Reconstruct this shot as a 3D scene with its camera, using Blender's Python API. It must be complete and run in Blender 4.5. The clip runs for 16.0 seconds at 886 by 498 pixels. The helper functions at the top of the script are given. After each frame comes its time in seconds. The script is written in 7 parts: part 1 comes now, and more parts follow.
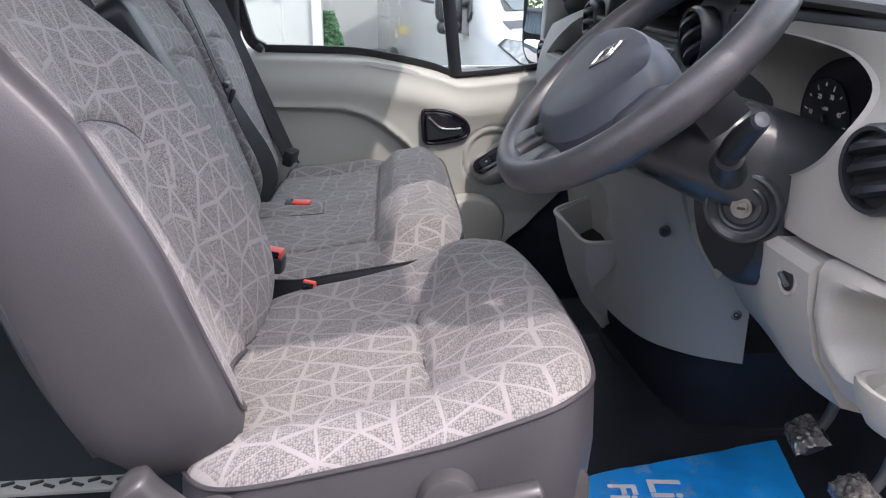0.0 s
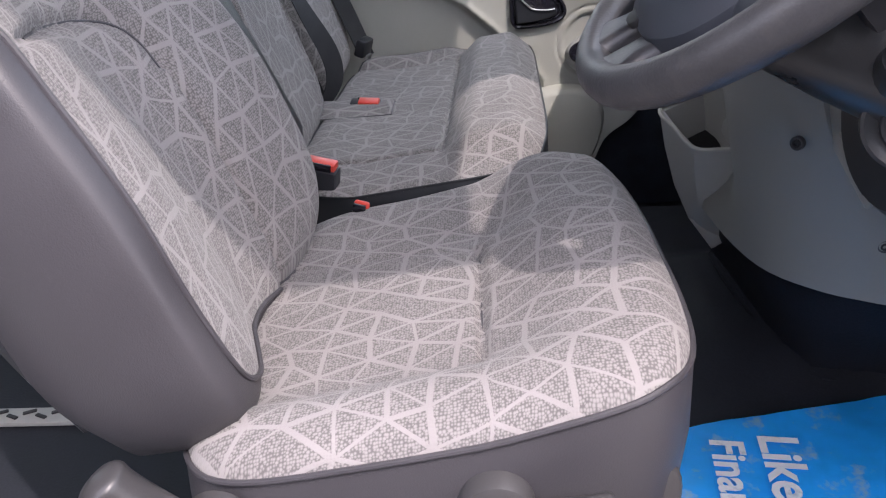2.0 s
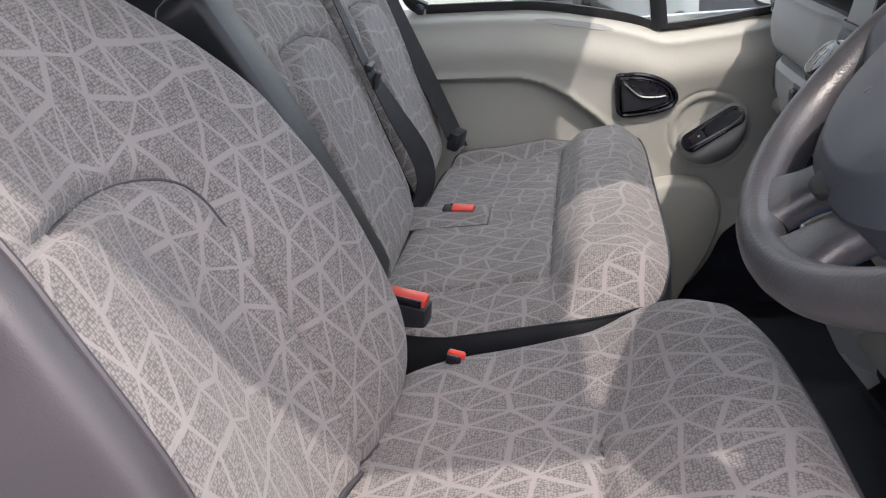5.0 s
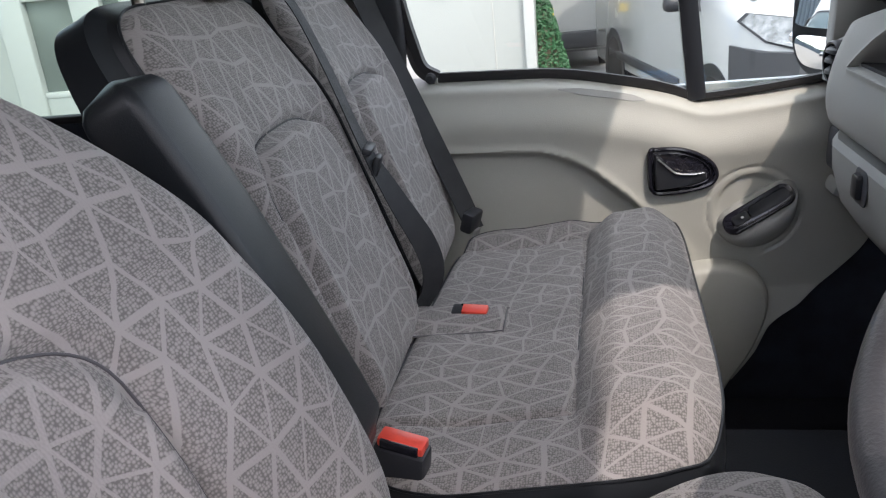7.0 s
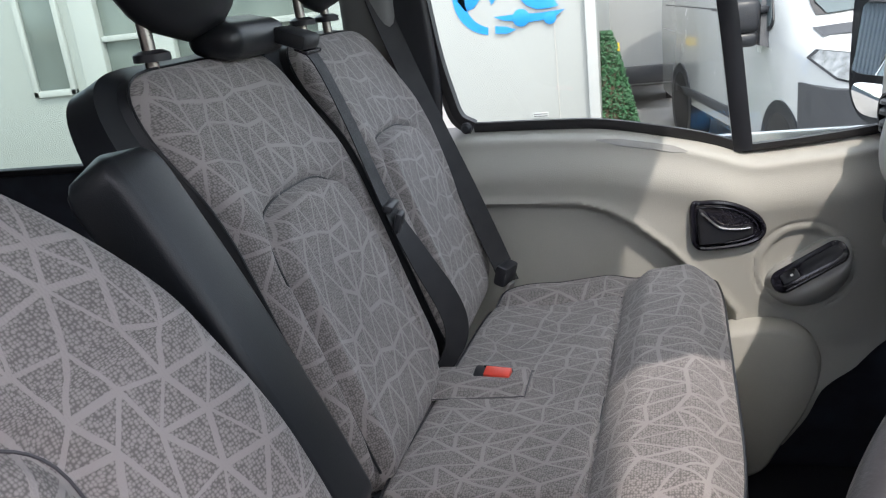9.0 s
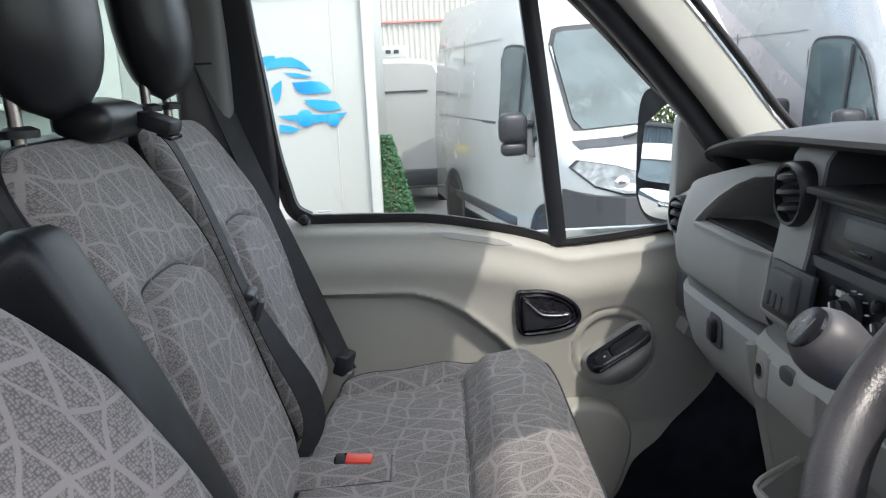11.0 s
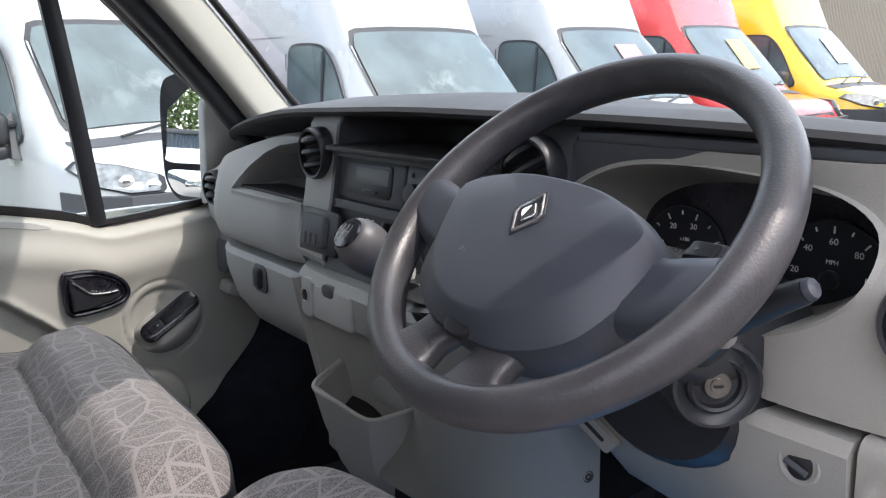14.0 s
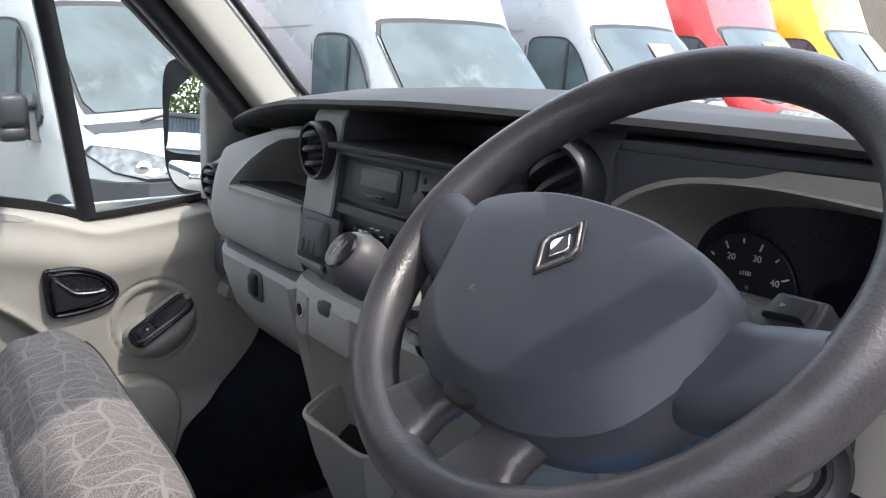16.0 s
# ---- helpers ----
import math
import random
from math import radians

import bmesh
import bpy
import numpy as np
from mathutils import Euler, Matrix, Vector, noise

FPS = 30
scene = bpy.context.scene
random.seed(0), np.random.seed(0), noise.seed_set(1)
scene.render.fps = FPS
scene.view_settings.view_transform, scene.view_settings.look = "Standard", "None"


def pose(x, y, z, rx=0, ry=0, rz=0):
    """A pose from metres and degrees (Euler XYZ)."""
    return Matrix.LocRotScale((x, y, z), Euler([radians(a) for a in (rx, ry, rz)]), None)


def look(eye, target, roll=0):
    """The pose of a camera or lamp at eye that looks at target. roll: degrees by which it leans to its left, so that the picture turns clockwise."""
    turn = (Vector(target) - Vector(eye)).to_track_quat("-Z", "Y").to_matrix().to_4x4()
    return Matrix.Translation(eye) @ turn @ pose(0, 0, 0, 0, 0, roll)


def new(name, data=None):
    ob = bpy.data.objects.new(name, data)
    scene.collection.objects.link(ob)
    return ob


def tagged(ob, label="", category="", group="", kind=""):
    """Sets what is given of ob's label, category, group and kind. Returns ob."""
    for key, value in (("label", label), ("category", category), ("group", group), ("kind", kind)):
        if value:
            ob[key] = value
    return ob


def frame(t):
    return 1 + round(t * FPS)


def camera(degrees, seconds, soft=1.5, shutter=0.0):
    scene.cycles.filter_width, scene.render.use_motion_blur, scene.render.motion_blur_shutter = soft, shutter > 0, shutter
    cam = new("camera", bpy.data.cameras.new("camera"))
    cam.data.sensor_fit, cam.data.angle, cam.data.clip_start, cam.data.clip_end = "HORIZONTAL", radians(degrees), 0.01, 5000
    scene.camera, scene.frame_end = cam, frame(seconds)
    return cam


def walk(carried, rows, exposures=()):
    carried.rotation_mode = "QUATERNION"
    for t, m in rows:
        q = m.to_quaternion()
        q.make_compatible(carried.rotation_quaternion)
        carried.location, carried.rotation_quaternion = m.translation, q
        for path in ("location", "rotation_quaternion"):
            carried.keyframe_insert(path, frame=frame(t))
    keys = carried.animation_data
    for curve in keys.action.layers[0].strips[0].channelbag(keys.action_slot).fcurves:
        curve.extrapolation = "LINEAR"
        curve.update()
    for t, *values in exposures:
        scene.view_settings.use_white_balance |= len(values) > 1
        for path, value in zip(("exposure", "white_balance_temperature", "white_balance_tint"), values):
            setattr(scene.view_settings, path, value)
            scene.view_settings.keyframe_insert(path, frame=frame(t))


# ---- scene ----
cam = camera(57.6, 16.0, 1.2)
METRES, EYE, TILT, LEAN, TURN = 1.4, 1.55, -19.5, 0.0, -5.7
ROWS = [
    (0.0, 0.0, 0.0, 0.0, -0.0, 0.0, -0.0),
    (0.5, 0.0014, 0.0732, 0.01, 0.64, -3.75, 0.09),
    (1.0, 0.0077, 0.1135, 0.02, 2.38, -6.68, 0.14),
    (1.5, 0.0316, 0.1283, 0.0244, 5.58, -8.23, 0.28),
    (2.0, 0.0308, 0.1426, 0.0316, 7.57, -8.36, 0.32),
    (2.5, 0.006, 0.171, 0.0447, 7.89, -8.31, 0.26),
    (3.0, 0.0018, 0.191, 0.0623, 8.43, -8.07, 0.13),
    (3.5, 0.0104, 0.2107, 0.0764, 10.83, -7.52, 0.17),
    (4.0, 0.0204, 0.2259, 0.0875, 13.99, -6.84, 0.23),
    (6.5, -0.0458, 0.3467, 0.1399, 13.25, -1.67, 1.35),
    (7.0, -0.0157, 0.3901, 0.161, 15.55, -1.46, 0.54),
    (7.5, 0.0132, 0.4137, 0.1736, 18.42, -1.5, 0.07),
    (8.0, 0.0259, 0.4308, 0.1834, 20.89, -1.45, -0.03),
    (10.5, -0.0298, 0.4115, 0.1919, 11.0, 6.48, -0.01),
    (11.0, -0.0642, 0.3808, 0.1774, 4.17, 7.61, 1.24),
    (11.5, -0.0763, 0.3358, 0.1616, -1.14, 7.91, 2.48),
    (12.0, -0.0725, 0.2912, 0.14, -4.49, 8.07, 3.36),
    (12.5, -0.1086, 0.2889, 0.1298, -13.85, 7.22, 6.55),
    (13.0, -0.1541, 0.2868, 0.1237, -21.43, 5.98, 9.02),
    (13.5, -0.1603, 0.278, 0.1186, -26.12, 5.01, 10.17),
    (14.0, -0.1541, 0.2702, 0.113, -29.6, 4.17, 11.23),
    (14.5, -0.1461, 0.267, 0.1104, -31.7, 3.52, 12.14),
    (15.0, -0.1463, 0.2754, 0.1142, -32.54, 3.21, 12.47),
    (15.5, -0.1361, 0.3093, 0.1239, -31.73, 3.42, 12.02),
    (16.0, -0.0896, 0.357, 0.1396, -28.16, 4.04, 8.95),
]
EXPOSURES = [(0.0, 2.37, 6530, 19), (1.5, 2.36, 6480, 21), (4.0, 2.43, 6930, 20), (6.5, 2.30, 6780, 17), (8.0, 2.28, 6780, 17), (10.5, 2.24, 6730, 14), (12.5, 2.29, 6680, 14), (14.5, 2.36, 6730, 17), (16.0, 2.36, 6730, 17)]
walk(cam, [(t, pose(0, 0, EYE, TILT, LEAN, TURN) @ pose(METRES * x, METRES * y, METRES * z, 90 + pitch, roll, yaw)) for t, x, y, z, yaw, pitch, roll in ROWS], EXPOSURES)

# ---- world and sun ----
SUN = Vector((0.37, -0.52, 1.0)).normalized()
world = bpy.data.worlds.new("sky")
scene.world = world
world.use_nodes = True
wn, wl = world.node_tree.nodes, world.node_tree.links
sky = wn.new("ShaderNodeTexSky")
sky.sky_type, sky.sun_disc = "NISHITA", False
sky.sun_elevation = math.asin(SUN.z)
sky.sun_rotation = math.atan2(SUN.x, SUN.y)
sky.air_density, sky.dust_density, sky.ozone_density = 1.0, 2.5, 1.0
# broken white cloud over the blue
wc, wnz, wr, wm = wn.new("ShaderNodeTexCoord"), wn.new("ShaderNodeTexNoise"), wn.new("ShaderNodeMapRange"), wn.new("ShaderNodeMixRGB")
wnz.inputs["Scale"].default_value, wnz.inputs["Detail"].default_value = 2.6, 7
wr.inputs[1].default_value, wr.inputs[2].default_value, wr.inputs[3].default_value, wr.inputs[4].default_value = 0.40, 0.66, 0.25, 0.92
wm.inputs[2].default_value = (5.6, 5.7, 5.8, 1)
wl.new(wc.outputs["Generated"], wnz.inputs["Vector"])
wl.new(wnz.outputs[0], wr.inputs[0])
wl.new(wr.outputs[0], wm.inputs[0])
wl.new(sky.outputs[0], wm.inputs[1])
wl.new(wm.outputs[0], wn["Background"].inputs[0])
wn["Background"].inputs[1].default_value = 0.153
sun = new("sun", bpy.data.lights.new("sun", "SUN"))
sun.data.energy, sun.data.angle, sun.data.color = 0.66, radians(0.7), (1.0, 0.95, 0.88)
sun.matrix_world = look((0, 0, 9), Vector((0, 0, 9)) - SUN)


# ---- materials ----
def surface(name, colour, rough=0.5, vary=0.12, scale=6.0, bump=0.15, grain=350.0, metal=0.0, spec=0.5, coat=0.0, stain_or_reflection=None):
    """A painted, moulded or woven surface: two scales of tone, fine relief and uneven gloss."""
    m = bpy.data.materials.new(name)
    m.use_nodes = True
    n, l = m.node_tree.nodes, m.node_tree.links
    b = n["Principled BSDF"]
    co = n.new("ShaderNodeTexCoord")
    big = n.new("ShaderNodeTexNoise")
    big.inputs["Scale"].default_value, big.inputs["Detail"].default_value = scale, 5
    l.new(co.outputs["Object"], big.inputs["Vector"])
    fine = n.new("ShaderNodeTexNoise")
    fine.inputs["Scale"].default_value, fine.inputs["Detail"].default_value = grain, 3
    l.new(co.outputs["Object"], fine.inputs["Vector"])
    add = n.new("ShaderNodeMath")
    add.operation = "MULTIPLY_ADD"
    l.new(fine.outputs[0], add.inputs[0])
    add.inputs[1].default_value = 0.5
    l.new(big.outputs[0], add.inputs[2])
    ramp = n.new("ShaderNodeMapRange")
    ramp.inputs[1].default_value, ramp.inputs[2].default_value = 0.45, 1.05
    ramp.inputs[3].default_value, ramp.inputs[4].default_value = 1 - vary, 1 + vary
    l.new(add.outputs[0], ramp.inputs[0])
    mix = n.new("ShaderNodeVectorMath")
    mix.operation = "SCALE"
    mix.inputs[0].default_value = colour
    l.new(ramp.outputs[0], mix.inputs["Scale"])
    last = mix.outputs[0]
    # second tone in patches: scuffs and smudges, or cloud reflections painted on van glass
    if stain_or_reflection:
        tone, low, size = stain_or_reflection
        st, sm, sx = n.new("ShaderNodeTexNoise"), n.new("ShaderNodeMapRange"), n.new("ShaderNodeMixRGB")
        st.inputs["Scale"].default_value, st.inputs["Detail"].default_value, st.inputs["Roughness"].default_value = size, 6, 0.65
        sm.inputs[1].default_value, sm.inputs[2].default_value, sm.inputs[4].default_value = low, low + 0.12, 0.75
        l.new(co.outputs["Object"], st.inputs["Vector"])
        l.new(st.outputs[0], sm.inputs[0])
        l.new(sm.outputs[0], sx.inputs[0])
        l.new(last, sx.inputs[1])
        sx.inputs[2].default_value = (*tone, 1)
        last = sx.outputs[0]
    l.new(last, b.inputs["Base Color"])
    rr = n.new("ShaderNodeMapRange")
    rr.inputs[1].default_value, rr.inputs[2].default_value = 0.3, 0.7
    rr.inputs[3].default_value, rr.inputs[4].default_value = max(0.02, rough - 0.08), min(1, rough + 0.08)
    l.new(big.outputs[0], rr.inputs[0])
    l.new(rr.outputs[0], b.inputs["Roughness"])
    b.inputs["Metallic"].default_value = metal
    b.inputs["Specular IOR Level"].default_value = spec
    b.inputs["Coat Weight"].default_value = coat
    b.inputs["Coat Roughness"].default_value = 0.05
    if bump:
        bp = n.new("ShaderNodeBump")
        bp.inputs["Strength"].default_value, bp.inputs["Distance"].default_value = bump, 0.001
        l.new(fine.outputs[0], bp.inputs["Height"])
        l.new(bp.outputs[0], b.inputs["Normal"])
    return m


def fabric_material(name, line, cell, speck):
    """Woven upholstery: pale bars make an uneven net of polygons, some of them split by spokes, over a speckled weave."""
    m = bpy.data.materials.new(name)
    m.use_nodes = True
    n, l = m.node_tree.nodes, m.node_tree.links
    b = n["Principled BSDF"]

    def math_node(op, a, c=None, d=None):
        x = n.new("ShaderNodeMath")
        x.operation = op
        for i, v in enumerate((a, c, d)):
            if v is None:
                continue
            if isinstance(v, (int, float)):
                x.inputs[i].default_value = v
            else:
                l.new(v, x.inputs[i])
        return x.outputs[0]

    uv = n.new("ShaderNodeTexCoord")
    net = n.new("ShaderNodeUVMap")
    net.uv_map = "Net"
    sep = n.new("ShaderNodeSeparateXYZ")
    l.new(net.outputs[0], sep.inputs[0])
    qa, qb = sep.outputs[0], sep.outputs[1]
    qc = math_node("ADD", qa, qb)
    weave_n = n.new("ShaderNodeTexNoise")
    weave_n.inputs["Scale"].default_value, weave_n.inputs["Detail"].default_value = 300, 2
    l.new(uv.outputs["UV"], weave_n.inputs["Vector"])
    rag = math_node("MULTIPLY", math_node("SUBTRACT", weave_n.outputs[0], 0.5), 0.035)

    def family(main, other, seed, keep):
        """One of the three sets of bars; some stretches between two knots are left out."""
        r = math_node("ROUND", main)
        d = math_node("ABSOLUTE", math_node("SUBTRACT", main, r))
        cv, wnoise = n.new("ShaderNodeCombineXYZ"), n.new("ShaderNodeTexWhiteNoise")
        l.new(r, cv.inputs[0])
        l.new(math_node("FLOOR", other), cv.inputs[1])
        cv.inputs[2].default_value = seed
        l.new(cv.outputs[0], wnoise.inputs["Vector"])
        tint = n.new("ShaderNodeSeparateColor")
        l.new(wnoise.outputs["Color"], tint.inputs[0])
        half = math_node("MULTIPLY_ADD", math_node("GREATER_THAN", tint.outputs[1], 0.45), 0.026, math_node("MULTIPLY_ADD", tint.outputs[2], 0.014, 0.034))
        mr = n.new("ShaderNodeMapRange")
        mr.inputs[1].default_value, mr.inputs[2].default_value = -0.008, 0.008
        mr.inputs[3].default_value, mr.inputs[4].default_value = 1, 0
        l.new(math_node("SUBTRACT", math_node("ADD", d, rag), half), mr.inputs[0])
        return math_node("MULTIPLY", mr.outputs[0], math_node("LESS_THAN", wnoise.outputs["Value"], keep))

    line_f = math_node("MAXIMUM", family(qa, qb, 1.0, 0.92), math_node("MAXIMUM", family(qb, qa, 2.0, 0.82), family(qc, qa, 3.0, 0.92)))
    # weave: small knots in rows
    knot = n.new("ShaderNodeTexVoronoi")
    knot.voronoi_dimensions = "2D"
    knot.inputs["Scale"].default_value, knot.inputs["Randomness"].default_value = 380, 0.6
    l.new(uv.outputs["UV"], knot.inputs["Vector"])
    kcol = n.new("ShaderNodeSeparateColor")
    l.new(knot.outputs["Color"], kcol.inputs[0])
    kdot = math_node("SUBTRACT", math_node("MULTIPLY_ADD", kcol.outputs[0], 0.5, 0.75), math_node("MULTIPLY", knot.outputs["Distance"], 1.6))
    patch = n.new("ShaderNodeTexNoise")
    patch.inputs["Scale"].default_value, patch.inputs["Detail"].default_value = 34, 3
    l.new(uv.outputs["UV"], patch.inputs["Vector"])
    kf = n.new("ShaderNodeMapRange")
    kf.inputs[1].default_value, kf.inputs[2].default_value = 0.15, 0.95
    l.new(math_node("MULTIPLY_ADD", patch.outputs[0], 0.3, kdot), kf.inputs[0])
    ground = n.new("ShaderNodeMixRGB")
    ground.inputs[1].default_value, ground.inputs[2].default_value = (*cell, 1), (*speck, 1)
    l.new(kf.outputs[0], ground.inputs[0])
    top = n.new("ShaderNodeMixRGB")
    top.inputs[2].default_value = (*line, 1)
    l.new(line_f, top.inputs[0])
    l.new(ground.outputs[0], top.inputs[1])
    wear = n.new("ShaderNodeTexNoise")
    wear.inputs["Scale"].default_value, wear.inputs["Detail"].default_value = 7, 4
    l.new(uv.outputs["UV"], wear.inputs["Vector"])
    wr = n.new("ShaderNodeMapRange")
    wr.inputs[1].default_value, wr.inputs[2].default_value, wr.inputs[3].default_value, wr.inputs[4].default_value = 0.3, 0.7, 0.9, 1.08
    l.new(wear.outputs[0], wr.inputs[0])
    out = n.new("ShaderNodeVectorMath")
    out.operation = "SCALE"
    l.new(top.outputs[0], out.inputs[0])
    l.new(wr.outputs[0], out.inputs["Scale"])
    l.new(out.outputs[0], b.inputs["Base Color"])
    b.inputs["Roughness"].default_value = 0.85
    b.inputs["Specular IOR Level"].default_value = 0.2
    b.inputs["Sheen Weight"].default_value, b.inputs["Sheen Roughness"].default_value = 0.12, 0.5
    bp = n.new("ShaderNodeBump")
    bp.inputs["Strength"].default_value, bp.inputs["Distance"].default_value = 0.5, 0.0012
    hgt = math_node("ADD", math_node("MULTIPLY", knot.outputs["Distance"], -0.8), math_node("MULTIPLY", line_f, 0.5))
    l.new(hgt, bp.inputs["Height"])
    l.new(bp.outputs[0], b.inputs["Normal"])
    return m


def glass_material(name, tint=(0.92, 0.96, 0.95), rough=0.0):
    """A thin pane: mostly clear, with a reflecting surface."""
    m = bpy.data.materials.new(name)
    m.use_nodes = True
    n, l = m.node_tree.nodes, m.node_tree.links
    n.clear()
    o = n.new("ShaderNodeOutputMaterial")
    t, g, x, f = n.new("ShaderNodeBsdfTransparent"), n.new("ShaderNodeBsdfGlossy"), n.new("ShaderNodeMixShader"), n.new("ShaderNodeLayerWeight")
    power, gain = n.new("ShaderNodeMath"), n.new("ShaderNodeMath")
    power.operation, gain.operation = "POWER", "MULTIPLY_ADD"
    power.inputs[1].default_value, gain.inputs[1].default_value, gain.inputs[2].default_value = 5.0, 0.7, 0.035
    t.inputs[0].default_value = (*tint, 1)
    g.inputs["Roughness"].default_value = rough
    f.inputs[0].default_value = 0.5
    l.new(f.outputs["Facing"], power.inputs[0])
    l.new(power.outputs[0], gain.inputs[0])
    l.new(gain.outputs[0], x.inputs[0])
    l.new(t.outputs[0], x.inputs[1])
    l.new(g.outputs[0], x.inputs[2])
    l.new(x.outputs[0], o.inputs[0])
    return m


FABRIC = fabric_material("seat_fabric", (0.270, 0.252, 0.247), (0.126, 0.118, 0.116), (0.258, 0.241, 0.236))
VINYL = surface("grey_vinyl", (0.049, 0.046, 0.052), 0.46, 0.12, 9, 0.25, 700, stain_or_reflection=((0.085, 0.080, 0.084), 0.66, 11))
VINYL_DARK = surface("dark_vinyl", (0.014, 0.016, 0.019), 0.36, 0.12, 9, 0.2, 700, spec=0.32)
THREAD = surface("pale_thread", (0.24, 0.23, 0.228), 0.8, 0.1, 20, 0.1)
TRIM = surface("pale_grey_trim", (0.395, 0.398, 0.362), 0.55, 0.07, 5, 0.4, 620)
FASCIA = surface("pale_dash_plastic", (0.335, 0.325, 0.295), 0.55, 0.08, 5, 0.55, 520)
TRIM_MID = surface("mid_grey_trim", (0.335, 0.342, 0.328), 0.55, 0.07, 5, 0.4, 620)
# pillar trim with the shade behind the door put into its colour
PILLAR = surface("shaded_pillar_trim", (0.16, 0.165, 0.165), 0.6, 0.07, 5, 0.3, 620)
LEVER = surface("satin_grey_lever", (0.048, 0.046, 0.048), 0.38, 0.1, 20, 0.1, 500)
DASH = surface("charcoal_dash", (0.064, 0.069, 0.079), 0.55, 0.12, 7, 0.4, 800)
BLACK = surface("black_plastic", (0.022, 0.024, 0.029), 0.38, 0.15, 10, 0.1, 500, spec=0.36)
GLOSS = surface("gloss_black_plastic", (0.012, 0.012, 0.018), 0.16, 0.15, 10, 0.0)
RUBBER = surface("black_rubber", (0.014, 0.014, 0.016), 0.6, 0.2, 12, 0.2, 300)
MAT = surface("floor_rubber", (0.015, 0.017, 0.023), 0.7, 0.35, 14, 0.5, 260, spec=0.3)
LEATHER = surface("worn_wheel_leather", (0.044, 0.044, 0.049), 0.38, 0.25, 26, 0.35, 420, stain_or_reflection=((0.058, 0.056, 0.057), 0.58, 30))
HUB = surface("soft_hub_plastic", (0.041, 0.046, 0.059), 0.48, 0.16, 12, 0.12, 900, stain_or_reflection=((0.046, 0.049, 0.055), 0.60, 16))
# same plastic as the trim, with the tower's shade put into its colour
DIM_TRIM = surface("shade_dimmed_trim", (0.27, 0.275, 0.258), 0.55, 0.06, 5, 0.25, 900)
SHROUD = surface("smooth_column_plastic", (0.030, 0.033, 0.038), 0.33, 0.1, 9, 0.15, 800)
PAD_TOP = surface("grained_top_pad", (0.034, 0.035, 0.038), 0.62, 0.14, 7, 0.4, 900)
WORN_STEEL = surface("worn_lock_steel", (0.30, 0.29, 0.27), 0.34, 0.15, 60, 0.1, 400, metal=1.0)
CHROME = surface("chrome", (0.75, 0.75, 0.77), 0.12, 0.03, 10, 0.0, metal=1.0)
STEEL = surface("brushed_steel", (0.55, 0.55, 0.55), 0.3, 0.08, 30, 0.1, 400, metal=1.0)
RED = surface("red_plastic", (0.72, 0.07, 0.045), 0.35, 0.08, 20, 0.0)
BELT = surface("seat_belt_webbing", (0.011, 0.012, 0.015), 0.7, 0.15, 30, 0.4, 900)
HEADLINER = surface("headliner", (0.52, 0.52, 0.50), 0.9, 0.05, 8, 0.3, 500)
PAPER = surface("blue_paper", (0.005, 0.36, 0.92), 0.40, 0.10, 14, 0.1, 60, stain_or_reflection=((0.30, 0.46, 0.60), 0.575, 26))
PAPER_WHITE = surface("white_ink", (0.82, 0.84, 0.86), 0.5, 0.04, 20, 0.0, stain_or_reflection=((0.45, 0.50, 0.56), 0.58, 40))
LCD = surface("lcd", (0.13, 0.14, 0.14), 0.5, 0.05, 20, 0.0)
INK = surface("dial_ink", (0.75, 0.75, 0.75), 0.5, 0.02, 20, 0.0)
CARPET = surface("dark_carpet", (0.040, 0.047, 0.062), 0.95, 0.3, 20, 0.6, 500, spec=0.2)
MIRROR = bpy.data.materials.new("mirror_silver")
MIRROR.use_nodes = True
for key, value in (("Base Color", (0.90, 0.91, 0.92, 1)), ("Metallic", 1.0), ("Roughness", 0.0)):
    MIRROR.node_tree.nodes["Principled BSDF"].inputs[key].default_value = value
GLASS = glass_material("window_glass")
TINTED = glass_material("tinted_rear_glass", (0.70, 0.78, 0.75))

# ---- building blocks ----
# The cab is drawn at 1 : 1.077 round the first eye; DRAFT brings it to its true size.
DRAFT = Matrix.Translation((0, 0, EYE)) @ Matrix.Scale(METRES / 1.3, 4) @ Matrix.Translation((0, 0, -EYE))
WORLD = Matrix.Identity(4)
SCALE = [DRAFT]
PLACE = {}


def thing(name, at, label, category, group="", kind=""):
    """An empty at the base of a thing; its parts hang under it."""
    e = new(name)
    e.empty_display_size = 0.05
    p = SCALE[0] @ Vector(at)
    e.location = p
    PLACE[e.name] = p
    return tagged(e, label, category, group, kind)


def part(name, bm, material, parent=None, label="", sharp=38):
    """Links a bmesh as one mesh object, under its thing or part."""
    me = bpy.data.meshes.new(name)
    bmesh.ops.remove_doubles(bm, verts=bm.verts, dist=1e-6)
    bmesh.ops.recalc_face_normals(bm, faces=bm.faces)
    if material is FABRIC:
        weave(bm)
    bm.transform(SCALE[0])
    base = PLACE[parent.name] if parent else Vector()
    bm.transform(Matrix.Translation(-base))
    bm.to_mesh(me)
    bm.free()
    for p in me.polygons:
        p.use_smooth = True
    me.set_sharp_from_angle(angle=radians(sharp))
    me.materials.append(material)
    ob = new(name, me)
    PLACE[ob.name] = base
    if parent:
        ob.parent = parent
    return tagged(ob, label)


def fixed(name, bm, material, label, category, sharp=38):
    """A piece of the setting, as a mesh of its own."""
    return tagged(part(name, bm, material, None, label, sharp), label, category, kind="structure")


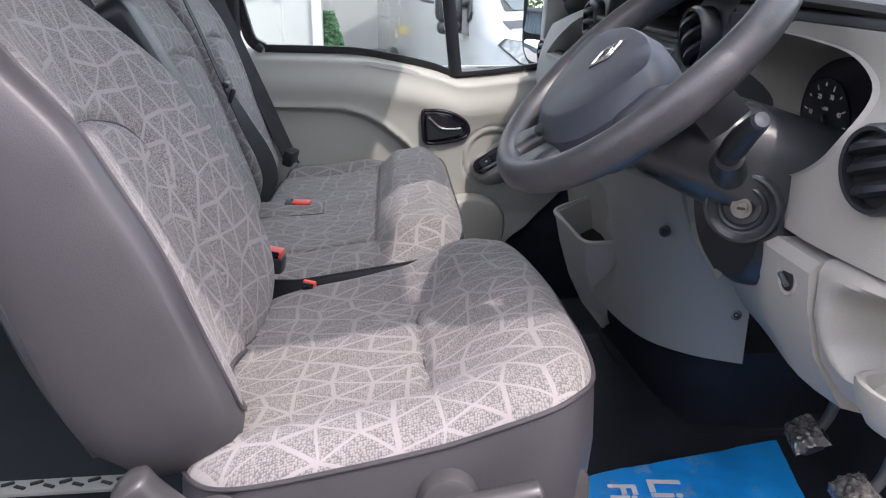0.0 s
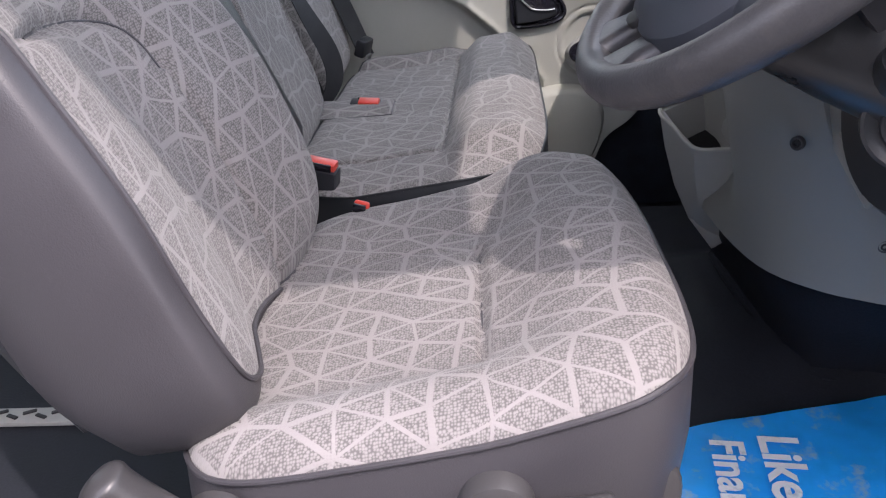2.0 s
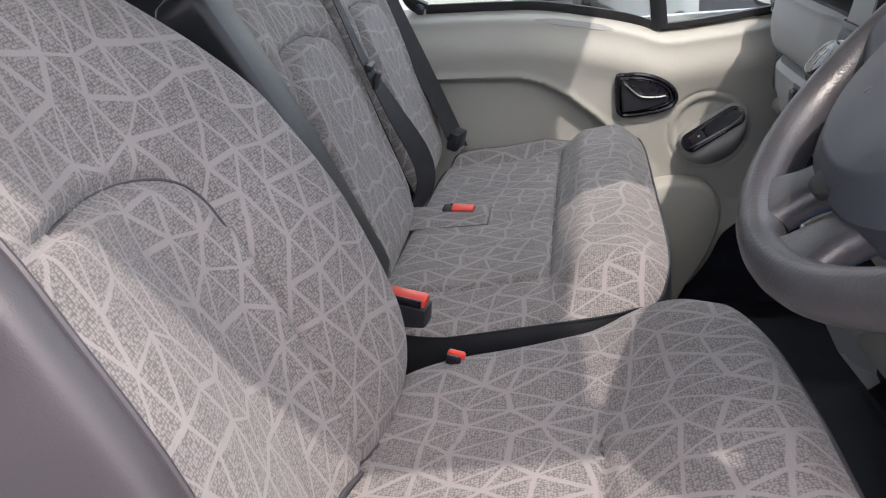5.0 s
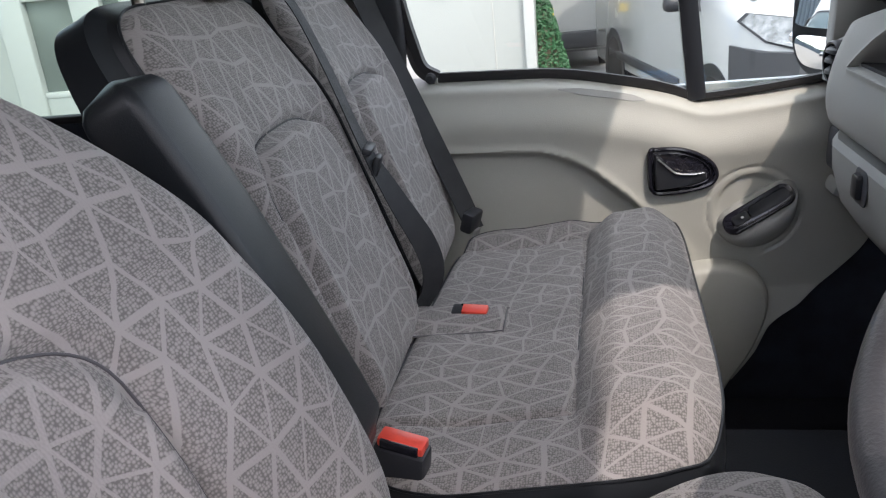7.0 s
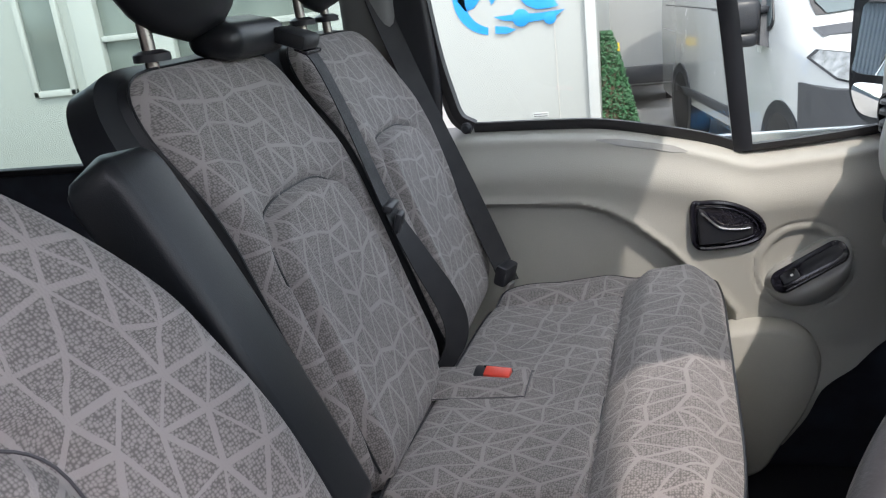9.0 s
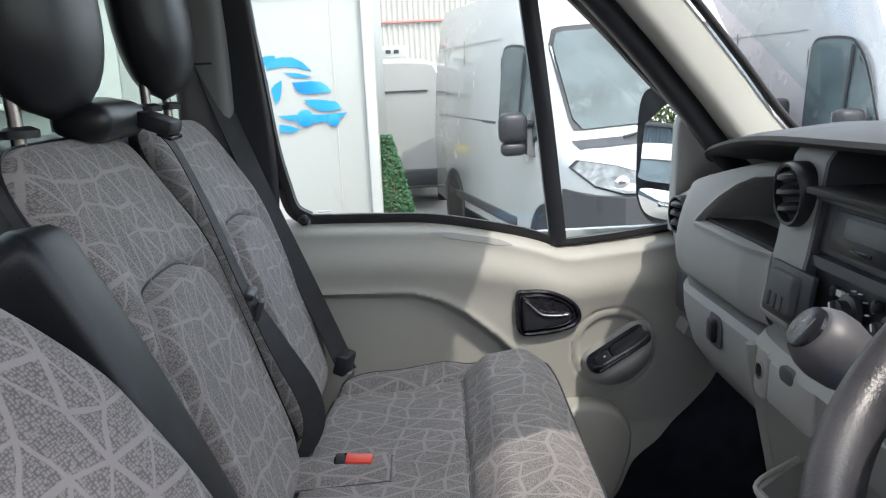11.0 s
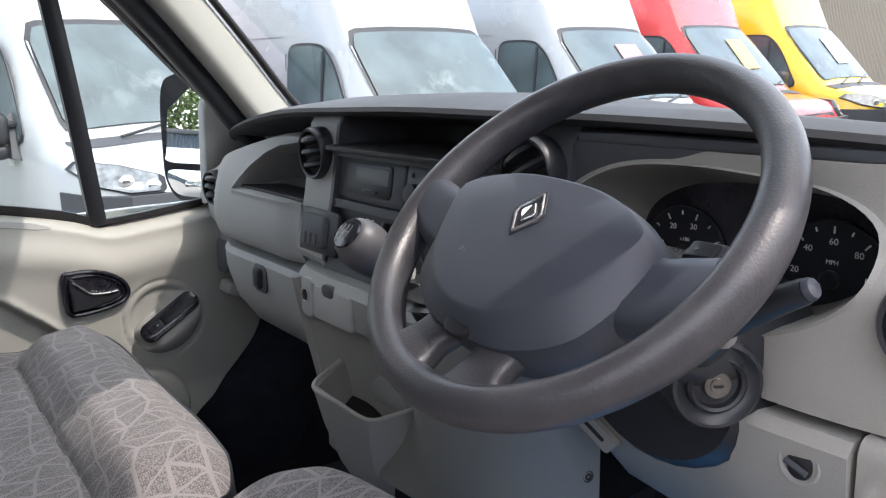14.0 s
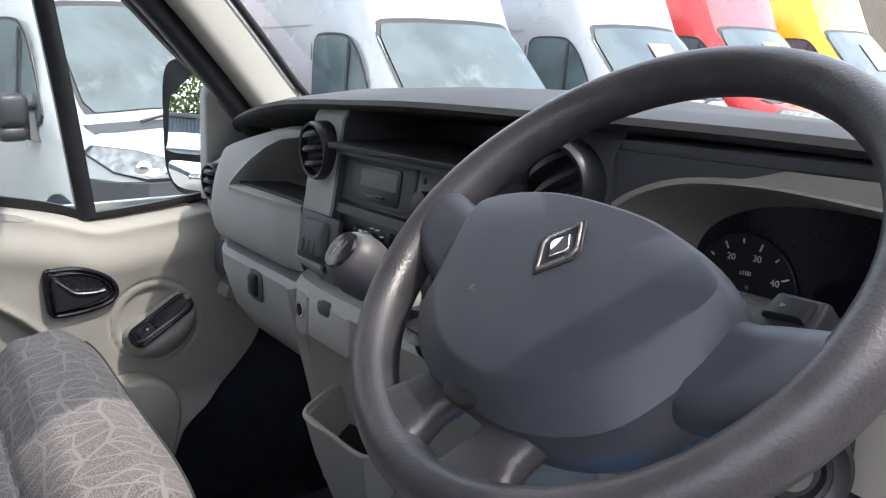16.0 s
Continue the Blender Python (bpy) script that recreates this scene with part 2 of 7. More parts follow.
def weave(bm, tall=0.047, wide=0.037, jitter=0.21):
    """Lays the net of the upholstery over a face: lattice coordinates on an uneven triangular lattice, as a second uv layer."""
    src, dst = bm.loops.layers.uv["UVMap"], bm.loops.layers.uv.new("Net")
    loops = [lp for f in bm.faces for lp in f.loops]
    q = np.array([lp[src].uv[:] for lp in loops])
    q = q @ np.array([[math.cos(0.10), math.sin(0.10)], [-math.sin(0.10), math.cos(0.10)]])
    off = np.random.RandomState(11).uniform(-jitter, jitter, (128, 128, 2))

    def knot(i, j):
        o = off[i % 128, j % 128]
        return np.stack(((i + 0.5 * j + o[:, 0]) * wide, (j * 0.866 + o[:, 1]) * tall), 1)

    j0 = np.floor(q[:, 1] / (0.866 * tall)).astype(int)
    i0 = np.floor(q[:, 0] / wide - 0.5 * j0).astype(int)
    out = np.stack((i0 + 0.5, j0 + 0.5), 1)
    for di in (-2, -1, 0, 1, 2):
        for dj in (-1, 0, 1):
            i, j = i0 + di, j0 + dj
            a, b, c, d = knot(i, j), knot(i + 1, j), knot(i, j + 1), knot(i + 1, j + 1)
            for o, u, v, up in ((a, b, c, 1), (d, c, b, -1)):
                e, f, p = u - o, v - o, q - o
                det = e[:, 0] * f[:, 1] - e[:, 1] * f[:, 0]
                s = (p[:, 0] * f[:, 1] - p[:, 1] * f[:, 0]) / det
                t = (e[:, 0] * p[:, 1] - e[:, 1] * p[:, 0]) / det
                ok = (s >= -1e-9) & (t >= -1e-9) & (s + t <= 1 + 1e-9)
                base = (i, j) if up > 0 else (i + 1, j + 1)
                out[ok] = np.stack((base[0] + up * s, base[1] + up * t), 1)[ok]
    for lp, w in zip(loops, out):
        lp[dst].uv = w


def join(*bms):
    out = bmesh.new()
    uv = out.loops.layers.uv.new("UVMap")
    for b in bms:
        me = bpy.data.meshes.new("joined")
        b.to_mesh(me)
        b.free()
        out.from_mesh(me)
        bpy.data.meshes.remove(me)
    return out


def box(c, s, bevel=0.004, rot=(0, 0, 0), seg=2):
    bm = bmesh.new()
    bm.loops.layers.uv.new("UVMap")
    bmesh.ops.create_cube(bm, size=1.0)
    bm.transform(Matrix.Diagonal((*s, 1)))
    if bevel:
        bmesh.ops.bevel(bm, geom=bm.edges, offset=min(bevel, min(s) * 0.45), segments=seg, affect="EDGES", profile=0.5)
    bm.transform(pose(*c, *rot))
    return bm


def loft(rings, cap=True, closed=True):
    """Skin over rings of equal length."""
    bm = bmesh.new()
    bm.loops.layers.uv.new("UVMap")
    vs = [[bm.verts.new(p) for p in r] for r in rings]
    k = len(rings[0])
    for a, b in zip(vs, vs[1:]):
        for i in range(k if closed else k - 1):
            bm.faces.new((a[i], a[(i + 1) % k], b[(i + 1) % k], b[i]))
    if cap and closed:
        bm.faces.new(vs[0][::-1])
        bm.faces.new(vs[-1])
    return bm


def spline(points, n=8, closed=False):
    """A smooth line (Catmull-Rom) through points."""
    p = [Vector(q) for q in points]
    if closed:
        p = [p[-1], *p, p[0], p[1]]
    else:
        p = [2 * p[0] - p[1], *p, 2 * p[-1] - p[-2]]
    out = []
    for a, b, c, d in zip(p, p[1:], p[2:], p[3:]):
        for i in range(n):
            t = i / n
            out.append(0.5 * (2 * b + (c - a) * t + (2 * a - 5 * b + 4 * c - d) * t * t + (3 * b - a - 3 * c + d) * t ** 3))
    if not closed:
        out.append(p[-2])
    return out


def sweep(path, profile, up=(0, 0, 1), closed=False, cap=True):
    """A profile of (side, up) pairs carried along a path; profile may be a function of 0..1."""
    path = [Vector(p) for p in path]
    rings, k = [], len(path)
    for i, p in enumerate(path):
        a, b = (path[i - 1], path[(i + 1) % k]) if closed else (path[max(i - 1, 0)], path[min(i + 1, k - 1)])
        t = (b - a).normalized()
        side = t.cross(Vector(up))
        side = side.normalized() if side.length > 1e-5 else Vector((1, 0, 0))
        u = side.cross(t)
        prof = profile(i / (k - 1)) if callable(profile) else profile
        rings.append([p + side * x + u * y for x, y in prof])
    if closed:
        rings.append(rings[0])
    return loft(rings, cap=cap and not closed)


def circle(r, n=12, sx=1.0, sy=1.0):
    return [(r * sx * math.cos(2 * math.pi * i / n), r * sy * math.sin(2 * math.pi * i / n)) for i in range(n)]


def tube(path, r, n=10, closed=False, up=(0, 0, 1)):
    return sweep(path, circle(r, n), up, closed)


def rounded(w, h, r, n=5):
    """Outline of a rounded rectangle, centred."""
    out = []
    r = min(r, w / 2 - 1e-4, h / 2 - 1e-4)
    for cx, cy, a in ((w / 2 - r, h / 2 - r, 0), (-w / 2 + r, h / 2 - r, 90), (-w / 2 + r, -h / 2 + r, 180), (w / 2 - r, -h / 2 + r, 270)):
        for i in range(n + 1):
            t = radians(a + 90 * i / n)
            out.append((cx + r * math.cos(t), cy + r * math.sin(t)))
    return out


def slab(outline, depth, m, bevel=0.003):
    """A flat outline (x, y) with rounded rims, raised by depth along its z, at pose m."""
    c = Vector((sum(p[0] for p in outline) / len(outline), sum(p[1] for p in outline) / len(outline)))
    size = max((Vector(p) - c).length for p in outline)

    def ring(z, inset):
        k = 1 - inset / size
        return [m @ Vector((c.x + (x - c.x) * k, c.y + (y - c.y) * k, z)) for x, y in outline]

    b = min(bevel, depth / 2)
    return loft([ring(0, 0), ring(depth - b, 0), ring(depth - b * 0.3, b * 0.35), ring(depth, b)])


def revolve(profile, m, n=28):
    """A profile of (radius, height) turned round the z of pose m."""
    return loft([[m @ Vector((r * math.cos(2 * math.pi * i / n), r * math.sin(2 * math.pi * i / n), z)) for i in range(n)] for r, z in profile])


def sheet(nu, nv, f, uv=None):
    """A grid of points f(u, v), u and v in 0..1, with uv in metres."""
    bm = bmesh.new()
    lay = bm.loops.layers.uv.new("UVMap")
    vs = [[bm.verts.new(f(i / nu, j / nv)) for j in range(nv + 1)] for i in range(nu + 1)]
    for i in range(nu):
        for j in range(nv):
            fc = bm.faces.new((vs[i][j], vs[i + 1][j], vs[i + 1][j + 1], vs[i][j + 1]))
            if uv:
                for lp, (a, b) in zip(fc.loops, ((i, j), (i + 1, j), (i + 1, j + 1), (i, j + 1))):
                    lp[lay].uv = uv(a / nu, b / nv)
    return bm


def smooth(a, b, x):
    t = min(1, max(0, (x - a) / (b - a)))
    return t * t * (3 - 2 * t)


def along(table, x):
    """Straight steps between (x, y) pairs."""
    if x <= table[0][0]:
        return table[0][1]
    for (a, p), (b, q) in zip(table, table[1:]):
        if x <= b:
            return p + (q - p) * (x - a) / (b - a)
    return table[-1][1]


def flow(table, x):
    """Like along(), but with rounded bends."""
    if x <= table[0][0] or x >= table[-1][0]:
        return along(table, x)
    for i, ((a, p), (b, q)) in enumerate(zip(table, table[1:])):
        if x <= b:
            before, after = table[max(i - 1, 0)], table[min(i + 2, len(table) - 1)]
            m0, m1 = (q - before[1]) / (b - before[0]) * (b - a), (after[1] - p) / (after[0] - a) * (b - a)
            t = (x - a) / (b - a)
            return p + t * (m0 + t * (3 * (q - p) - 2 * m0 - m1 + t * (m0 + m1 - 2 * (q - p))))


def seg_dist(p, a, b):
    ab, ap = b - a, p - a
    t = min(1, max(0, ap.dot(ab) / ab.length_squared))
    return (ap - ab * t).length


def axes(o, x, y):
    """The pose at o whose x and y point along those ways."""
    x = Vector(x).normalized()
    z = x.cross(Vector(y)).normalized()
    y = z.cross(x)
    m = Matrix.Identity(4)
    for i, c in enumerate((x, y, z, Vector(o))):
        m.col[i][:3] = c
    return m


def text(name, words, size, m, material, parent, depth=0.0004, align="LEFT", bold=0.0):
    cu = bpy.data.curves.new(name, "FONT")
    cu.body, cu.size, cu.extrude, cu.align_x, cu.resolution_u, cu.offset = words, size, depth, align, 3, bold
    ob = bpy.data.objects.new(name, cu)
    me = bpy.data.meshes.new_from_object(ob)
    bpy.data.objects.remove(ob)
    bpy.data.curves.remove(cu)
    bm = bmesh.new()
    bm.from_mesh(me)
    bpy.data.meshes.remove(me)
    bm.transform(m)
    return part(name, bm, material, parent)


# ---- upholstery ----
def pad(m, a, b, depth, relief, power=7.0, roll=0.06, nu=90, nv=90, foot=0.92, taper=None, belly=1.02, cover=0.0):
    """A stuffed cushion in pose m: half sizes a and b, its face along z. Gives the face, the side wall and the line of the seam between them; cover: how far the side material wraps over the -x rim."""
    def base(u, v):
        r = max(abs(u), abs(v))
        if r < 1e-6:
            return 0.0, 0.0, 0.0
        cu, cv = u / r, v / r
        s = (abs(cu) ** power + abs(cv) ** power) ** (-1 / power)
        x, y = cu * s * r * a, cv * s * r * b
        if taper:
            x *= taper(y / b)
        return x, y, r

    def cut(u, v):
        q = max(abs(u), abs(v), 1e-6)
        return 1 - cover * max(smooth(0.1, -0.8, u / q), smooth(-0.7, -1.0, v / q) * smooth(0.8, -0.1, u / q))

    def top(u, v):
        x, y, r = base(u, v)
        e = min(1, max(0, (r - 0.80) / 0.20))
        return x, y, relief(x, y) - roll * (1 - math.sqrt(1 - e * e)) * 0.55

    def inner(u, v):
        k = cut(u, v)
        return top(u * k, v * k)

    g = [[inner(2 * i / nu - 1, 2 * j / nv - 1) for j in range(nv + 1)] for i in range(nu + 1)]
    # the cloth is laid out by its length along the middle lines, so that its net does not stretch on rounded rims
    row, col = np.array([q[nv // 2] for q in g]), np.array(g[nu // 2])
    far_x = np.concatenate(([0], np.cumsum(np.hypot(np.diff(row[:, 0]), np.clip(np.diff(row[:, 2]), -0.02, 0.02)))))
    far_y = np.concatenate(([0], np.cumsum(np.hypot(np.diff(col[:, 1]), np.clip(np.diff(col[:, 2]), -0.02, 0.02)))))

    def cloth(i, j):
        x, y, _ = g[round(i * nu)][round(j * nv)]
        return np.interp(x, row[:, 0], far_x), np.interp(y, col[:, 1], far_y)

    face = sheet(nu, nv, lambda i, j: m @ Vector(g[round(i * nu)][round(j * nv)]), cloth)
    n = 30
    ring = [(-1 + 2 * i / n, -1) for i in range(n)] + [(1, -1 + 2 * i / n) for i in range(n)] + [(1 - 2 * i / n, 1) for i in range(n)] + [(-1, 1 - 2 * i / n) for i in range(n)]

    def wall(k, z):
        out = []
        for u, v in ring:
            x, y, r = base(u, v)
            t = relief(x, y) - roll * 0.55
            out.append(m @ Vector((x * k, y * (1 + (k - 1) * 0.4 if k > 1.02 else k), t + z if z > -0.02 else t * (1 + z / depth) + z)))
        return out

    def wrap(q, lift=0.0):
        return [m @ (Vector(top(u * k, v * k)) + Vector((0, 0, lift))) for u, v in ring for k in (cut(u, v) + (1 - cut(u, v)) * q,)]

    over = [wrap(q, 0.0015) for q in (0.0, 0.2, 0.4, 0.6, 0.8, 0.93)] if cover else []
    side = loft([*over, wall(1.0, 0.0), wall(1.012, -0.012), wall(belly, -depth * 0.35), wall(max(1.0, belly - 0.02), -depth * 0.7), wall(foot, -depth)], cap=False)
    back = bmesh.new()
    back.loops.layers.uv.new("UVMap")
    back.faces.new([back.verts.new(p) for p in wall(foot, -depth)])
    return face, join(side, back), wrap(0.0, 0.002) if cover else wall(1.004, 0.001)


def stitches(line, lift, length=0.006, gap=0.009, r=0.0009):
    """A row of short threads beside a seam."""
    out, path, acc = [], line, 0.0
    bms = []
    for a, b in zip(path, path[1:]):
        d = (b - a)
        ln = d.length
        if ln < 1e-6:
            continue
        t = d / ln
        s = gap - acc
        while s < ln:
            p = a + t * s + lift
            bms.append((p - t * length / 2, p + t * length / 2))
            s += gap
        acc = ln - (s - gap)
    bm = bmesh.new()
    bm.loops.layers.uv.new("UVMap")
    for p, q in bms:
        t = (q - p).normalized()
        u = t.orthogonal().normalized()
        w = t.cross(u)
        vs = [[bm.verts.new(o + (u * x + w * y) * r) for x, y in ((1, 0), (0, 1), (-1, 0), (0, -1))] for o in (p, q)]
        for i in range(4):
            bm.faces.new((vs[0][i], vs[0][(i + 1) % 4], vs[1][(i + 1) % 4], vs[1][i]))
    return bm


def arch(m, relief, cx, wide, head, round_, low=-0.235, r=0.0018, full=True):
    """The sewn line of an inset panel: up one side, over an arch and down the other, in the pad's pose."""
    y0, pts = head - round_, []
    first = 1 if full else 12
    if full:
        pts += [(cx - wide, low + (y0 - low) * i / 12) for i in range(13)]
    for i in range(first, 28):
        a = math.pi * i / 28
        pts.append((cx - wide * math.copysign(abs(math.cos(a)) ** 0.667, math.cos(a)), y0 + round_ * math.sin(a) ** 0.667))
    pts += [(cx + wide, y0 + (low - y0) * i / 12) for i in range(13)]
    return tube([m @ Vector((x, y, relief(x, y) + 0.0006)) for x, y in pts], r, 6, up=m.to_3x3() @ Vector((0, 0, 1)))


def arch_dist(x, y, cx, wide, head, round_, full=True):
    """How far a place lies inside (plus) or outside (minus) the panel that arch() sews in."""
    u = abs(x - cx) if full or x > cx else 0.0
    if y < head - round_:
        return wide - u
    return (1 - ((u / wide) ** 3 + ((y - head + round_) / round_) ** 3) ** (1 / 3)) * round_


def groove(d, deep=0.007, wide=0.006):
    return -deep * math.exp(-(d / wide) ** 2)

# ================= the cab: shell =================
FLOOR = 0.80
SILL = [(-0.42, 1.356), (-0.2, 1.35), (0.0, 1.34), (0.105, 1.32), (0.185, 1.30), (0.25, 1.279), (0.33, 1.283), (0.42, 1.292), (0.55, 1.31)]
ARC = [Vector(p) for p in [(-0.42, 1.205), (-0.21, 1.216), (-0.044, 1.207), (0.0, 1.193), (0.048, 1.167), (0.10, 1.123), (0.15, 1.075), (0.195, 1.03), (0.22, 0.994), (0.222, 0.95), (0.215, 0.914)]]


RIDGE = [(0.458, 1.40, 0.862), (0.462, 1.32, 0.858), (0.476, 1.24, 0.845), (0.490, 1.175, 0.824), (0.512, 1.132, 0.812), (0.560, 1.112, 0.807), (0.640, 1.108, 0.806), (0.720, 1.108, 0.806)]


def cab_floor():
    def f(u, v):
        x, y = -2.6 + 3.55 * u, 0.46 + 1.62 * v
        z = FLOOR + 0.34 * smooth(0.70, 0.95, x) + 0.010 * math.exp(-((x - 0.50 + 0.35 * (y - 1.35)) / 0.03) ** 2) * smooth(1.0, 1.1, y) * (1 - smooth(1.42, 1.5, y))
        z -= 0.15 * smooth(1.74, 1.80, y) * smooth(0.10, 0.20, x) * (1 - smooth(0.62, 0.72, x))
        z += 0.045 * smooth(1.06, 1.2, y) * smooth(0.30, 0.42, x) * (1 - smooth(1.4, 1.55, y))
        return Vector((x, y, z + 0.0015 * noise.noise(Vector((x * 6, y * 6, 0)))))
    bm = sheet(150, 60, f)
    ridge = tube(spline(RIDGE, 8), 0.010, 8)
    under = box((-0.82, 1.27, FLOOR - 0.22), (3.5, 1.62, 0.08), 0.01)
    return fixed("floor", join(bm, under, ridge), MAT, "worn black rubber cab floor with moulded ridges", "floor")


def rear_strip():
    t = thing("tread_strip", (-0.8, 1.08, FLOOR), "pale tread strip with dark knurled band on the floor", "trim strip")
    part("strip", box((-0.98, 1.08, FLOOR + 0.006), (1.3, 0.034, 0.008), 0.002), TRIM_MID, t)
    bms = []
    for i in range(60):
        bms.append(box((-1.6 + i * 0.021, 1.08 + 0.005 * (-1) ** i, FLOOR + 0.0115), (0.019, 0.0065, 0.003), 0.001, (0, 0, 24 * (-1) ** i), 1))
    part("knurled_band", join(*bms), RUBBER, t, "dark knurled grip band")


def door_relief(x, z):
    """Depth of the passenger door's inner trim at a point."""
    y = 2.03
    p = Vector((x, z))
    top = flow(SILL, x)
    d = min(seg_dist(p, a, b) for a, b in zip(ARC, ARC[1:]))
    za = along([(q.x, q.y) for q in ARC[:-2]], x)
    inside = x < 0.222 and z < za
    if inside:
        y += 0.022 * smooth(0.0, 0.014, d)
    else:
        y -= 0.004 * math.exp(-(d / 0.010) ** 2)
    y += 0.012 * smooth(0.10, 0.03, top - z) - 0.010 * math.exp(-((top - z - 0.075) / 0.04) ** 2)
    y += 0.05 * smooth(0.028, 0.0, top - z) ** 2
    # flat recess round the switch pod
    r = (p - Vector((0.335, 1.075))).length
    if z > 0.9:
        y += 0.006 * (1 - smooth(0.064, 0.07, r)) + groove(r - 0.083, -0.0035, 0.0022)
    # lower trim turns in towards the footwell
    y -= 0.035 * smooth(0.93, 0.86, z) * smooth(0.16, 0.24, x)
    return y


def passenger_door():
    d = thing("door_1", (0.05, 2.06, FLOOR), "closed passenger door with pale grey moulded trim and black handle bezel", "door", kind="structure")
    def f(u, v):
        x = -0.42 + 0.98 * u
        low = flow([(0.30, 0.74), (0.34, 0.80), (0.366, 0.857), (0.426, 0.897), (0.497, 0.961), (0.541, 1.019), (0.56, 1.09)], x)
        z = low + (flow(SILL, x) - low) * v
        return Vector((x, door_relief(x, z), z))
    part("door_trim", sheet(230, 150, f), TRIM, d, "pale grey moulded inner trim", sharp=60)
    # outer skin below the window
    part("outer_skin", box((0.06, 2.125, 1.02), (1.0, 0.02, 0.56), 0.006), WHITE, d, "white painted outer skin")
    # demister slot on the sill
    line = [Vector((x, door_relief(x, along(SILL, x) - 0.020), along(SILL, x) - 0.020)) for x in (-0.01, 0.03, 0.06, 0.09, 0.12, 0.145)]
    part("sill_grille", sweep(line, lambda t: [(a * min(1, 8 * t + 0.2, 8 - 8 * t + 0.2), b) for a, b in ((-0.007, -0.002), (0.007, -0.002), (0.006, 0.0015), (-0.006, 0.0015))], (0, -1, 0.4)), TRIM_MID, d, "slim grey demister insert")
    # lower pocket
    out = [(p.x, p.y) for p in spline([(0.14, 0.945, 0), (0.20, 0.972, 0), (0.28, 0.982, 0), (0.332, 0.966, 0), (0.360, 0.925, 0), (0.358, 0.875, 0), (0.333, 0.805, 0), (0.295, 0.740, 0), (0.262, 0.685, 0), (0.20, 0.66, 0), (0.14, 0.66, 0)], 4, True)]
    m = axes((0, 2.035, 0), (1, 0, 0), (0, 0, 1))
    part("door_pocket", slab([(x, z) for x, z in out], 0.055, m, 0.02), TRIM, d, "rounded moulded storage pocket")
    # handle
    m = axes((0, 2.026, 0), (1, 0, 0), (0, 0, 1))
    bez = [(0.151, 1.196), (0.165, 1.201), (0.20, 1.200), (0.232, 1.190), (0.258, 1.172), (0.268, 1.152), (0.263, 1.137), (0.247, 1.128), (0.215, 1.121), (0.17, 1.118), (0.157, 1.123), (0.151, 1.14)]
    bez = [(p.x, p.y) for p in spline([(a, b, 0) for a, b in bez], 4, True)]
    c = Vector((0.205, 1.16))
    hb = part("handle_bezel", join(
        sweep([Vector((x, 2.022, z)) for x, z in bez], circle(0.0046, 8), (0, 1, 0), True),
        slab([(c.x + (x - c.x) * 0.95, c.y + (z - c.y) * 0.95) for x, z in bez], 0.004, m, 0.001)), GLOSS, d, "glossy black handle bezel")
    pull = [(0.159, 1.188), (0.170, 1.187), (0.180, 1.172), (0.196, 1.158), (0.225, 1.155), (0.246, 1.158), (0.250, 1.150), (0.244, 1.141), (0.205, 1.132), (0.166, 1.128), (0.160, 1.135)]
    pull = [(p.x, p.y) for p in spline([(a, b, 0) for a, b in pull], 4, True)]
    part("handle_pull", slab(pull, 0.012, axes((0, 2.022, 0), (1, 0, 0), (0, 0, 1)), 0.004), BLACK, hb, "black pull lever")
    tip = spline([(0.164, 2.009, 1.187), (0.180, 2.0085, 1.172), (0.197, 2.008, 1.159), (0.226, 2.008, 1.156), (0.245, 2.009, 1.1575)], 6)
    part("bezel_ridge", sweep([Vector((c.x + (x - c.x) * 0.84, 2.0215, c.y + (z - c.y) * 0.80)) for x, z in bez], circle(0.0022, 8), (0, 1, 0), True), GLOSS, hb)
    part("handle_edge", tube(tip, 0.0020, 8), STEEL, hb, "pale worn edge")
    # window switch pod: a bulging half disc under a slanted switch panel
    way = Vector((0.85, 0, 0.52)).normalized()
    drop = Vector((0.52, 0, -0.85)).normalized()
    nrm = Vector((-0.52 * 0.62, -0.78, 0.85 * 0.62)).normalized()
    mid = Vector((0.340, 2.006, 1.083))
    across = nrm.cross(way).normalized()
    across = across if across.y < 0 else -across
    rings = []
    for i in range(41):
        q = -1 + i / 20
        k = max(0.03, 1 - abs(q) ** 4) ** 0.5
        at = mid + way * q * 0.077
        back, lip = at - across * 0.030 * k, at + across * 0.026 * k
        back.y, lip.y = 2.036 + (back.y - 2.036) * k, 2.036 + (lip.y - 2.036) * k
        foot = Vector((0.335, 2.038, 1.075)) + way * q * 0.077 + drop * 0.075 * math.sqrt(max(0, 1 - q * q))
        row = [Vector((back.x, 2.038, back.z)), back, lip - across * 0.004 * k, lip]
        for e in (0.12, 0.25, 0.40, 0.55, 0.70, 0.85, 0.95, 1.0):
            row.append(lip.lerp(foot, e) + Vector((0, -0.021 * k * math.sin(math.pi * e) ** 0.8, 0)))
        rings.append(row)
    pod = part("switch_pod", loft(rings, cap=False, closed=False), TRIM_MID, d, "grey half-round armrest pod")
    m = axes(mid, way, nrm.cross(way))
    part("switch_panel", slab(rounded(0.136, 0.042, 0.019), 0.008, m, 0.003), GLOSS, pod, "glossy black switch panel")
    m2 = m @ pose(0, 0, 0.0065)
    part("grip_recess", slab([(x + 0.022, y) for x, y in rounded(0.076, 0.022, 0.011)], 0.0022, m2, 0.001), BLACK, pod)
    part("window_switch", slab([(x - 0.034, y) for x, y in rounded(0.030, 0.020, 0.005)], 0.005, m2, 0.002), BLACK, pod, "black rocker switch")
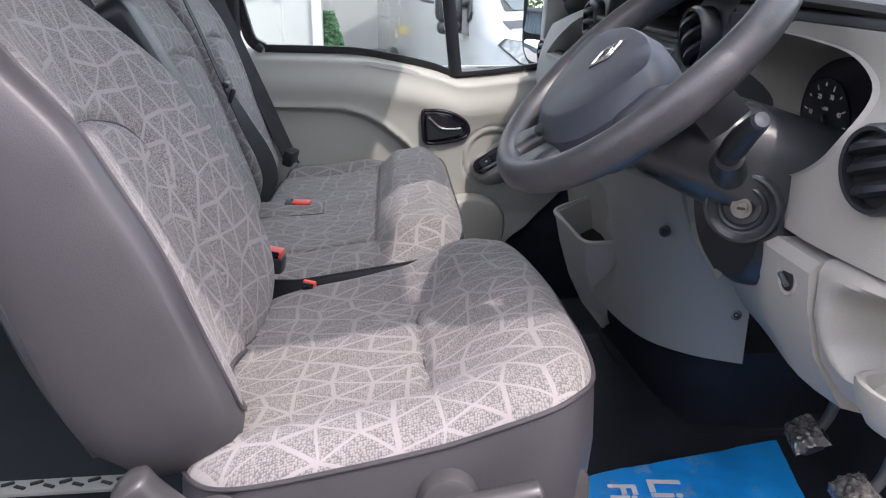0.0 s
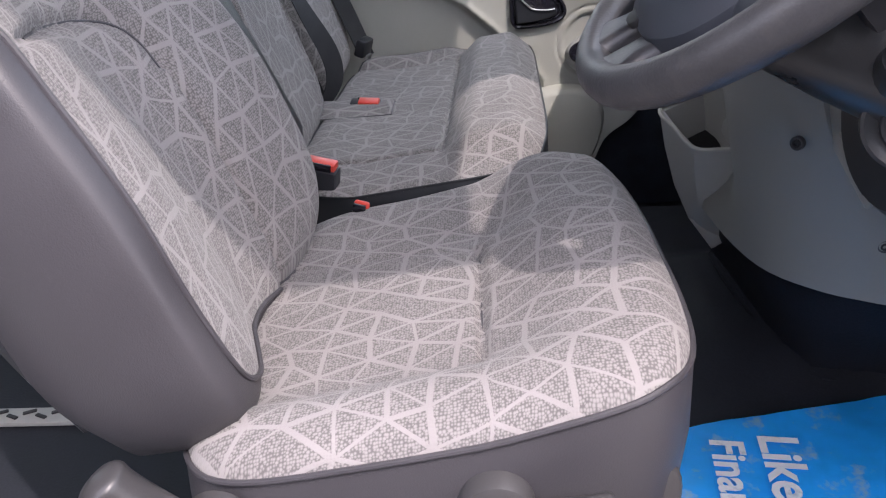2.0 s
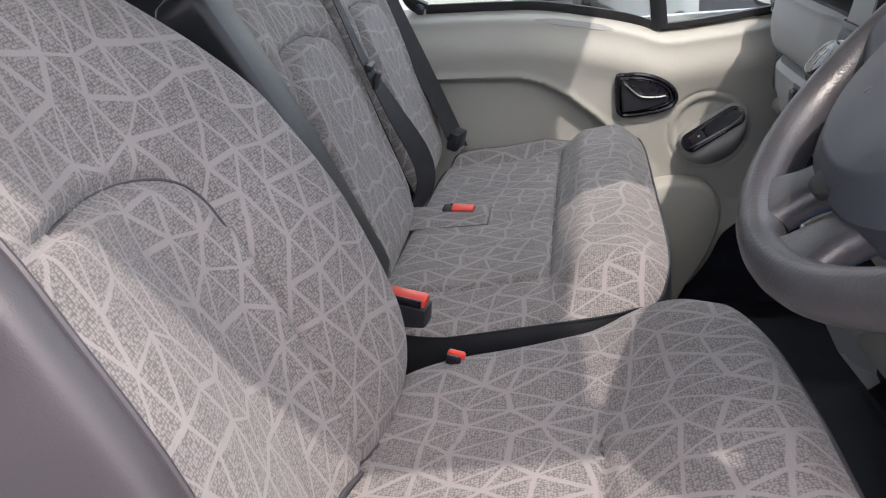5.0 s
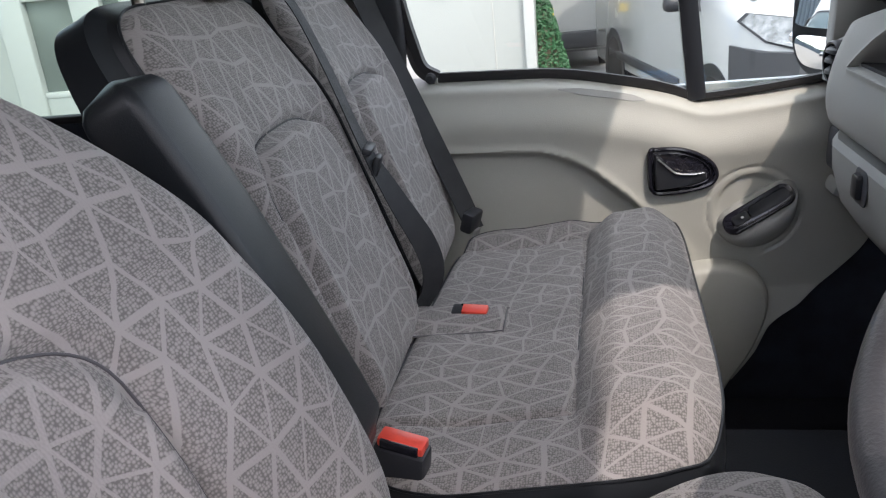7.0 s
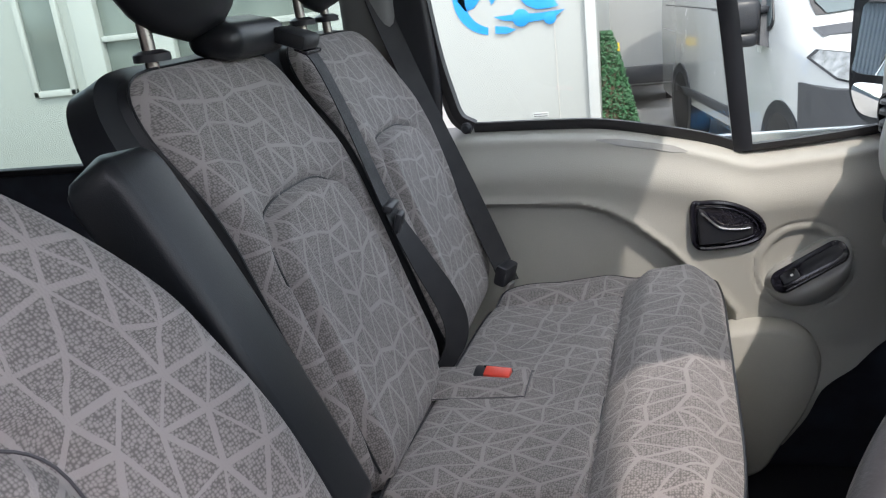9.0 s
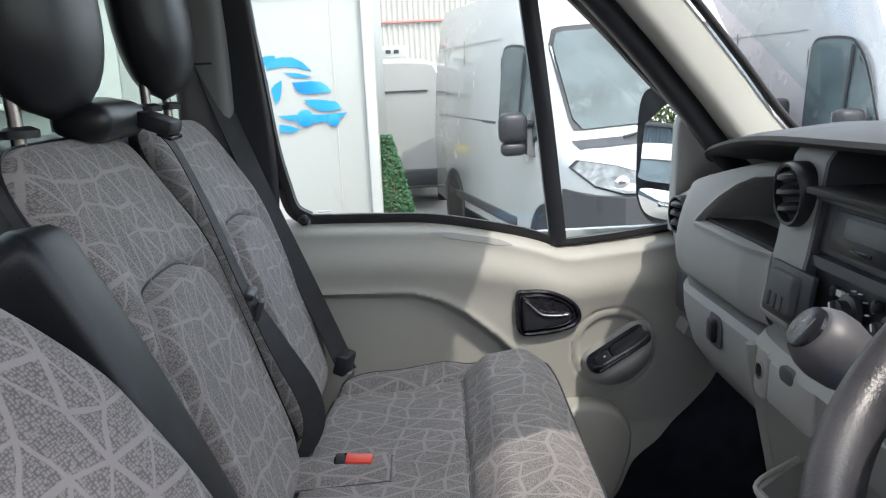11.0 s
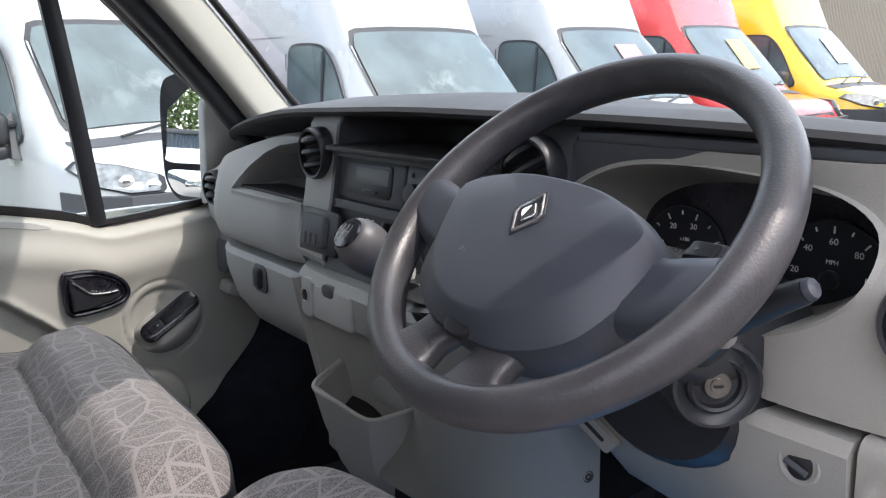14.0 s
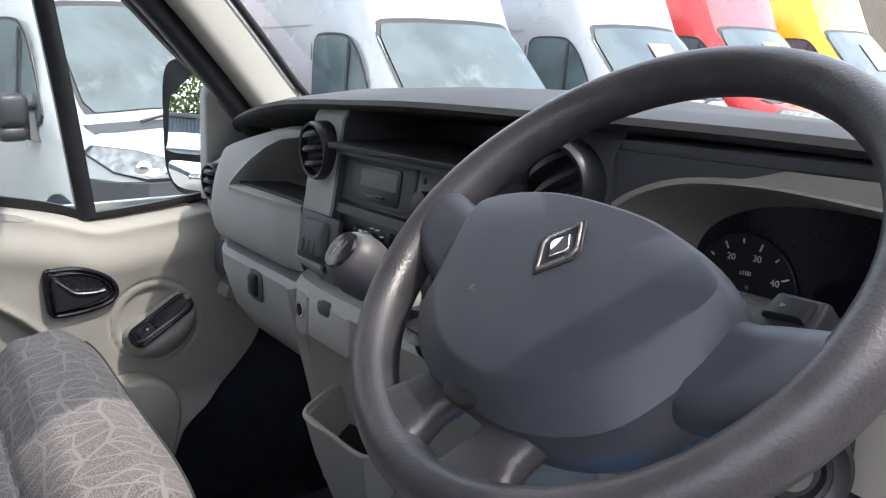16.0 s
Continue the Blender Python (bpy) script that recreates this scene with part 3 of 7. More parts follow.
    part("switch_mark", slab([(x - 0.030, y) for x, y in rounded(0.005, 0.004, 0.001)], 0.0058, m2, 0.0005), INK, pod)


def window_frame():
    w = thing("window_1", (0.0, 2.08, 1.34), "closed passenger door window with black rubber seals and fixed quarter light", "window", kind="structure")
    def at(x, z):
        return Vector((x, 2.075 - 0.10 * (z - 1.34), z))
    rear = spline([at(-0.345, 1.95), at(-0.325, 1.80), at(-0.305, 1.65), at(-0.290, 1.50), at(-0.275, 1.42), at(-0.262, 1.375), at(-0.235, 1.356)], 6)
    low = spline([at(-0.235, 1.356), at(-0.10, 1.352), at(0.0, 1.346), at(0.105, 1.326), at(0.185, 1.306), at(0.238, 1.283)], 5)
    frt = spline([at(0.238, 1.283), at(0.33, 1.290), at(0.42, 1.300), at(0.50, 1.312)], 4)
    div = [at(0.240, 1.28), at(0.216, 1.5), at(0.190, 1.70), at(0.158, 1.93)]
    slope = [at(0.60, 1.36), at(0.50, 1.505), at(0.42, 1.585), at(0.31, 1.70), at(0.20, 1.80), at(0.06, 1.90), at(-0.08, 1.945), at(-0.345, 1.955)]
    seal = [(-0.006, -0.012), (0.010, -0.012), (0.012, 0.0), (0.004, 0.008), (-0.006, 0.008)]
    part("rear_seal", sweep(rear, [(x * 1.5, y * 1.3) for x, y in seal], (0, -1, 0)), RUBBER, w, "black rubber seal")
    part("lower_seal", sweep(low, [(x, y * 0.62) for x, y in seal], (0, -1, 0)), RUBBER, w)
    part("front_seal", sweep(frt, [(x * 0.8, y * 0.8) for x, y in seal], (0, -1, 0)), RUBBER, w)
    part("divider_bar", sweep(spline(div, 4), [(-0.016, -0.012), (0.016, -0.012), (0.016, 0.006), (0.006, 0.012), (-0.006, 0.012), (-0.016, 0.006)], (0, -1, 0)), BLACK, w, "black quarter light bar")
    part("upper_seal", sweep(spline(slope, 5), [(-0.014, -0.014), (0.014, -0.014), (0.014, 0.010), (-0.014, 0.010)], (0, -1, 0)), RUBBER, w)
    outline = [at(-0.33, 1.93), at(-0.285, 1.48), at(-0.255, 1.36), at(0.0, 1.335), at(0.235, 1.275), at(0.50, 1.30), at(0.50, 1.50), at(0.31, 1.695), at(0.06, 1.895), at(-0.08, 1.93)]
    back = [p + Vector((0, 0.004, 0)) for p in outline]
    gl = part("pane", loft([outline, back]), GLASS, w, "clear glass")
    gl.visible_shadow = False
    # knob at the rear lower corner
    part("seal_knob", revolve([(0.010, 0), (0.010, 0.012), (0.006, 0.016)], axes((-0.246, 2.062, 1.356), (1, 0, 0), (0, 0, 1)), 14), BLACK, w)


def side_strip(name, points, width, depth, material, label, up=(0, -1, 0)):
    prof = rounded(width, depth, min(width, depth) * 0.4, 4)
    return fixed(name, sweep(spline(points, 5), prof, up), material, label, "pillar")


def shell():
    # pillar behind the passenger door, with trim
    side_strip("pillar_1", [(-0.43, 2.045, 0.8), (-0.42, 2.05, 1.2), (-0.405, 2.05, 1.4), (-0.40, 2.03, 1.7), (-0.42, 2.0, 1.98)], 0.10, 0.06, PILLAR, "trimmed pillar behind the passenger door, darkened as in shade")
    side_strip("trim_1", [(-0.350, 2.045, 0.85), (-0.340, 2.05, 1.25), (-0.325, 2.05, 1.45), (-0.340, 2.04, 1.7), (-0.360, 2.01, 1.95)], 0.080, 0.03, BLACK, "black door seal strip")
    # windscreen pillars, passenger and driver side
    pts = [(0.69, 1.985, 1.40), (0.60, 1.985, 1.465), (0.50, 1.975, 1.585), (0.40, 1.96, 1.70), (0.28, 1.93, 1.82), (0.13, 1.90, 1.95)]
    side_strip("pillar_2", pts, 0.085, 0.05, TRIM, "pale grey trimmed windscreen pillar on the passenger side", (0, -1, 0.25))
    inner = [(x + 0.038, y - 0.016, z + 0.034) for x, y, z in pts]
    side_strip("trim_2", inner, 0.012, 0.02, RUBBER, "black windscreen seal")
    outer = [(x - 0.045, y + 0.03, z - 0.036) for x, y, z in pts]
    side_strip("trim_3", outer, 0.045, 0.04, BLACK, "black door aperture seal", (0, -1, 0.2))
    other = [(x, 2.54 - y, z) for x, y, z in pts]
    side_strip("pillar_3", other, 0.085, 0.05, TRIM, "pale grey trimmed windscreen pillar on the driver side", (0, -1, -0.25))
    side_strip("pillar_4", [(-0.96, 0.50, 0.78), (-0.95, 0.49, 1.2), (-0.94, 0.50, 1.5), (-0.95, 0.54, 1.98)], 0.12, 0.07, TRIM, "pale grey trimmed pillar behind the driver")
    # roof with headliner; its front edge is the windscreen header
    rf = []
    for y in [0.490 + 1.505 * i / 40 for i in range(41)]:
        e = abs((y - 1.2425) / 0.7525)
        z = 2.02 - 0.07 * e ** 4
        # unseen bulge, added so that its shadow falls on the bench front
        hood = 0.13 * smooth(1.06, 1.12, y) * (1 - smooth(1.50, 1.56, y))
        x = 0.360 + hood
        rf.append([Vector((0.20, y, z - 0.02)), Vector((x - 0.02, y, z - 0.03 - 0.3 * hood)), Vector((x, y, z - 0.015 - 0.3 * hood)), Vector((x - 0.03, y, z + 0.05 - 0.2 * hood)), Vector((-2.6, y, z + 0.06)), Vector((-2.6, y, z))])
    fixed("ceiling", loft(rf), HEADLINER, "pale grey cab headliner with an unseen front bulge added to shade the bench", "ceiling")
    # windscreen
    wp = []
    for y in [0.60 + 1.34 * i / 16 for i in range(17)]:
        e = ((y - 1.27) / 0.67) ** 2
        wp.append([Vector((0.98 - 0.22 * e, y, 1.44)), Vector((0.36 - 0.12 * e, y, 2.0 - 0.03 * e)), Vector((0.364 - 0.12 * e, y, 2.004 - 0.03 * e)), Vector((0.984 - 0.22 * e, y, 1.444))])
    ws = thing("windscreen", (0.8, 1.27, 1.44), "clear curved windscreen glass", "windscreen", kind="structure")
    part("pane", loft(wp), GLASS, ws).visible_shadow = False
    # scuttle, front and lower front wall
    fixed("wall_front", box((0.97, 1.27, 1.08), (0.04, 1.62, 0.72), 0.01), CARPET, "dark insulated bulkhead ahead of the footwell", "wall")
    fixed("trim_4", box((0.70, 2.10, 1.0), (0.55, 0.03, 0.60), 0.008), CARPET, "dark footwell side lining on the passenger side", "trim")
    fixed("trim_7", box((0.27, 2.088, 0.80), (1.40, 0.03, 0.46), 0.008), CARPET, "dark step well lining below the passenger door", "trim")
    fixed("trim_5", box((0.87, 0.46, 1.0), (0.22, 0.03, 0.75), 0.008), CARPET, "dark footwell side lining on the driver side", "trim")
    # load bay: lower side walls, window band left open on the passenger side
    fixed("wall_left", box((-1.52, 2.10, 1.06), (2.16, 0.04, 0.52), 0.01), CARPET, "dark lined lower side wall of the load bay", "wall")
    fixed("wall_left_upper", box((-1.52, 2.06, 1.97), (2.16, 0.04, 0.06), 0.01), TRIM, "pale upper side rail of the load bay", "wall")
    fixed("wall_right", box((-1.81, 0.46, 1.39), (1.58, 0.04, 1.24), 0.01), CARPET, "dark lined side wall of the load bay", "wall")
    fixed("wall_rear", box((-2.6, 1.27, 1.39), (0.04, 1.66, 1.24), 0.01), CARPET, "dark rear doors of the load bay", "wall")
    sg = fixed("window_2", box((-1.45, 2.085, 1.63), (2.0, 0.005, 0.62), 0.001), TINTED, "green tinted load bay side window", "window")
    sg.visible_shadow = False
    fixed("trim_6", box((-1.52, 2.085, 1.325), (2.1, 0.03, 0.016), 0.004), RUBBER, "black rubber window seal", "trim")
    fixed("door_sill", box((0.05, 0.485, FLOOR - 0.03), (1.0, 0.08, 0.06), 0.012), BLACK, "black plastic step at the driver door opening", "sill")


def mirror():
    m = thing("door_mirror", (0.44, 2.12, 1.27), "black passenger door mirror with main and wide-angle glasses", "mirror")
    # sail panel inside the quarter light
    sail = [(0.452, 1.30), (0.60, 1.34), (0.60, 1.37), (0.50, 1.49), (0.478, 1.545), (0.462, 1.50)]
    part("sail_panel", slab(sail, 0.03, axes((0, 2.075, 0), (1, 0, 0), (0, 0, 1)), 0.008), TRIM_MID, m, "grey moulded sail panel")
    ob = MIRROR_POSE
    case = [(p.x, p.y) for p in spline([(-0.085, 0.13, 0), (-0.05, 0.168, 0), (0.05, 0.170, 0), (0.088, 0.13, 0), (0.094, 0, 0), (0.085, -0.09, 0), (0.04, -0.125, 0), (-0.05, -0.125, 0), (-0.09, -0.08, 0), (-0.094, 0, 0)], 5, True)]
    def ring(k, z):
        return [ob @ Vector((x * k, y * k, z)) for x, y in case]
    part("housing", loft([ring(0.93, 0.0), ring(1.0, 0.004), ring(1.02, -0.02), ring(0.97, -0.06), ring(0.7, -0.095), ring(0.3, -0.105)]), BLACK, m, "black plastic housing")
    glass = axes(ob @ Vector((0, 0, 0.011)), (0.535, -0.84, -0.02), (0.075, 0.060, 1.0))
    up = [(p.x, p.y) for p in spline([(-0.072, 0.12, 0), (-0.045, 0.150, 0), (0.045, 0.152, 0), (0.074, 0.12, 0), (0.080, 0.0, 0), (0.078, -0.030, 0), (0, -0.034, 0), (-0.078, -0.030, 0), (-0.080, 0.0, 0)], 5, True)]
    part("main_glass", slab(up, 0.003, glass, 0.0002), MIRROR, m, "silvered mirror glass", 3)
    lo = [(p.x, p.y) for p in spline([(-0.074, -0.052, 0), (0.0, -0.050, 0), (0.074, -0.052, 0), (0.072, -0.085, 0), (0.04, -0.108, 0), (-0.045, -0.108, 0), (-0.076, -0.08, 0)], 5, True)]
    bend = glass
    c = Vector((0, -0.08))
    rings = []
    for k in (1.0, 0.8, 0.6, 0.4, 0.2, 0.02):
        rings.append([bend @ Vector((x * k, c.y + (y - c.y) * k, 0.006 * (1 - k * k))) for x, y in lo])
    part("wide_glass", loft(rings), MIRROR, m, "bulging wide-angle mirror glass")
    part("arm", tube(spline([ob @ Vector((0.07, -0.04, -0.04)), Vector((0.50, 2.16, 1.30)), Vector((0.52, 2.10, 1.30))], 5), 0.018, 10), BLACK, m)


# ================= the seats =================
def driver_seat():
    s = thing("driver_seat", (0.03, 0.87, FLOOR), "grey patterned fabric driver seat with smooth grey vinyl sides", "seat")
    part("seat_box", box((0.02, 0.88, 0.90), (0.36, 0.46, 0.20), 0.02), BLACK, s, "black seat pedestal")
    part("seat_tray", box((0.03, 0.88, 1.005), (0.37, 0.50, 0.06), 0.02), BLACK, s)
    # cushion: pad x runs towards the door opening, pad y runs forward
    cm = Matrix.Translation((0.016, 0.873, 1.138)) @ Matrix(((0, 1, 0, 0), (-1, 0, 0, 0), (0, 0, 1, 0), (0, 0, 0, 1)))
    def relief(x, y):
        y -= 0.020
        q = Vector((x, y))
        side = smooth(0.13, 0.20, x) + 0.15 * smooth(0.13, 0.20, -x)
        z = 0.20 * y - 0.009 + 0.030 * side + 0.040 * smooth(0.012, 0.125, y) * (1 - 0.75 * side) - 0.012 * smooth(0.15, 0.19, y) - (0.004 + 0.012 * smooth(0.0, 0.16, -x)) * smooth(0.05, 0.15, y)
        d = seg_dist(q, Vector((-0.066, 0.024)), Vector((0.146, 0.024)))
        z += groove(d, 0.010, 0.005)
        for a in ((-0.066, 0.024, -0.10, -0.20), (0.146, 0.024, 0.155, -0.20)):
            d = seg_dist(q, Vector(a[:2]), Vector(a[2:]))
            z += groove(d, 0.0025, 0.005)
        z -= 0.012 * math.exp(-(((x + 0.105) / 0.035) ** 2 + ((y - 0.03) / 0.05) ** 2))
        return z + 0.0025 * noise.noise(Vector((x * 9, y * 9, 1)))
    face, side, line = pad(cm, 0.252, 0.210, 0.155, relief, 5.0, 0.045, 110, 90, 0.97)
    part("cushion", face, FABRIC, s, "grey fabric with a pale net pattern")
    pts = [(-0.066, 0.024), (0.146, 0.024)]
    seam = [Vector(a).lerp(Vector(b), i / 20) for a, b in zip(pts, pts[1:]) for i in range(21)]
    part("cushion_seam", tube([cm @ Vector((p.x, p.y + 0.020, relief(p.x, p.y + 0.020) + 0.0003)) for p in seam], 0.0014, 6), VINYL, s, "sewn panel seam")
    part("cushion_side", side, VINYL, s, "smooth grey vinyl skirt")
    part("cushion_piping", tube(line, 0.0026, 8, True), VINYL, s, "grey vinyl piping")
    part("cushion_stitching", stitches(line + line[:1], Vector((0, 0, -0.006)), 0.0045, 0.0075, 0.0006), VINYL, s, "tonal stitching")
    # backrest
    lean = Vector((-0.345, 0, 1)).normalized()
    bm_ = axes((-0.2225, 0.868, 1.324), (0, 1, 0), lean)
    def brelief(x, y):
        d = arch_dist(x, y, -0.065, 0.138, 0.092, 0.075, False)
        ins, d = d > 0, abs(d)
        z = groove(d, 0.009, 0.006)
        near = smooth(-0.185, -0.12, x)
        z *= near
        if ins:
            z += near * 0.008 * smooth(0, 0.016, d)
        z += 0.018 * smooth(0.24, 0.05, abs(y + 0.10)) - 0.035 * smooth(0.08, 0.25, y)
        z += (along([(0, 0), (0.03, 0.002), (0.15, 0.045), (0.22, 0.068), (0.3, 0.075)], abs(x)) - 0.035) * (1 - 0.7 * smooth(0.08, 0.24, y))
        return z + 0.002 * noise.noise(Vector((x * 8, y * 8, 4)))
    face, side, line = pad(bm_, 0.224, 0.257, 0.108, brelief, 4.4, 0.050, 110, 110, 0.9, lambda v: 0.90 - 0.12 * v + 0.06 * math.cos(v * 1.4), cover=0.115)
    part("backrest", face, FABRIC, s, "grey fabric with a pale net pattern")
    part("backrest_seam", arch(bm_, brelief, -0.065, 0.138, 0.092, 0.075, r=0.0012, full=False), VINYL, s, "sewn panel seam")
    part("backrest_side", side, VINYL, s, "smooth grey vinyl bolster")
    part("backrest_piping", tube(line, 0.0026, 8, True), VINYL, s)
    part("backrest_stitching", stitches(line + line[:1], (bm_.to_3x3() @ Vector((0, 0, -0.006))), 0.0045, 0.0075, 0.0005), THREAD, s, "pale stitching")
    # hard back edge
    edge = [bm_ @ Vector((-0.200 * (0.90 - 0.467 * y + 0.06 * math.cos(y * 5.4)) * (1 - abs(y / 0.257) ** 4.4) ** 0.227, y * 0.9, -0.106)) for y in (-0.21, -0.1, 0.0, 0.1, 0.18)]
    part("back_shell", tube(spline(edge, 5), 0.006, 8), BLACK, s, "black moulded back edge")
    # recline lever
    lv = spline([(-0.135, 0.612, 1.060), (-0.160, 0.598, 1.090), (-0.192, 0.588, 1.130), (-0.206, 0.586, 1.150)], 7)
    part("recline_lever", sweep(lv, lambda t: circle((0.0145 + 0.0065 * t) * math.sqrt(max(0.02, 1 - max(0, (t - 0.86) / 0.14) ** 2)), 16), (0, 1, 0)), LEVER, s, "grey recline lever")
    # height knob and lever
    part("side_cover", slab([(p[0] * 1.0 + 0.02, p[1] + 1.06) for p in rounded(0.38, 0.075, 0.03)], 0.016, axes((0, 0.662, 0), (1, 0, 0), (0, 0, 1)), 0.006), LEVER, s, "grey plastic side cover")
    part("height_knob", revolve([(0.028, 0), (0.028, 0.010), (0.0255, 0.016), (0.020, 0.019), (0.001, 0.020)], axes((0.066, 0.618, 1.092), (1, 0, 0), (0, 0, 1)), 30), LEVER, s, "round grey adjuster knob")
    lv = spline([(0.066, 0.600, 1.090), (0.095, 0.596, 1.096), (0.130, 0.594, 1.102), (0.150, 0.596, 1.104)], 7)
    part("height_lever", sweep(lv, lambda t: circle((0.0105 + 0.002 * t) * math.sqrt(max(0.02, 1 - max(0, (t - 0.9) / 0.1) ** 2)), 14), (0, 0, 1)), LEVER, s, "grey height lever")
    part("small_knob", revolve([(0.019, 0), (0.019, 0.008), (0.014, 0.012), (0.001, 0.0125)], axes((-0.055, 0.618, 1.072), (1, 0, 0), (0, 0, 1)), 22), LEVER, s, "small grey knob")
    part("pivot_cap", revolve([(0.024, 0), (0.024, 0.008), (0.018, 0.013), (0.001, 0.014)], axes((-0.140, 0.618, 1.082), (1, 0, 0), (0, 0, 1)), 24), LEVER, s)
    # folded armrest on the inner side
    arm = [Vector((-0.182, 1.150, 1.16)), Vector((-0.216, 1.148, 1.25)), Vector((-0.272, 1.146, 1.38)), Vector((-0.334, 1.144, 1.506))]
    def prof(t):
        k = max(0.01, 1 - max(0, (t - 0.92) / 0.08) ** 3) ** 0.5 * (1 - 0.4 * smooth(0.08, 0, t))
        return [(x * k, y * k) for x, y in rounded(0.058, 0.070, 0.010, 4)]
    part("armrest", sweep(spline(arm, 16), prof, (0, -1, 0)), VINYL_DARK, s, "dark vinyl armrest folded up")
    return s


def headrest(y, x, z, w, h, group):
    t = thing("headrest", (x, y, z), "dark smooth vinyl headrest on two steel posts", "headrest", group)
    rings = []
    for i in range(17):
        v = -1 + 2 * i / 16
        k = (1 - abs(v) ** 2.7) ** 0.46 if abs(v) < 1 else 0.02
        wide = w / 2 * k * (0.97 + 0.09 * v)
        deep = 0.060 * k
        rings.append([Vector((x - 0.004 - 0.014 * v + deep * math.cos(a) * (1.0 if math.cos(a) > 0 else 0.75), y + wide * math.copysign(abs(math.sin(a)) ** 0.8, math.sin(a)), z + 0.010 + h / 2 + v * h / 2)) for a in [2 * math.pi * j / 28 for j in range(28)]])
    part("pad", loft(rings), VINYL_DARK, t, "dark stuffed vinyl pad")
    for s in (-1, 1):
        part("post", tube([(x, y + s * 0.062 * w / 0.25, z - 0.05), (x - 0.004, y + s * 0.062 * w / 0.25, z + 0.06)], 0.0075, 12), WORN_STEEL, t, "notched steel post")
        part("collar", revolve([(0.020, 0), (0.020, 0.008), (0.012, 0.012)], pose(x, y + s * 0.062 * w / 0.25, z - 0.005), 18), BLACK, t)
    return t


def bench_slope(y):
    """Rise of the bench cushion from its back towards its front."""
    return max(-0.012, 0.15 * y)


def bench_seat():
    s = thing("bench_seat", (0.0, 1.57, FLOOR), "two-place grey patterned fabric passenger bench with dark vinyl skirt", "seat")
    part("seat_box", box((0.0, 1.57, 0.90), (0.36, 0.72, 0.20), 0.02), BLACK, s, "black bench pedestal")
    cm = Matrix.Translation((-0.015, 1.568, 1.098)) @ Matrix.Rotation(radians(-2.0), 4, "Z") @ Matrix(((0, 1, 0, 0), (-1, 0, 0, 0), (0, 0, 1, 0), (0, 0, 0, 1))) @ Matrix.Rotation(radians(-1.5), 4, "Y")
    def relief(x, y):
        # pad x is minus the cab's y; pad y is the cab's x
        q = Vector((x, y))
        edge = 1 - smooth(0.30, 0.385, abs(x))
        z = bench_slope(y) + 0.014 * smooth(-0.31, -0.345, x) * smooth(0.06, 0.0, y) + edge * 0.034 * smooth(0.034, 0.085, y) - 0.030 * smooth(0.135, 0.19, y)
        a, b, c, d_ = Vector((-0.305, 0.036)), Vector((0.275, 0.036)), Vector((0.275, -0.2)), Vector((-0.305, -0.2))
        d = min(seg_dist(q, a, b), seg_dist(q, b, c), seg_dist(q, d_, a))
        z += edge * groove(d, 0.009, 0.0045)
        return z + 0.0025 * edge * noise.noise(Vector((x * 8, y * 8, 7)))
    face, side, line = pad(cm, 0.392, 0.190, 0.12, relief, 6.0, 0.018, 160, 90, 0.95)
    part("cushion", face, FABRIC, s, "grey fabric with a pale net pattern")
    part("cushion_side", side, VINYL_DARK, s, "dark vinyl skirt")
    part("cushion_piping", tube(line, 0.0016, 8, True), VINYL_DARK, s)
    part("cushion_stitching", stitches(line + line[:1], Vector((0, 0, -0.007)), 0.004, 0.007, 0.0006), THREAD, s, "pale stitching")
    for pts in ([(-0.305, -0.17), (-0.305, 0.036), (0.275, 0.036), (0.275, -0.17)],):
        line = [Vector(a).lerp(Vector(b), i / 20) for a, b in zip(pts, pts[1:]) for i in range(21)]
        part("cushion_seam", tube([cm @ Vector((p.x, p.y, relief(p.x, p.y) + 0.0004)) for p in line], 0.0015, 6), VINYL_DARK, s, "sewn panel seam")
    # two backrests
    lean = Vector((-0.33, 0, 1)).normalized()
    for y0, half, cx, iw in ((1.468, 0.163, -0.010, 0.126), (1.858, 0.164, -0.020, 0.114)):
        bm_ = axes((-0.292, y0, 1.320), (0, 1, 0), lean)
        def relief(x, y, iw=iw, cx=cx):
            d = arch_dist(x, y, cx, iw, 0.088, 0.085)
            ins, d = d > 0, abs(d)
            z = groove(d, 0.010, 0.006) + (0.015 * smooth(0, 0.016, d) if ins else 0)
            z += 0.018 * smooth(0.09, 0.17, abs(x)) * smooth(0.20, 0.05, y) - 0.02 * smooth(0.1, 0.25, y)
            return z + 0.002 * noise.noise(Vector((x * 8, y * 8, 11 + y0)))
        face, side, line = pad(bm_, half, 0.265, 0.12, relief, 8.0, 0.060, 100, 120, 1.10, belly=1.13)
        b = part("backrest", face, FABRIC, s, "grey fabric with a pale net pattern")
        part("backrest_seam", arch(bm_, relief, cx, iw, 0.088, 0.085), VINYL_DARK, b, "sewn panel seam")
        part("backrest_side", side, VINYL_DARK, b, "dark vinyl side and back")
        part("backrest_piping", tube(line, 0.0016, 8, True), VINYL_DARK, b)
    # raised buckle flap: a wedge with square front corners, sewn along its edge
    def flap(x, y):
        u, v = (x + 0.235) / 0.155, (y - 1.516) / 0.092
        rise = min(smooth(0.0, 0.55, v), smooth(1.0, 0.93, v), smooth(1.0, 0.93, u))
        return 1.098 - 0.026 * (y - 1.568) + bench_slope(x + 0.015) - 0.002 + rise * 0.011
    def flap_at(u, v):
        x, y = -0.235 + 0.155 * u - 0.012 * v * (1 - u), 1.516 + 0.092 * v + 0.012 * u * (1 - v)
        return Vector((x, y, flap(x, y)))
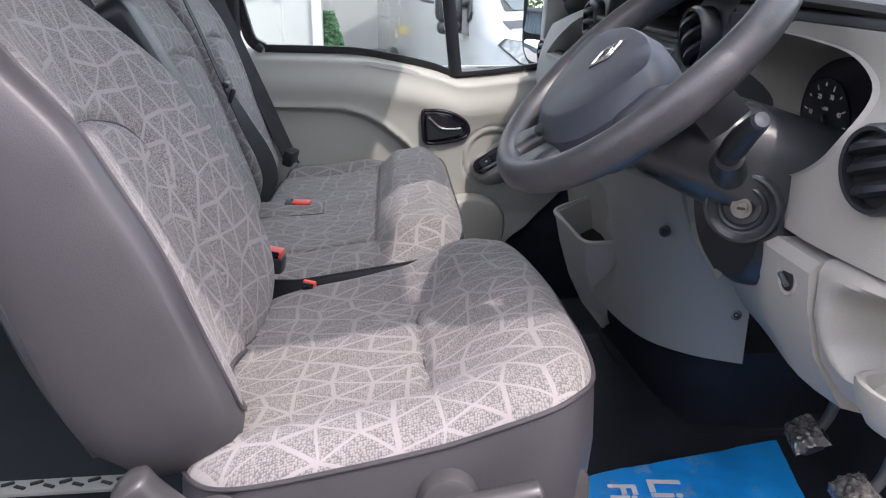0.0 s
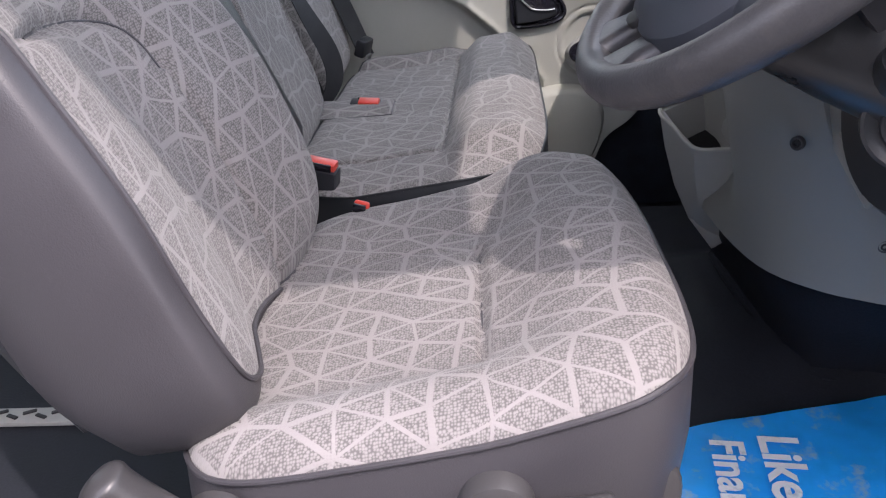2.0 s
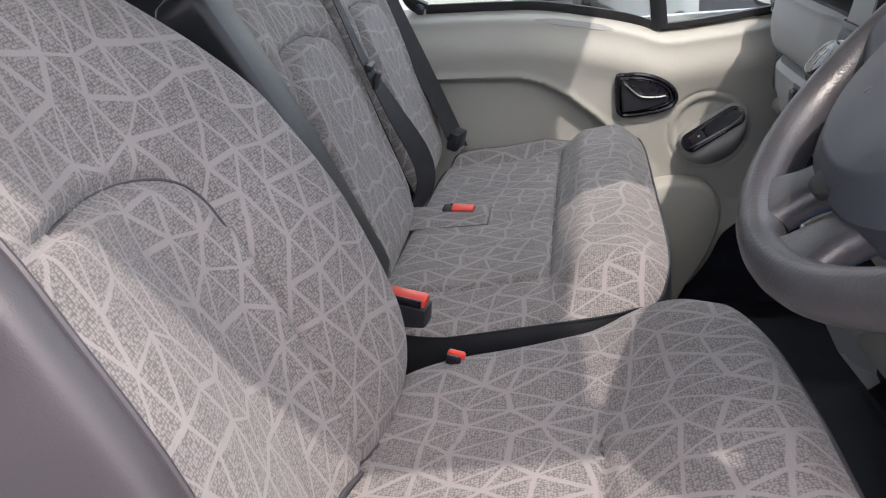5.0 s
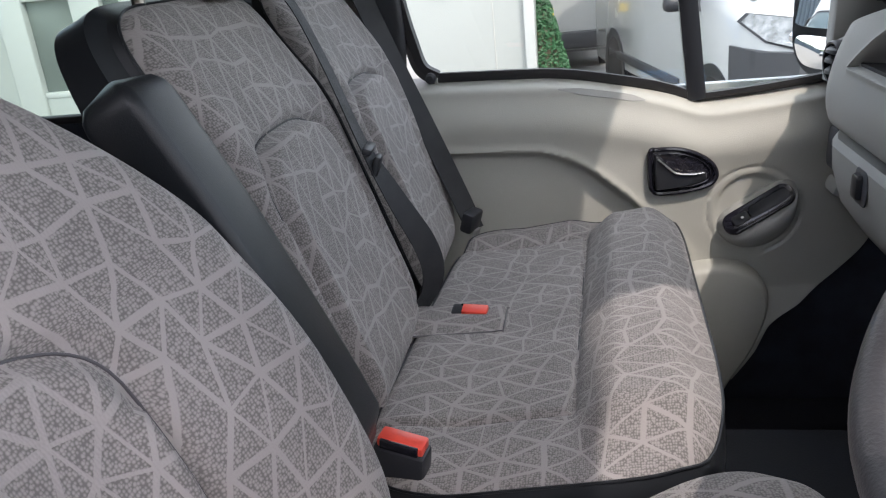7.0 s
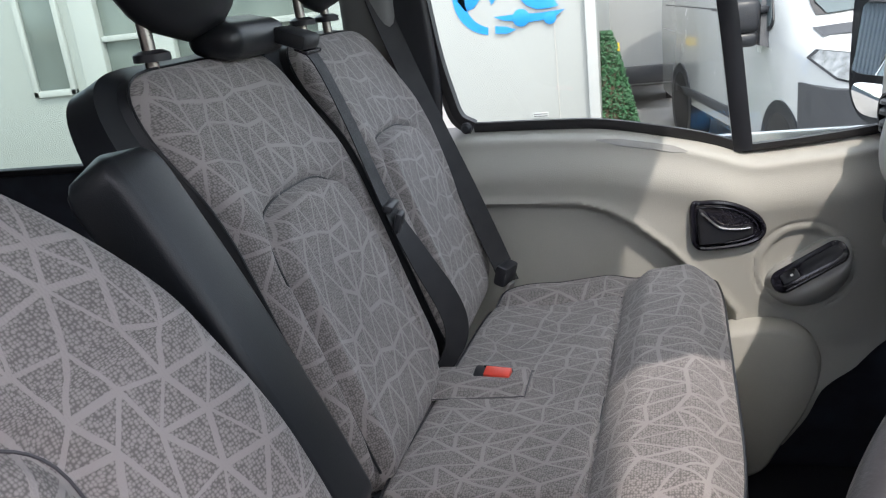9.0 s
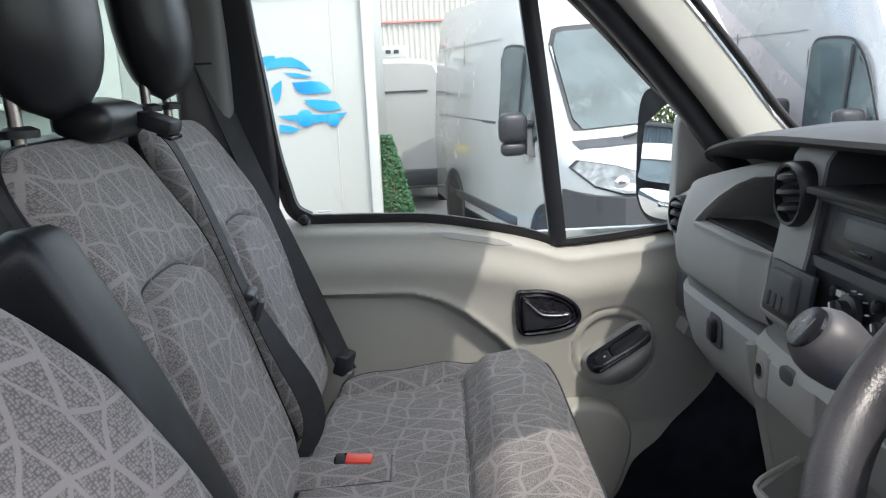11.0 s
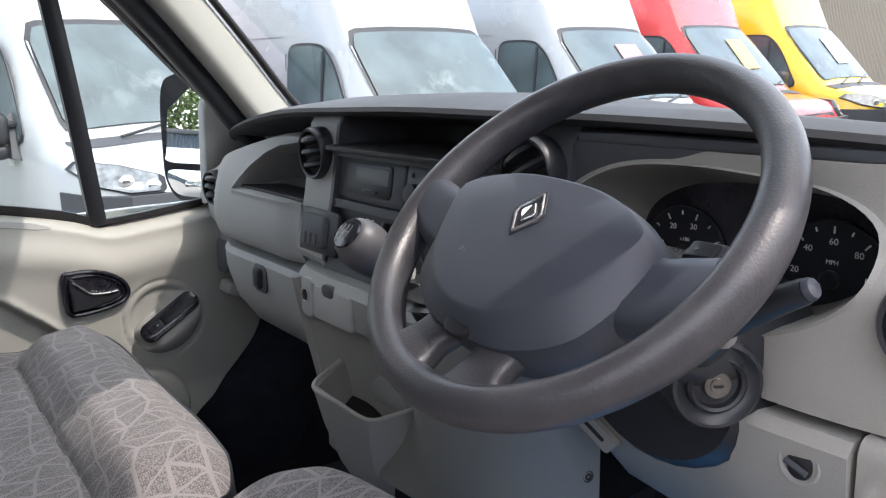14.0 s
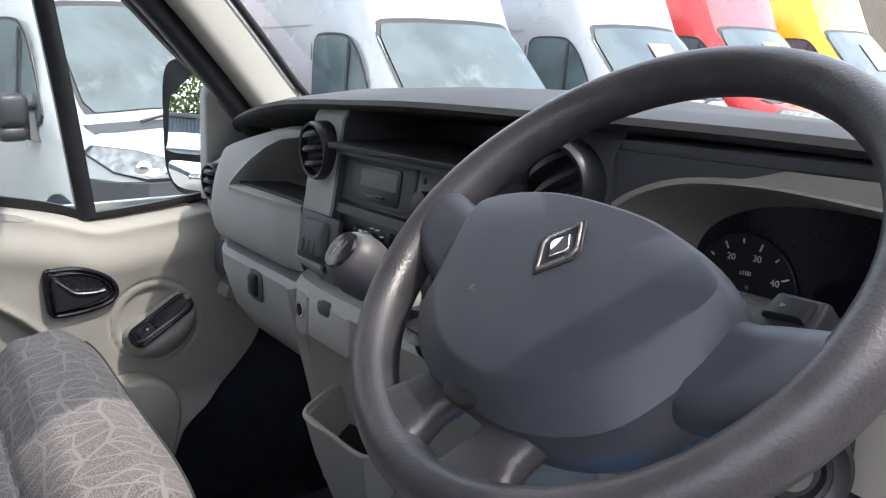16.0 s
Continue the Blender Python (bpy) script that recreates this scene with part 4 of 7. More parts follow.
    part("buckle_flap", sheet(40, 40, flap_at, lambda u, v: (0.092 * v + 0.013, 0.155 * u + 0.02)), FABRIC, s, "raised fabric flap round the buckle")
    edge = [flap_at(i / 16, 0.03) for i in range(16)] + [flap_at(0.975, i / 12) for i in range(12)] + [flap_at(1 - i / 16, 0.97) for i in range(17)]
    part("flap_piping", tube(edge, 0.0012, 6), VINYL, s)
    return s


def webbing(points, width, facing):
    """Flat webbing through points; facing gives the way its flat side looks."""
    path = spline(points, 8)
    fc = spline(facing, 8) if len(facing) == len(points) else [Vector(facing[0])] * len(path)
    rings = []
    for i, p in enumerate(path):
        t = (path[min(i + 1, len(path) - 1)] - path[max(i - 1, 0)]).normalized()
        n = Vector(fc[i]).normalized()
        side = t.cross(n).normalized()
        n = side.cross(t)
        rings.append([p + side * width / 2 + n * 0.0008, p - side * width / 2 + n * 0.0008, p - side * width / 2 - n * 0.0008, p + side * width / 2 - n * 0.0008])
    return loft(rings)


def belts():
    b = thing("seat_belt", (-0.35, 1.62, 1.55), "dark centre seat belt hanging down the bench backrest from its guide", "seat belt", "seat belts")
    part("webbing", webbing([(-0.380, 1.660, 1.562), (-0.352, 1.660, 1.524), (-0.312, 1.642, 1.44), (-0.268, 1.618, 1.334), (-0.232, 1.622, 1.252), (-0.200, 1.630, 1.180), (-0.192, 1.628, 1.135), (-0.205, 1.612, 1.100), (-0.232, 1.590, 1.076)],
                            0.040, [(0.9, 0.0, 0.4), (0.93, 0.04, 0.3), (0.93, 0.04, 0.3), (0.93, -0.02, 0.3), (0.9, -0.40, 0.25), (0.7, -0.65, 0.2), (0.75, -0.65, 0.1), (0.8, -0.5, -0.3), (0.7, -0.5, -0.5)]), BELT, b)
    gd = part("belt_guide", join(box((-0.405, 1.545, 1.575), (0.07, 0.15, 0.045), 0.02, (0, 12, 0), 4), box((-0.355, 1.60, 1.565), (0.05, 0.055, 0.02), 0.006, (0, 20, 0))), VINYL_DARK, b, "dark moulded belt guide")
    part("guide_slot", box((-0.345, 1.612, 1.548), (0.02, 0.05, 0.006), 0.002, (0, 25, 0)), GLOSS, gd)
    part("belt_stop", join(box((-0.262, 1.618, 1.330), (0.014, 0.048, 0.011), 0.004, (0, 20, 4)), box((-0.252, 1.612, 1.308), (0.010, 0.026, 0.030), 0.004, (0, 20, 4))), BLACK, b, "black belt tongue")
    f = thing("seat_belt", (-0.39, 2.03, 1.65), "dark outer seat belt running from the pillar to its floor anchor", "seat belt", "seat belts")
    part("webbing", webbing([(-0.395, 2.02, 1.655), (-0.36, 2.016, 1.55), (-0.305, 2.012, 1.40), (-0.245, 2.005, 1.25), (-0.195, 1.985, 1.13), (-0.175, 1.965, 1.085)], 0.042, [(0.70, -0.70, 0.25)]), BELT, f)
    part("webbing_return", webbing([(-0.40, 2.03, 1.65), (-0.385, 2.03, 1.45), (-0.36, 2.03, 1.25), (-0.34, 2.03, 1.05)], 0.042, [(0.5, -0.85, 0.1)]), BELT, f)
    part("pillar_loop", join(revolve([(0.030, 0), (0.030, 0.012), (0.022, 0.020), (0.002, 0.022)], axes((-0.398, 2.032, 1.662), (1, 0, 0), (0, 0, 1)), 22), box((-0.396, 2.01, 1.652), (0.05, 0.012, 0.02), 0.005)), BLACK, f, "black pillar loop")
    part("tongue_cover", box((-0.178, 1.955, 1.105), (0.024, 0.046, 0.040), 0.006, (0, 18, -20)), BLACK, f, "black belt stop")
    part("tongue", box((-0.172, 1.942, 1.075), (0.006, 0.022, 0.038), 0.002, (0, 20, -20)), STEEL, f, "steel belt tongue")
    return b


def buckle(at, rot, stalk, label, size=1.0):
    t = thing("belt_buckle", at, label, "buckle", "belt buckles")
    m = pose(*at, *rot)
    body = box((0, 0, -stalk / 2), (0.026 * size, 0.050 * size, stalk), 0.005)
    body.transform(m)
    part("buckle_body", body, BLACK, t)
    b = box((0.002, 0, 0.003), (0.019 * size, 0.044 * size, 0.012), 0.003)
    b.transform(m)
    part("release_button", b, RED, t, "red release button")
    b = box((-0.009, 0, 0.004), (0.004, 0.036 * size, 0.011), 0.001)
    b.transform(m)
    part("tongue_slot", b, GLOSS, t)
    return t


cab_floor()
rear_strip()
WHITE = surface("white_van_paint", (0.435, 0.45, 0.45), 0.22, 0.03, 2, 0.0, coat=0.6)
MIRROR_POSE = axes((0.515, 2.235, 1.40), (0.60, -0.80, 0.0), (0.0, 0.0, 1.0))
passenger_door()
window_frame()
shell()
mirror()
driver_seat()
bench_seat()
headrest(1.452, -0.430, 1.568, 0.25, 0.27, "bench headrests")
headrest(1.856, -0.430, 1.580, 0.205, 0.27, "bench headrests")
belts()
flat = thing("belt_buckle", (-0.134, 1.582, 1.095), "black belt buckle with red button lying in the bench cushion flap", "buckle", "belt buckles")
part("buckle_body", box((-0.136, 1.582, 1.090), (0.054, 0.030, 0.014), 0.004, (14, 2, -6)), BLACK, flat)
part("release_button", box((-0.128, 1.579, 1.0965), (0.037, 0.019, 0.008), 0.002, (14, 2, -6)), RED, flat, "red release button")
part("tongue_slot", box((-0.134, 1.590, 1.0985), (0.030, 0.003, 0.005), 0.001, (14, 2, -6)), GLOSS, flat)
buckle((-0.156, 1.211, 1.122), (10, -6, 78), 0.10, "tall black belt buckle with red button beside the bench cushion", 1.12)
buckle((-0.086, 1.098, 1.108), (10, 0, 78), 0.06, "small buckle with pale red button beside the driver cushion", 0.45)

# ================= the dashboard =================
WHEEL = Vector((0.290, 0.842, 1.450))
WN = Vector((-math.cos(radians(48.9)), 0, math.sin(radians(48.9))))
WU = Vector((math.sin(radians(48.9)), 0, math.cos(radians(48.9))))
WM = axes(WHEEL, (0, -1, 0), WU) @ pose(0, 0, 0, 0, 0, -5.0)


def steering_wheel():
    w = thing("steering_wheel", WHEEL, "worn black steering wheel with large padded hub and blank metal badge", "steering wheel")
    R = 0.170
    rings = []
    for i in range(97):
        a = 2 * math.pi * i / 96
        c, d = Vector((R * math.cos(a), R * math.sin(a), 0)), Vector((math.cos(a), math.sin(a), 0))
        k = 1.0 + 0.10 * (abs(math.cos(a)) ** 12)
        rings.append([WM @ (c + d * 0.0155 * k * math.cos(b) + Vector((0, 0, 0.0185 * k * math.sin(b)))) for b in [2 * math.pi * j / 18 for j in range(18)]])
    part("rim", loft(rings, cap=False), LEATHER, w, "worn shiny black rim")
    # spokes
    def spoke(pts, w0, w1, th):
        path = spline([WM @ Vector(p) for p in pts], 5)
        return sweep(path, lambda t: rounded(w0 + (w1 - w0) * t, th, th * 0.45, 4), WN)
    for q in (-1, 1):
        part("spoke", spoke([(q * 0.080, -0.035, -0.010), (q * 0.118, -0.033, -0.008), (q * 0.143, -0.026, -0.003), (q * 0.166, -0.018, 0.0)], 0.068, 0.050, 0.036), HUB, w, "smooth dark side spoke")
    for q in (-1, 1):
        path = spline([WM @ Vector(p) for p in [(q * 0.030, -0.092, -0.012), (q * 0.035, -0.116, -0.008), (q * 0.038, -0.138, -0.003), (q * 0.042, -0.163, 0.001)]], 6)
        part("spoke", sweep(path, lambda t: rounded(along([(0, 0.052), (0.35, 0.044), (0.6, 0.042), (0.85, 0.054), (1, 0.074)], t), 0.022, 0.010, 4), WN), LEATHER, w, "glossy worn lower spoke")
    # padded hub: a shield face inside a crease, sloping away to the lower rim
    face = [(-0.104, -0.013), (-0.098, 0.000), (-0.070, 0.013), (-0.03, 0.021), (0.03, 0.021), (0.070, 0.013), (0.098, 0.000), (0.104, -0.013), (0.094, -0.041), (0.074, -0.074), (0.040, -0.099), (0.0, -0.107), (-0.040, -0.099), (-0.074, -0.074), (-0.094, -0.041)]
    low = [(-0.114, -0.022), (-0.106, 0.002), (-0.075, 0.018), (-0.032, 0.028), (0.032, 0.028), (0.075, 0.018), (0.106, 0.002), (0.114, -0.022), (0.110, -0.060), (0.092, -0.096), (0.050, -0.119), (0.0, -0.124), (-0.050, -0.119), (-0.092, -0.096), (-0.110, -0.060)]
    face = [(p.x, p.y) for p in spline([(a, b, 0) for a, b in face], 4, True)]
    low = [(p.x, p.y) for p in spline([(a, b, 0) for a, b in low], 4, True)]
    c = Vector((0, -0.035))
    def ring(pts, k, z):
        return [WM @ Vector((x * k, c.y + (y - c.y) * k, z)) for x, y in pts]
    def blend(q, z):
        return [WM @ Vector((a + (e - a) * q, b + (f - b) * q, z)) for (a, b), (e, f) in zip(face, low)]
    part("hub", loft([ring(low, 0.85, -0.050), ring(low, 0.97, -0.030), blend(1.0, -0.012), blend(1.0, 0.000), blend(0.92, 0.008), blend(0.5, 0.016), blend(0.10, 0.0240), ring(face, 1.0, 0.0256), ring(face, 0.97, 0.0266), ring(face, 0.6, 0.0280), ring(face, 0.3, 0.0288), ring(face, 0.02, 0.0290)]), HUB, w, "padded dark grey airbag cover", 24)
    mk = [slab([(x - 0.042 + 0.006 * i, y - 0.066) for x, y in rounded(0.0035, 0.006, 0.001, 1)], 0.0006, WM @ pose(0, 0, 0.0274), 0.0002) for i in range(4)]
    part("hub_mark", join(*mk), DASH, w, "faint embossed mark")
    # badge: a plain bevelled lozenge in a dark recess
    loz = [(0, 0.026), (0.0165, 0.004), (0.0165, -0.004), (0, -0.026), (-0.0165, -0.004), (-0.0165, 0.004)]
    bp = WM @ pose(-0.002, -0.018, 0.0288, 0, 0, -4) @ Matrix.Diagonal((0.86, 0.80, 1, 1))
    part("badge_recess", slab([(x * 1.16, y * 1.12) for x, y in loz], 0.0012, bp, 0.0005), BLACK, w)
    part("badge", sweep([bp @ Vector((x * 0.90, y * 0.92, 0.0014)) for x, y in loz], [(-0.0014, -0.001), (0.0014, -0.001), (0.0007, 0.0012), (-0.0007, 0.0012)], WN, True), STEEL, w, "plain metal lozenge badge")
    part("badge_core", slab([(x * 0.52 + 0.001, y * 0.46) for x, y in loz], 0.0030, bp, 0.001), CHROME, w)
    # dark slab that imitates the shaded gap between hub and lower spokes
    part("hub_notch", slab([(x - 0.002, -0.116 + y) for x, y in rounded(0.030, 0.022, 0.010)], 0.006, WM @ pose(0, 0, 0.009), 0.002), RUBBER, w, "dark slab for the shaded notch at the foot of the hub")
    return w


def column():
    c = thing("steering_column", (0.40, 0.84, 1.30), "dark steering column shroud with ignition lock and two stalks", "steering column")
    rings = []
    p0, p1 = WHEEL - WN * 0.045 - WU * 0.030, Vector((0.475, 0.815, 1.325))
    for t_, w, h in ((0.0, 0.050, 0.045), (0.10, 0.066, 0.056), (0.35, 0.074, 0.060), (0.65, 0.080, 0.062), (1.0, 0.085, 0.065)):
        o = p0.lerp(p1, t_)
        up = WU.lerp(Vector((0, 0, 1)), t_ * 0.6).normalized()
        rings.append([o + Vector((0, -1, 0)) * x + up * y for x, y in [(math.copysign(abs(math.cos(a)) ** 0.7, math.cos(a)) * w, math.copysign(abs(math.sin(a)) ** 0.7, math.sin(a)) * h) for a in [2 * math.pi * i / 32 for i in range(32)]]])
    part("shroud", loft(rings), SHROUD, c, "dark grey two-part shroud")
    # ignition pod facing the driver's knee
    way = Vector((-0.55, -0.78, -0.10)).normalized()
    m = axes(Vector((0.377, 0.749, 1.314)) - way * 0.008, way.cross(Vector((0, 0, 1))).normalized(), Vector((0, 0, 1)))
    if (m.to_3x3() @ Vector((0, 0, 1))).dot(way) < 0:
        m = m @ Matrix.Rotation(math.pi, 4, "Y")
    part("ignition_pod", revolve([(0.040, -0.10), (0.0405, -0.045), (0.0395, -0.006), (0.037, 0.001), (0.034, 0.002), (0.029, -0.004), (0.0255, -0.005)], m, 44), SHROUD, c, "round dark ignition housing")
    lk = part("lock_ring", revolve([(0.026, -0.006), (0.0245, 0.000), (0.0225, 0.0015), (0.020, 0.000), (0.0175, -0.010), (0.010, -0.011)], m, 36), BLACK, c)
    part("lock_barrel", revolve([(0.0118, -0.012), (0.0118, -0.001), (0.0108, 0.001), (0.0066, 0.0010), (0.0062, 0.0024), (0.001, 0.0024)], m, 30), WORN_STEEL, lk, "worn steel lock barrel")
    part("key_slot", slab(rounded(0.0085, 0.0028, 0.001, 2), 0.001, m @ pose(0, 0, 0.0020), 0.0002), BLACK, lk)
    # wiper stalk: tapered, with a grey end button and a seam before the grip
    st = spline([(0.354, 0.742, 1.372), (0.351, 0.723, 1.386), (0.347, 0.697, 1.403), (0.343, 0.666, 1.421)], 8)
    boot = spline([(0.368, 0.766, 1.352), (0.360, 0.752, 1.361), (0.354, 0.738, 1.372)], 4)
    part("stalk_boot", sweep(boot, lambda t: circle(0.0205 - 0.006 * t, 18), (0, 0, 1)), SHROUD, c)
    part("wiper_stalk", sweep(st, lambda t: circle(along([(0, 0.0105), (0.3, 0.0125), (0.55, 0.0122), (0.565, 0.0116), (0.58, 0.0120), (0.96, 0.0096), (1, 0.0085)], t), 18), (0, 0, 1)), BLACK, c, "black ribbed control stalk")
    tip = (st[-1] - st[-2]).normalized()
    part("stalk_cap", revolve([(0.0084, 0), (0.0084, 0.002), (0.0070, 0.0048), (0.001, 0.006)], axes(st[-1], Vector((1, 0, 0)), tip.cross(Vector((1, 0, 0)))), 22), HUB, c)
    up = Vector((-0.55, 0.45, 0.70)).normalized()
    marks = [slab(rounded(0.0012, 0.0030, 0.0004, 1), 0.0006, axes(st[12].lerp(st[15], i / 3) + up * 0.0119, tip, up.cross(tip)), 0.0001) for i in range(3)]
    part("stalk_marks", join(*marks), LCD, c, "small pale printed marks")
    POD = (0.347, 0.742, 1.405)
    # angular remote control pod behind the rim
    pm = axes(POD, (0, -1, 0.12), WU)
    part("control_pod", join(slab([(-0.018, -0.020), (0.010, -0.024), (0.020, -0.008), (0.020, 0.020), (-0.010, 0.024), (-0.018, 0.010)], 0.030, pm, 0.004), slab([(-0.012, 0.004), (0.014, 0.002), (0.016, 0.016), (-0.008, 0.019)], 0.0345, pm, 0.003)), BLACK, c, "dark remote control pod")
    mk = [slab([(x, y - 0.0016), (x + 0.004, y), (x, y + 0.0016)], 0.0004, pm @ pose(0, 0, z), 0.0001) for x, y, z in ((-0.002, 0.010, 0.0345), (0.000, -0.010, 0.0300))]
    part("pod_marks", join(*mk), LCD, c)
    return c


# dash cross sections: for a place y across the cab, the line of the rear-facing surface
def dash_section(y, rows):
    return [Vector((x, y, z)) for x, z in rows]


def vent(name_at, facing, r, parent_label, group, tilt=0):
    t = thing("air_vent", name_at, parent_label, "air vent", group)
    f = Vector(facing).normalized()
    m = axes(name_at, Vector((0, 0, 1)).cross(f), (0, 0, 1))
    part("ring", revolve([(r, -0.012), (r, 0.008), (r * 0.94, 0.013), (r * 0.85, 0.012), (r * 0.82, 0.002)], m, 40), BLACK, t, "black round bezel")
    part("throat", revolve([(r * 0.83, 0.0025), (r * 0.6, 0.0015), (0.001, 0.0015)], m, 30), RUBBER, t)
    mm = m @ pose(0, 0, 0, 0, 0, tilt)
    for k in (-0.42, 0.08, 0.52):
        wd = 2 * r * 0.78 * math.sqrt(1 - k * k)
        n = 14
        rings = []
        for i in range(n + 1):
            s = -1 + 2 * i / n
            x = s * wd / 2
            bow = 0.010 * (1 - s * s)
            rings.append([mm @ Vector((x, k * r + a, b + bow)) for a, b in ((0.008, 0.0), (0.003, 0.009), (-0.002, 0.010), (-0.006, 0.0))])
        part("blade", loft(rings), GLOSS if k == 0.12 else BLACK, t)
    return t


def dashboard():
    d = thing("dashboard", (0.6, 1.27, 1.10), "pale and charcoal moulded van dashboard with padded top", "dashboard")
    # padded top with a lip that overhangs the fascia
    TOP = [(2.045, 0.520, 1.440), (2.0, 0.500, 1.456), (1.9, 0.478, 1.474), (1.75, 0.455, 1.496), (1.6, 0.440, 1.510), (1.4, 0.432, 1.518), (1.25, 0.432, 1.522), (1.05, 0.436, 1.522), (0.95, 0.445, 1.522), (0.8, 0.452, 1.519), (0.65, 0.462, 1.512), (0.52, 0.480, 1.500)]
    rings = []
    for p in spline([(x, y, z) for y, x, z in TOP], 5):
        x, y, z = p
        fall = 0.032 * smooth(1.25, 0.70, y)
        rings.append([Vector((x + 0.02, y, z - 0.013)), Vector((x + 0.004, y, z - 0.011)), Vector((x - 0.004, y, z - 0.005)), Vector((x, y, z + 0.001)), Vector((x + 0.03, y, z + 0.007)), Vector((x + 0.12, y, z + 0.015 - 0.5 * fall)), Vector((x + 0.25, y, z + 0.010 - fall)), Vector((0.97, y, z - 0.03 - fall)), Vector((0.97, y, z - 0.07 - fall)), Vector((x + 0.12, y, z - 0.03))])
    part("top_pad", loft(rings), PAD_TOP, d, "textured charcoal top pad")

    # passenger side: pale bulge with an arched open shelf sunk into it
    MOUTH = [Vector(p) for p in [(1.806, 1.3620), (1.785, 1.383), (1.755, 1.408), (1.715, 1.432), (1.671, 1.447), (1.61, 1.455), (1.535, 1.458), (1.535, 1.3620)]]
    def fascia(u, v):
        y = 1.552 + 0.478 * u
        top = flow([(1.545, 1.468), (1.68, 1.466), (1.76, 1.452), (1.86, 1.428), (1.94, 1.404), (2.03, 1.376)], y)
        z = 1.250 + (top - 1.250) * min(1, v / 0.92)
        x = 0.405 + 0.045 * smooth(1.86, 2.02, y) + flow([(1.250, 0.055), (1.256, 0.028), (1.264, 0.012), (1.282, 0.003), (1.31, 0.0), (1.34, 0.004), (1.37, 0.012), (1.40, 0.024), (1.43, 0.039), (1.468, 0.058)], z)
        x += 0.14 * smooth(0.90, 1.0, v) + 0.011 * smooth(1.62, 1.552, y)
        p, inside = Vector((y, z)), False
        for a, b in zip(MOUTH, MOUTH[1:] + MOUTH[:1]):
            if (a.y > z) != (b.y > z) and y < (b.x - a.x) * (z - a.y) / (b.y - a.y) + a.x:
                inside = not inside
        d = min(seg_dist(p, a, b) for a, b in zip(MOUTH, MOUTH[1:] + MOUTH[:1]))
        x += 0.165 * smooth(0.0, 0.016, d) if inside else -0.003 * math.exp(-(d / 0.006) ** 2)
        return Vector((x, y, z))
    part("passenger_fascia", sheet(150, 140, fascia), TRIM_MID, d, "pale grey moulded fascia with an arched open shelf", sharp=55)
    # dark sheet laid in the recess to stand for the shade there
    part("shelf_shade", slab([(0.428, 1.556), (0.428, 1.796), (0.46, 1.775), (0.50, 1.745), (0.54, 1.70), (0.54, 1.556)], 0.006, pose(0, 0, 1.3635), 0.001), RUBBER, d, "dark sheet for the shade on the shelf floor")
    part("post_filler", box((0.500, 1.5475, 1.315), (0.14, 0.016, 0.11), 0.003), TRIM_MID, d)
    part("fascia_core", box((0.66, 1.79, 1.36), (0.10, 0.48, 0.2), 0.01), DASH, d)
    part("end_slot", box((0.475, 1.90, 1.412), (0.010, 0.05, 0.008), 0.003, (18, 0, -14)), BLACK, d, "small demister slot")
    # glovebox
    def glove(y):
        e = smooth(1.84, 1.99, y)
        x0 = 0.412 + 0.045 * e
        return [(x0 + 0.06, 1.249), (x0 + 0.008, 1.246), (x0, 1.236), (x0 + 0.002, 1.20), (x0 + 0.018, 1.145), (x0 + 0.055, 1.092), (x0 + 0.11, 1.058), (x0 + 0.25, 1.05), (x0 + 0.25, 1.24)]
    gb = part("glovebox", loft([dash_section(y, glove(y)) for y in (1.525, 1.53, 1.6, 1.7, 1.8, 1.85, 1.89, 1.92)]), TRIM_MID, d, "closed pale grey glovebox lid")
    m = axes((0.4125, 1.705, 1.212), (0, -1, 0), (0.03, 0, 1))
    part("latch_recess", slab(rounded(0.050, 0.050, 0.010), 0.002, m, 0.001), DASH, gb)
    part("latch", slab([(x - 0.004, y) for x, y in rounded(0.026, 0.036, 0.006)], 0.010, m, 0.004), BLACK, gb, "black glovebox latch")
    part("end_pocket", loft([dash_section(y, [(x + 0.012, z * 1.0 + 0.002) for x, z in glove(y)]) for y in (1.935, 1.96, 1.99, 2.02, 2.035)]), TRIM_MID, d, "pale end moulding with a small pocket")
    part("pocket_hole", slab(rounded(0.055, 0.07, 0.015), 0.003, axes((0.452, 1.977, 1.20), (0, -1, 0), (0.05, 0, 1)), 0.001), DASH, d)
    part("pocket_lip", box((0.475, 1.985, 1.125), (0.05, 0.06, 0.03), 0.01, (0, 20, 0)), TRIM_MID, d)

    # centre stack
    def stack(y):
        e = abs((y - 1.27) / 0.28)
        k = 0.010 * e ** 3
        return [(0.58, 1.515), (0.456 + k, 1.512), (0.440 + k, 1.49), (0.432 + k, 1.44), (0.421 + k, 1.38), (0.406 + k, 1.32), (0.402 + k, 1.292), (0.412 + k, 1.278), (0.60, 1.27)]
    # left and right pillars of the fascia with the vents, and frame bars between
    part("stack_post", loft([dash_section(y, stack(y)) for y in (1.4605, 1.464, 1.50, 1.54, 1.555)]), TRIM_MID, d, "pale grey vent post")
    part("stack_frame", loft([dash_section(y, stack(y)) for y in (1.452, 1.454, 1.459, 1.4605)]), DASH, d, "charcoal fascia frame")
    part("stack_post", loft([dash_section(y, stack(y)) for y in (0.985, 0.99, 1.02, 1.07, 1.075)]), DASH, d, "charcoal vent post")
    mid = lambda a, b, o: [(0.60, a), (along([(1.27, 0.402), (1.512, 0.448)], a) + o, a), (along([(1.27, 0.402), (1.512, 0.448)], b) + o, b), (0.60, b)]
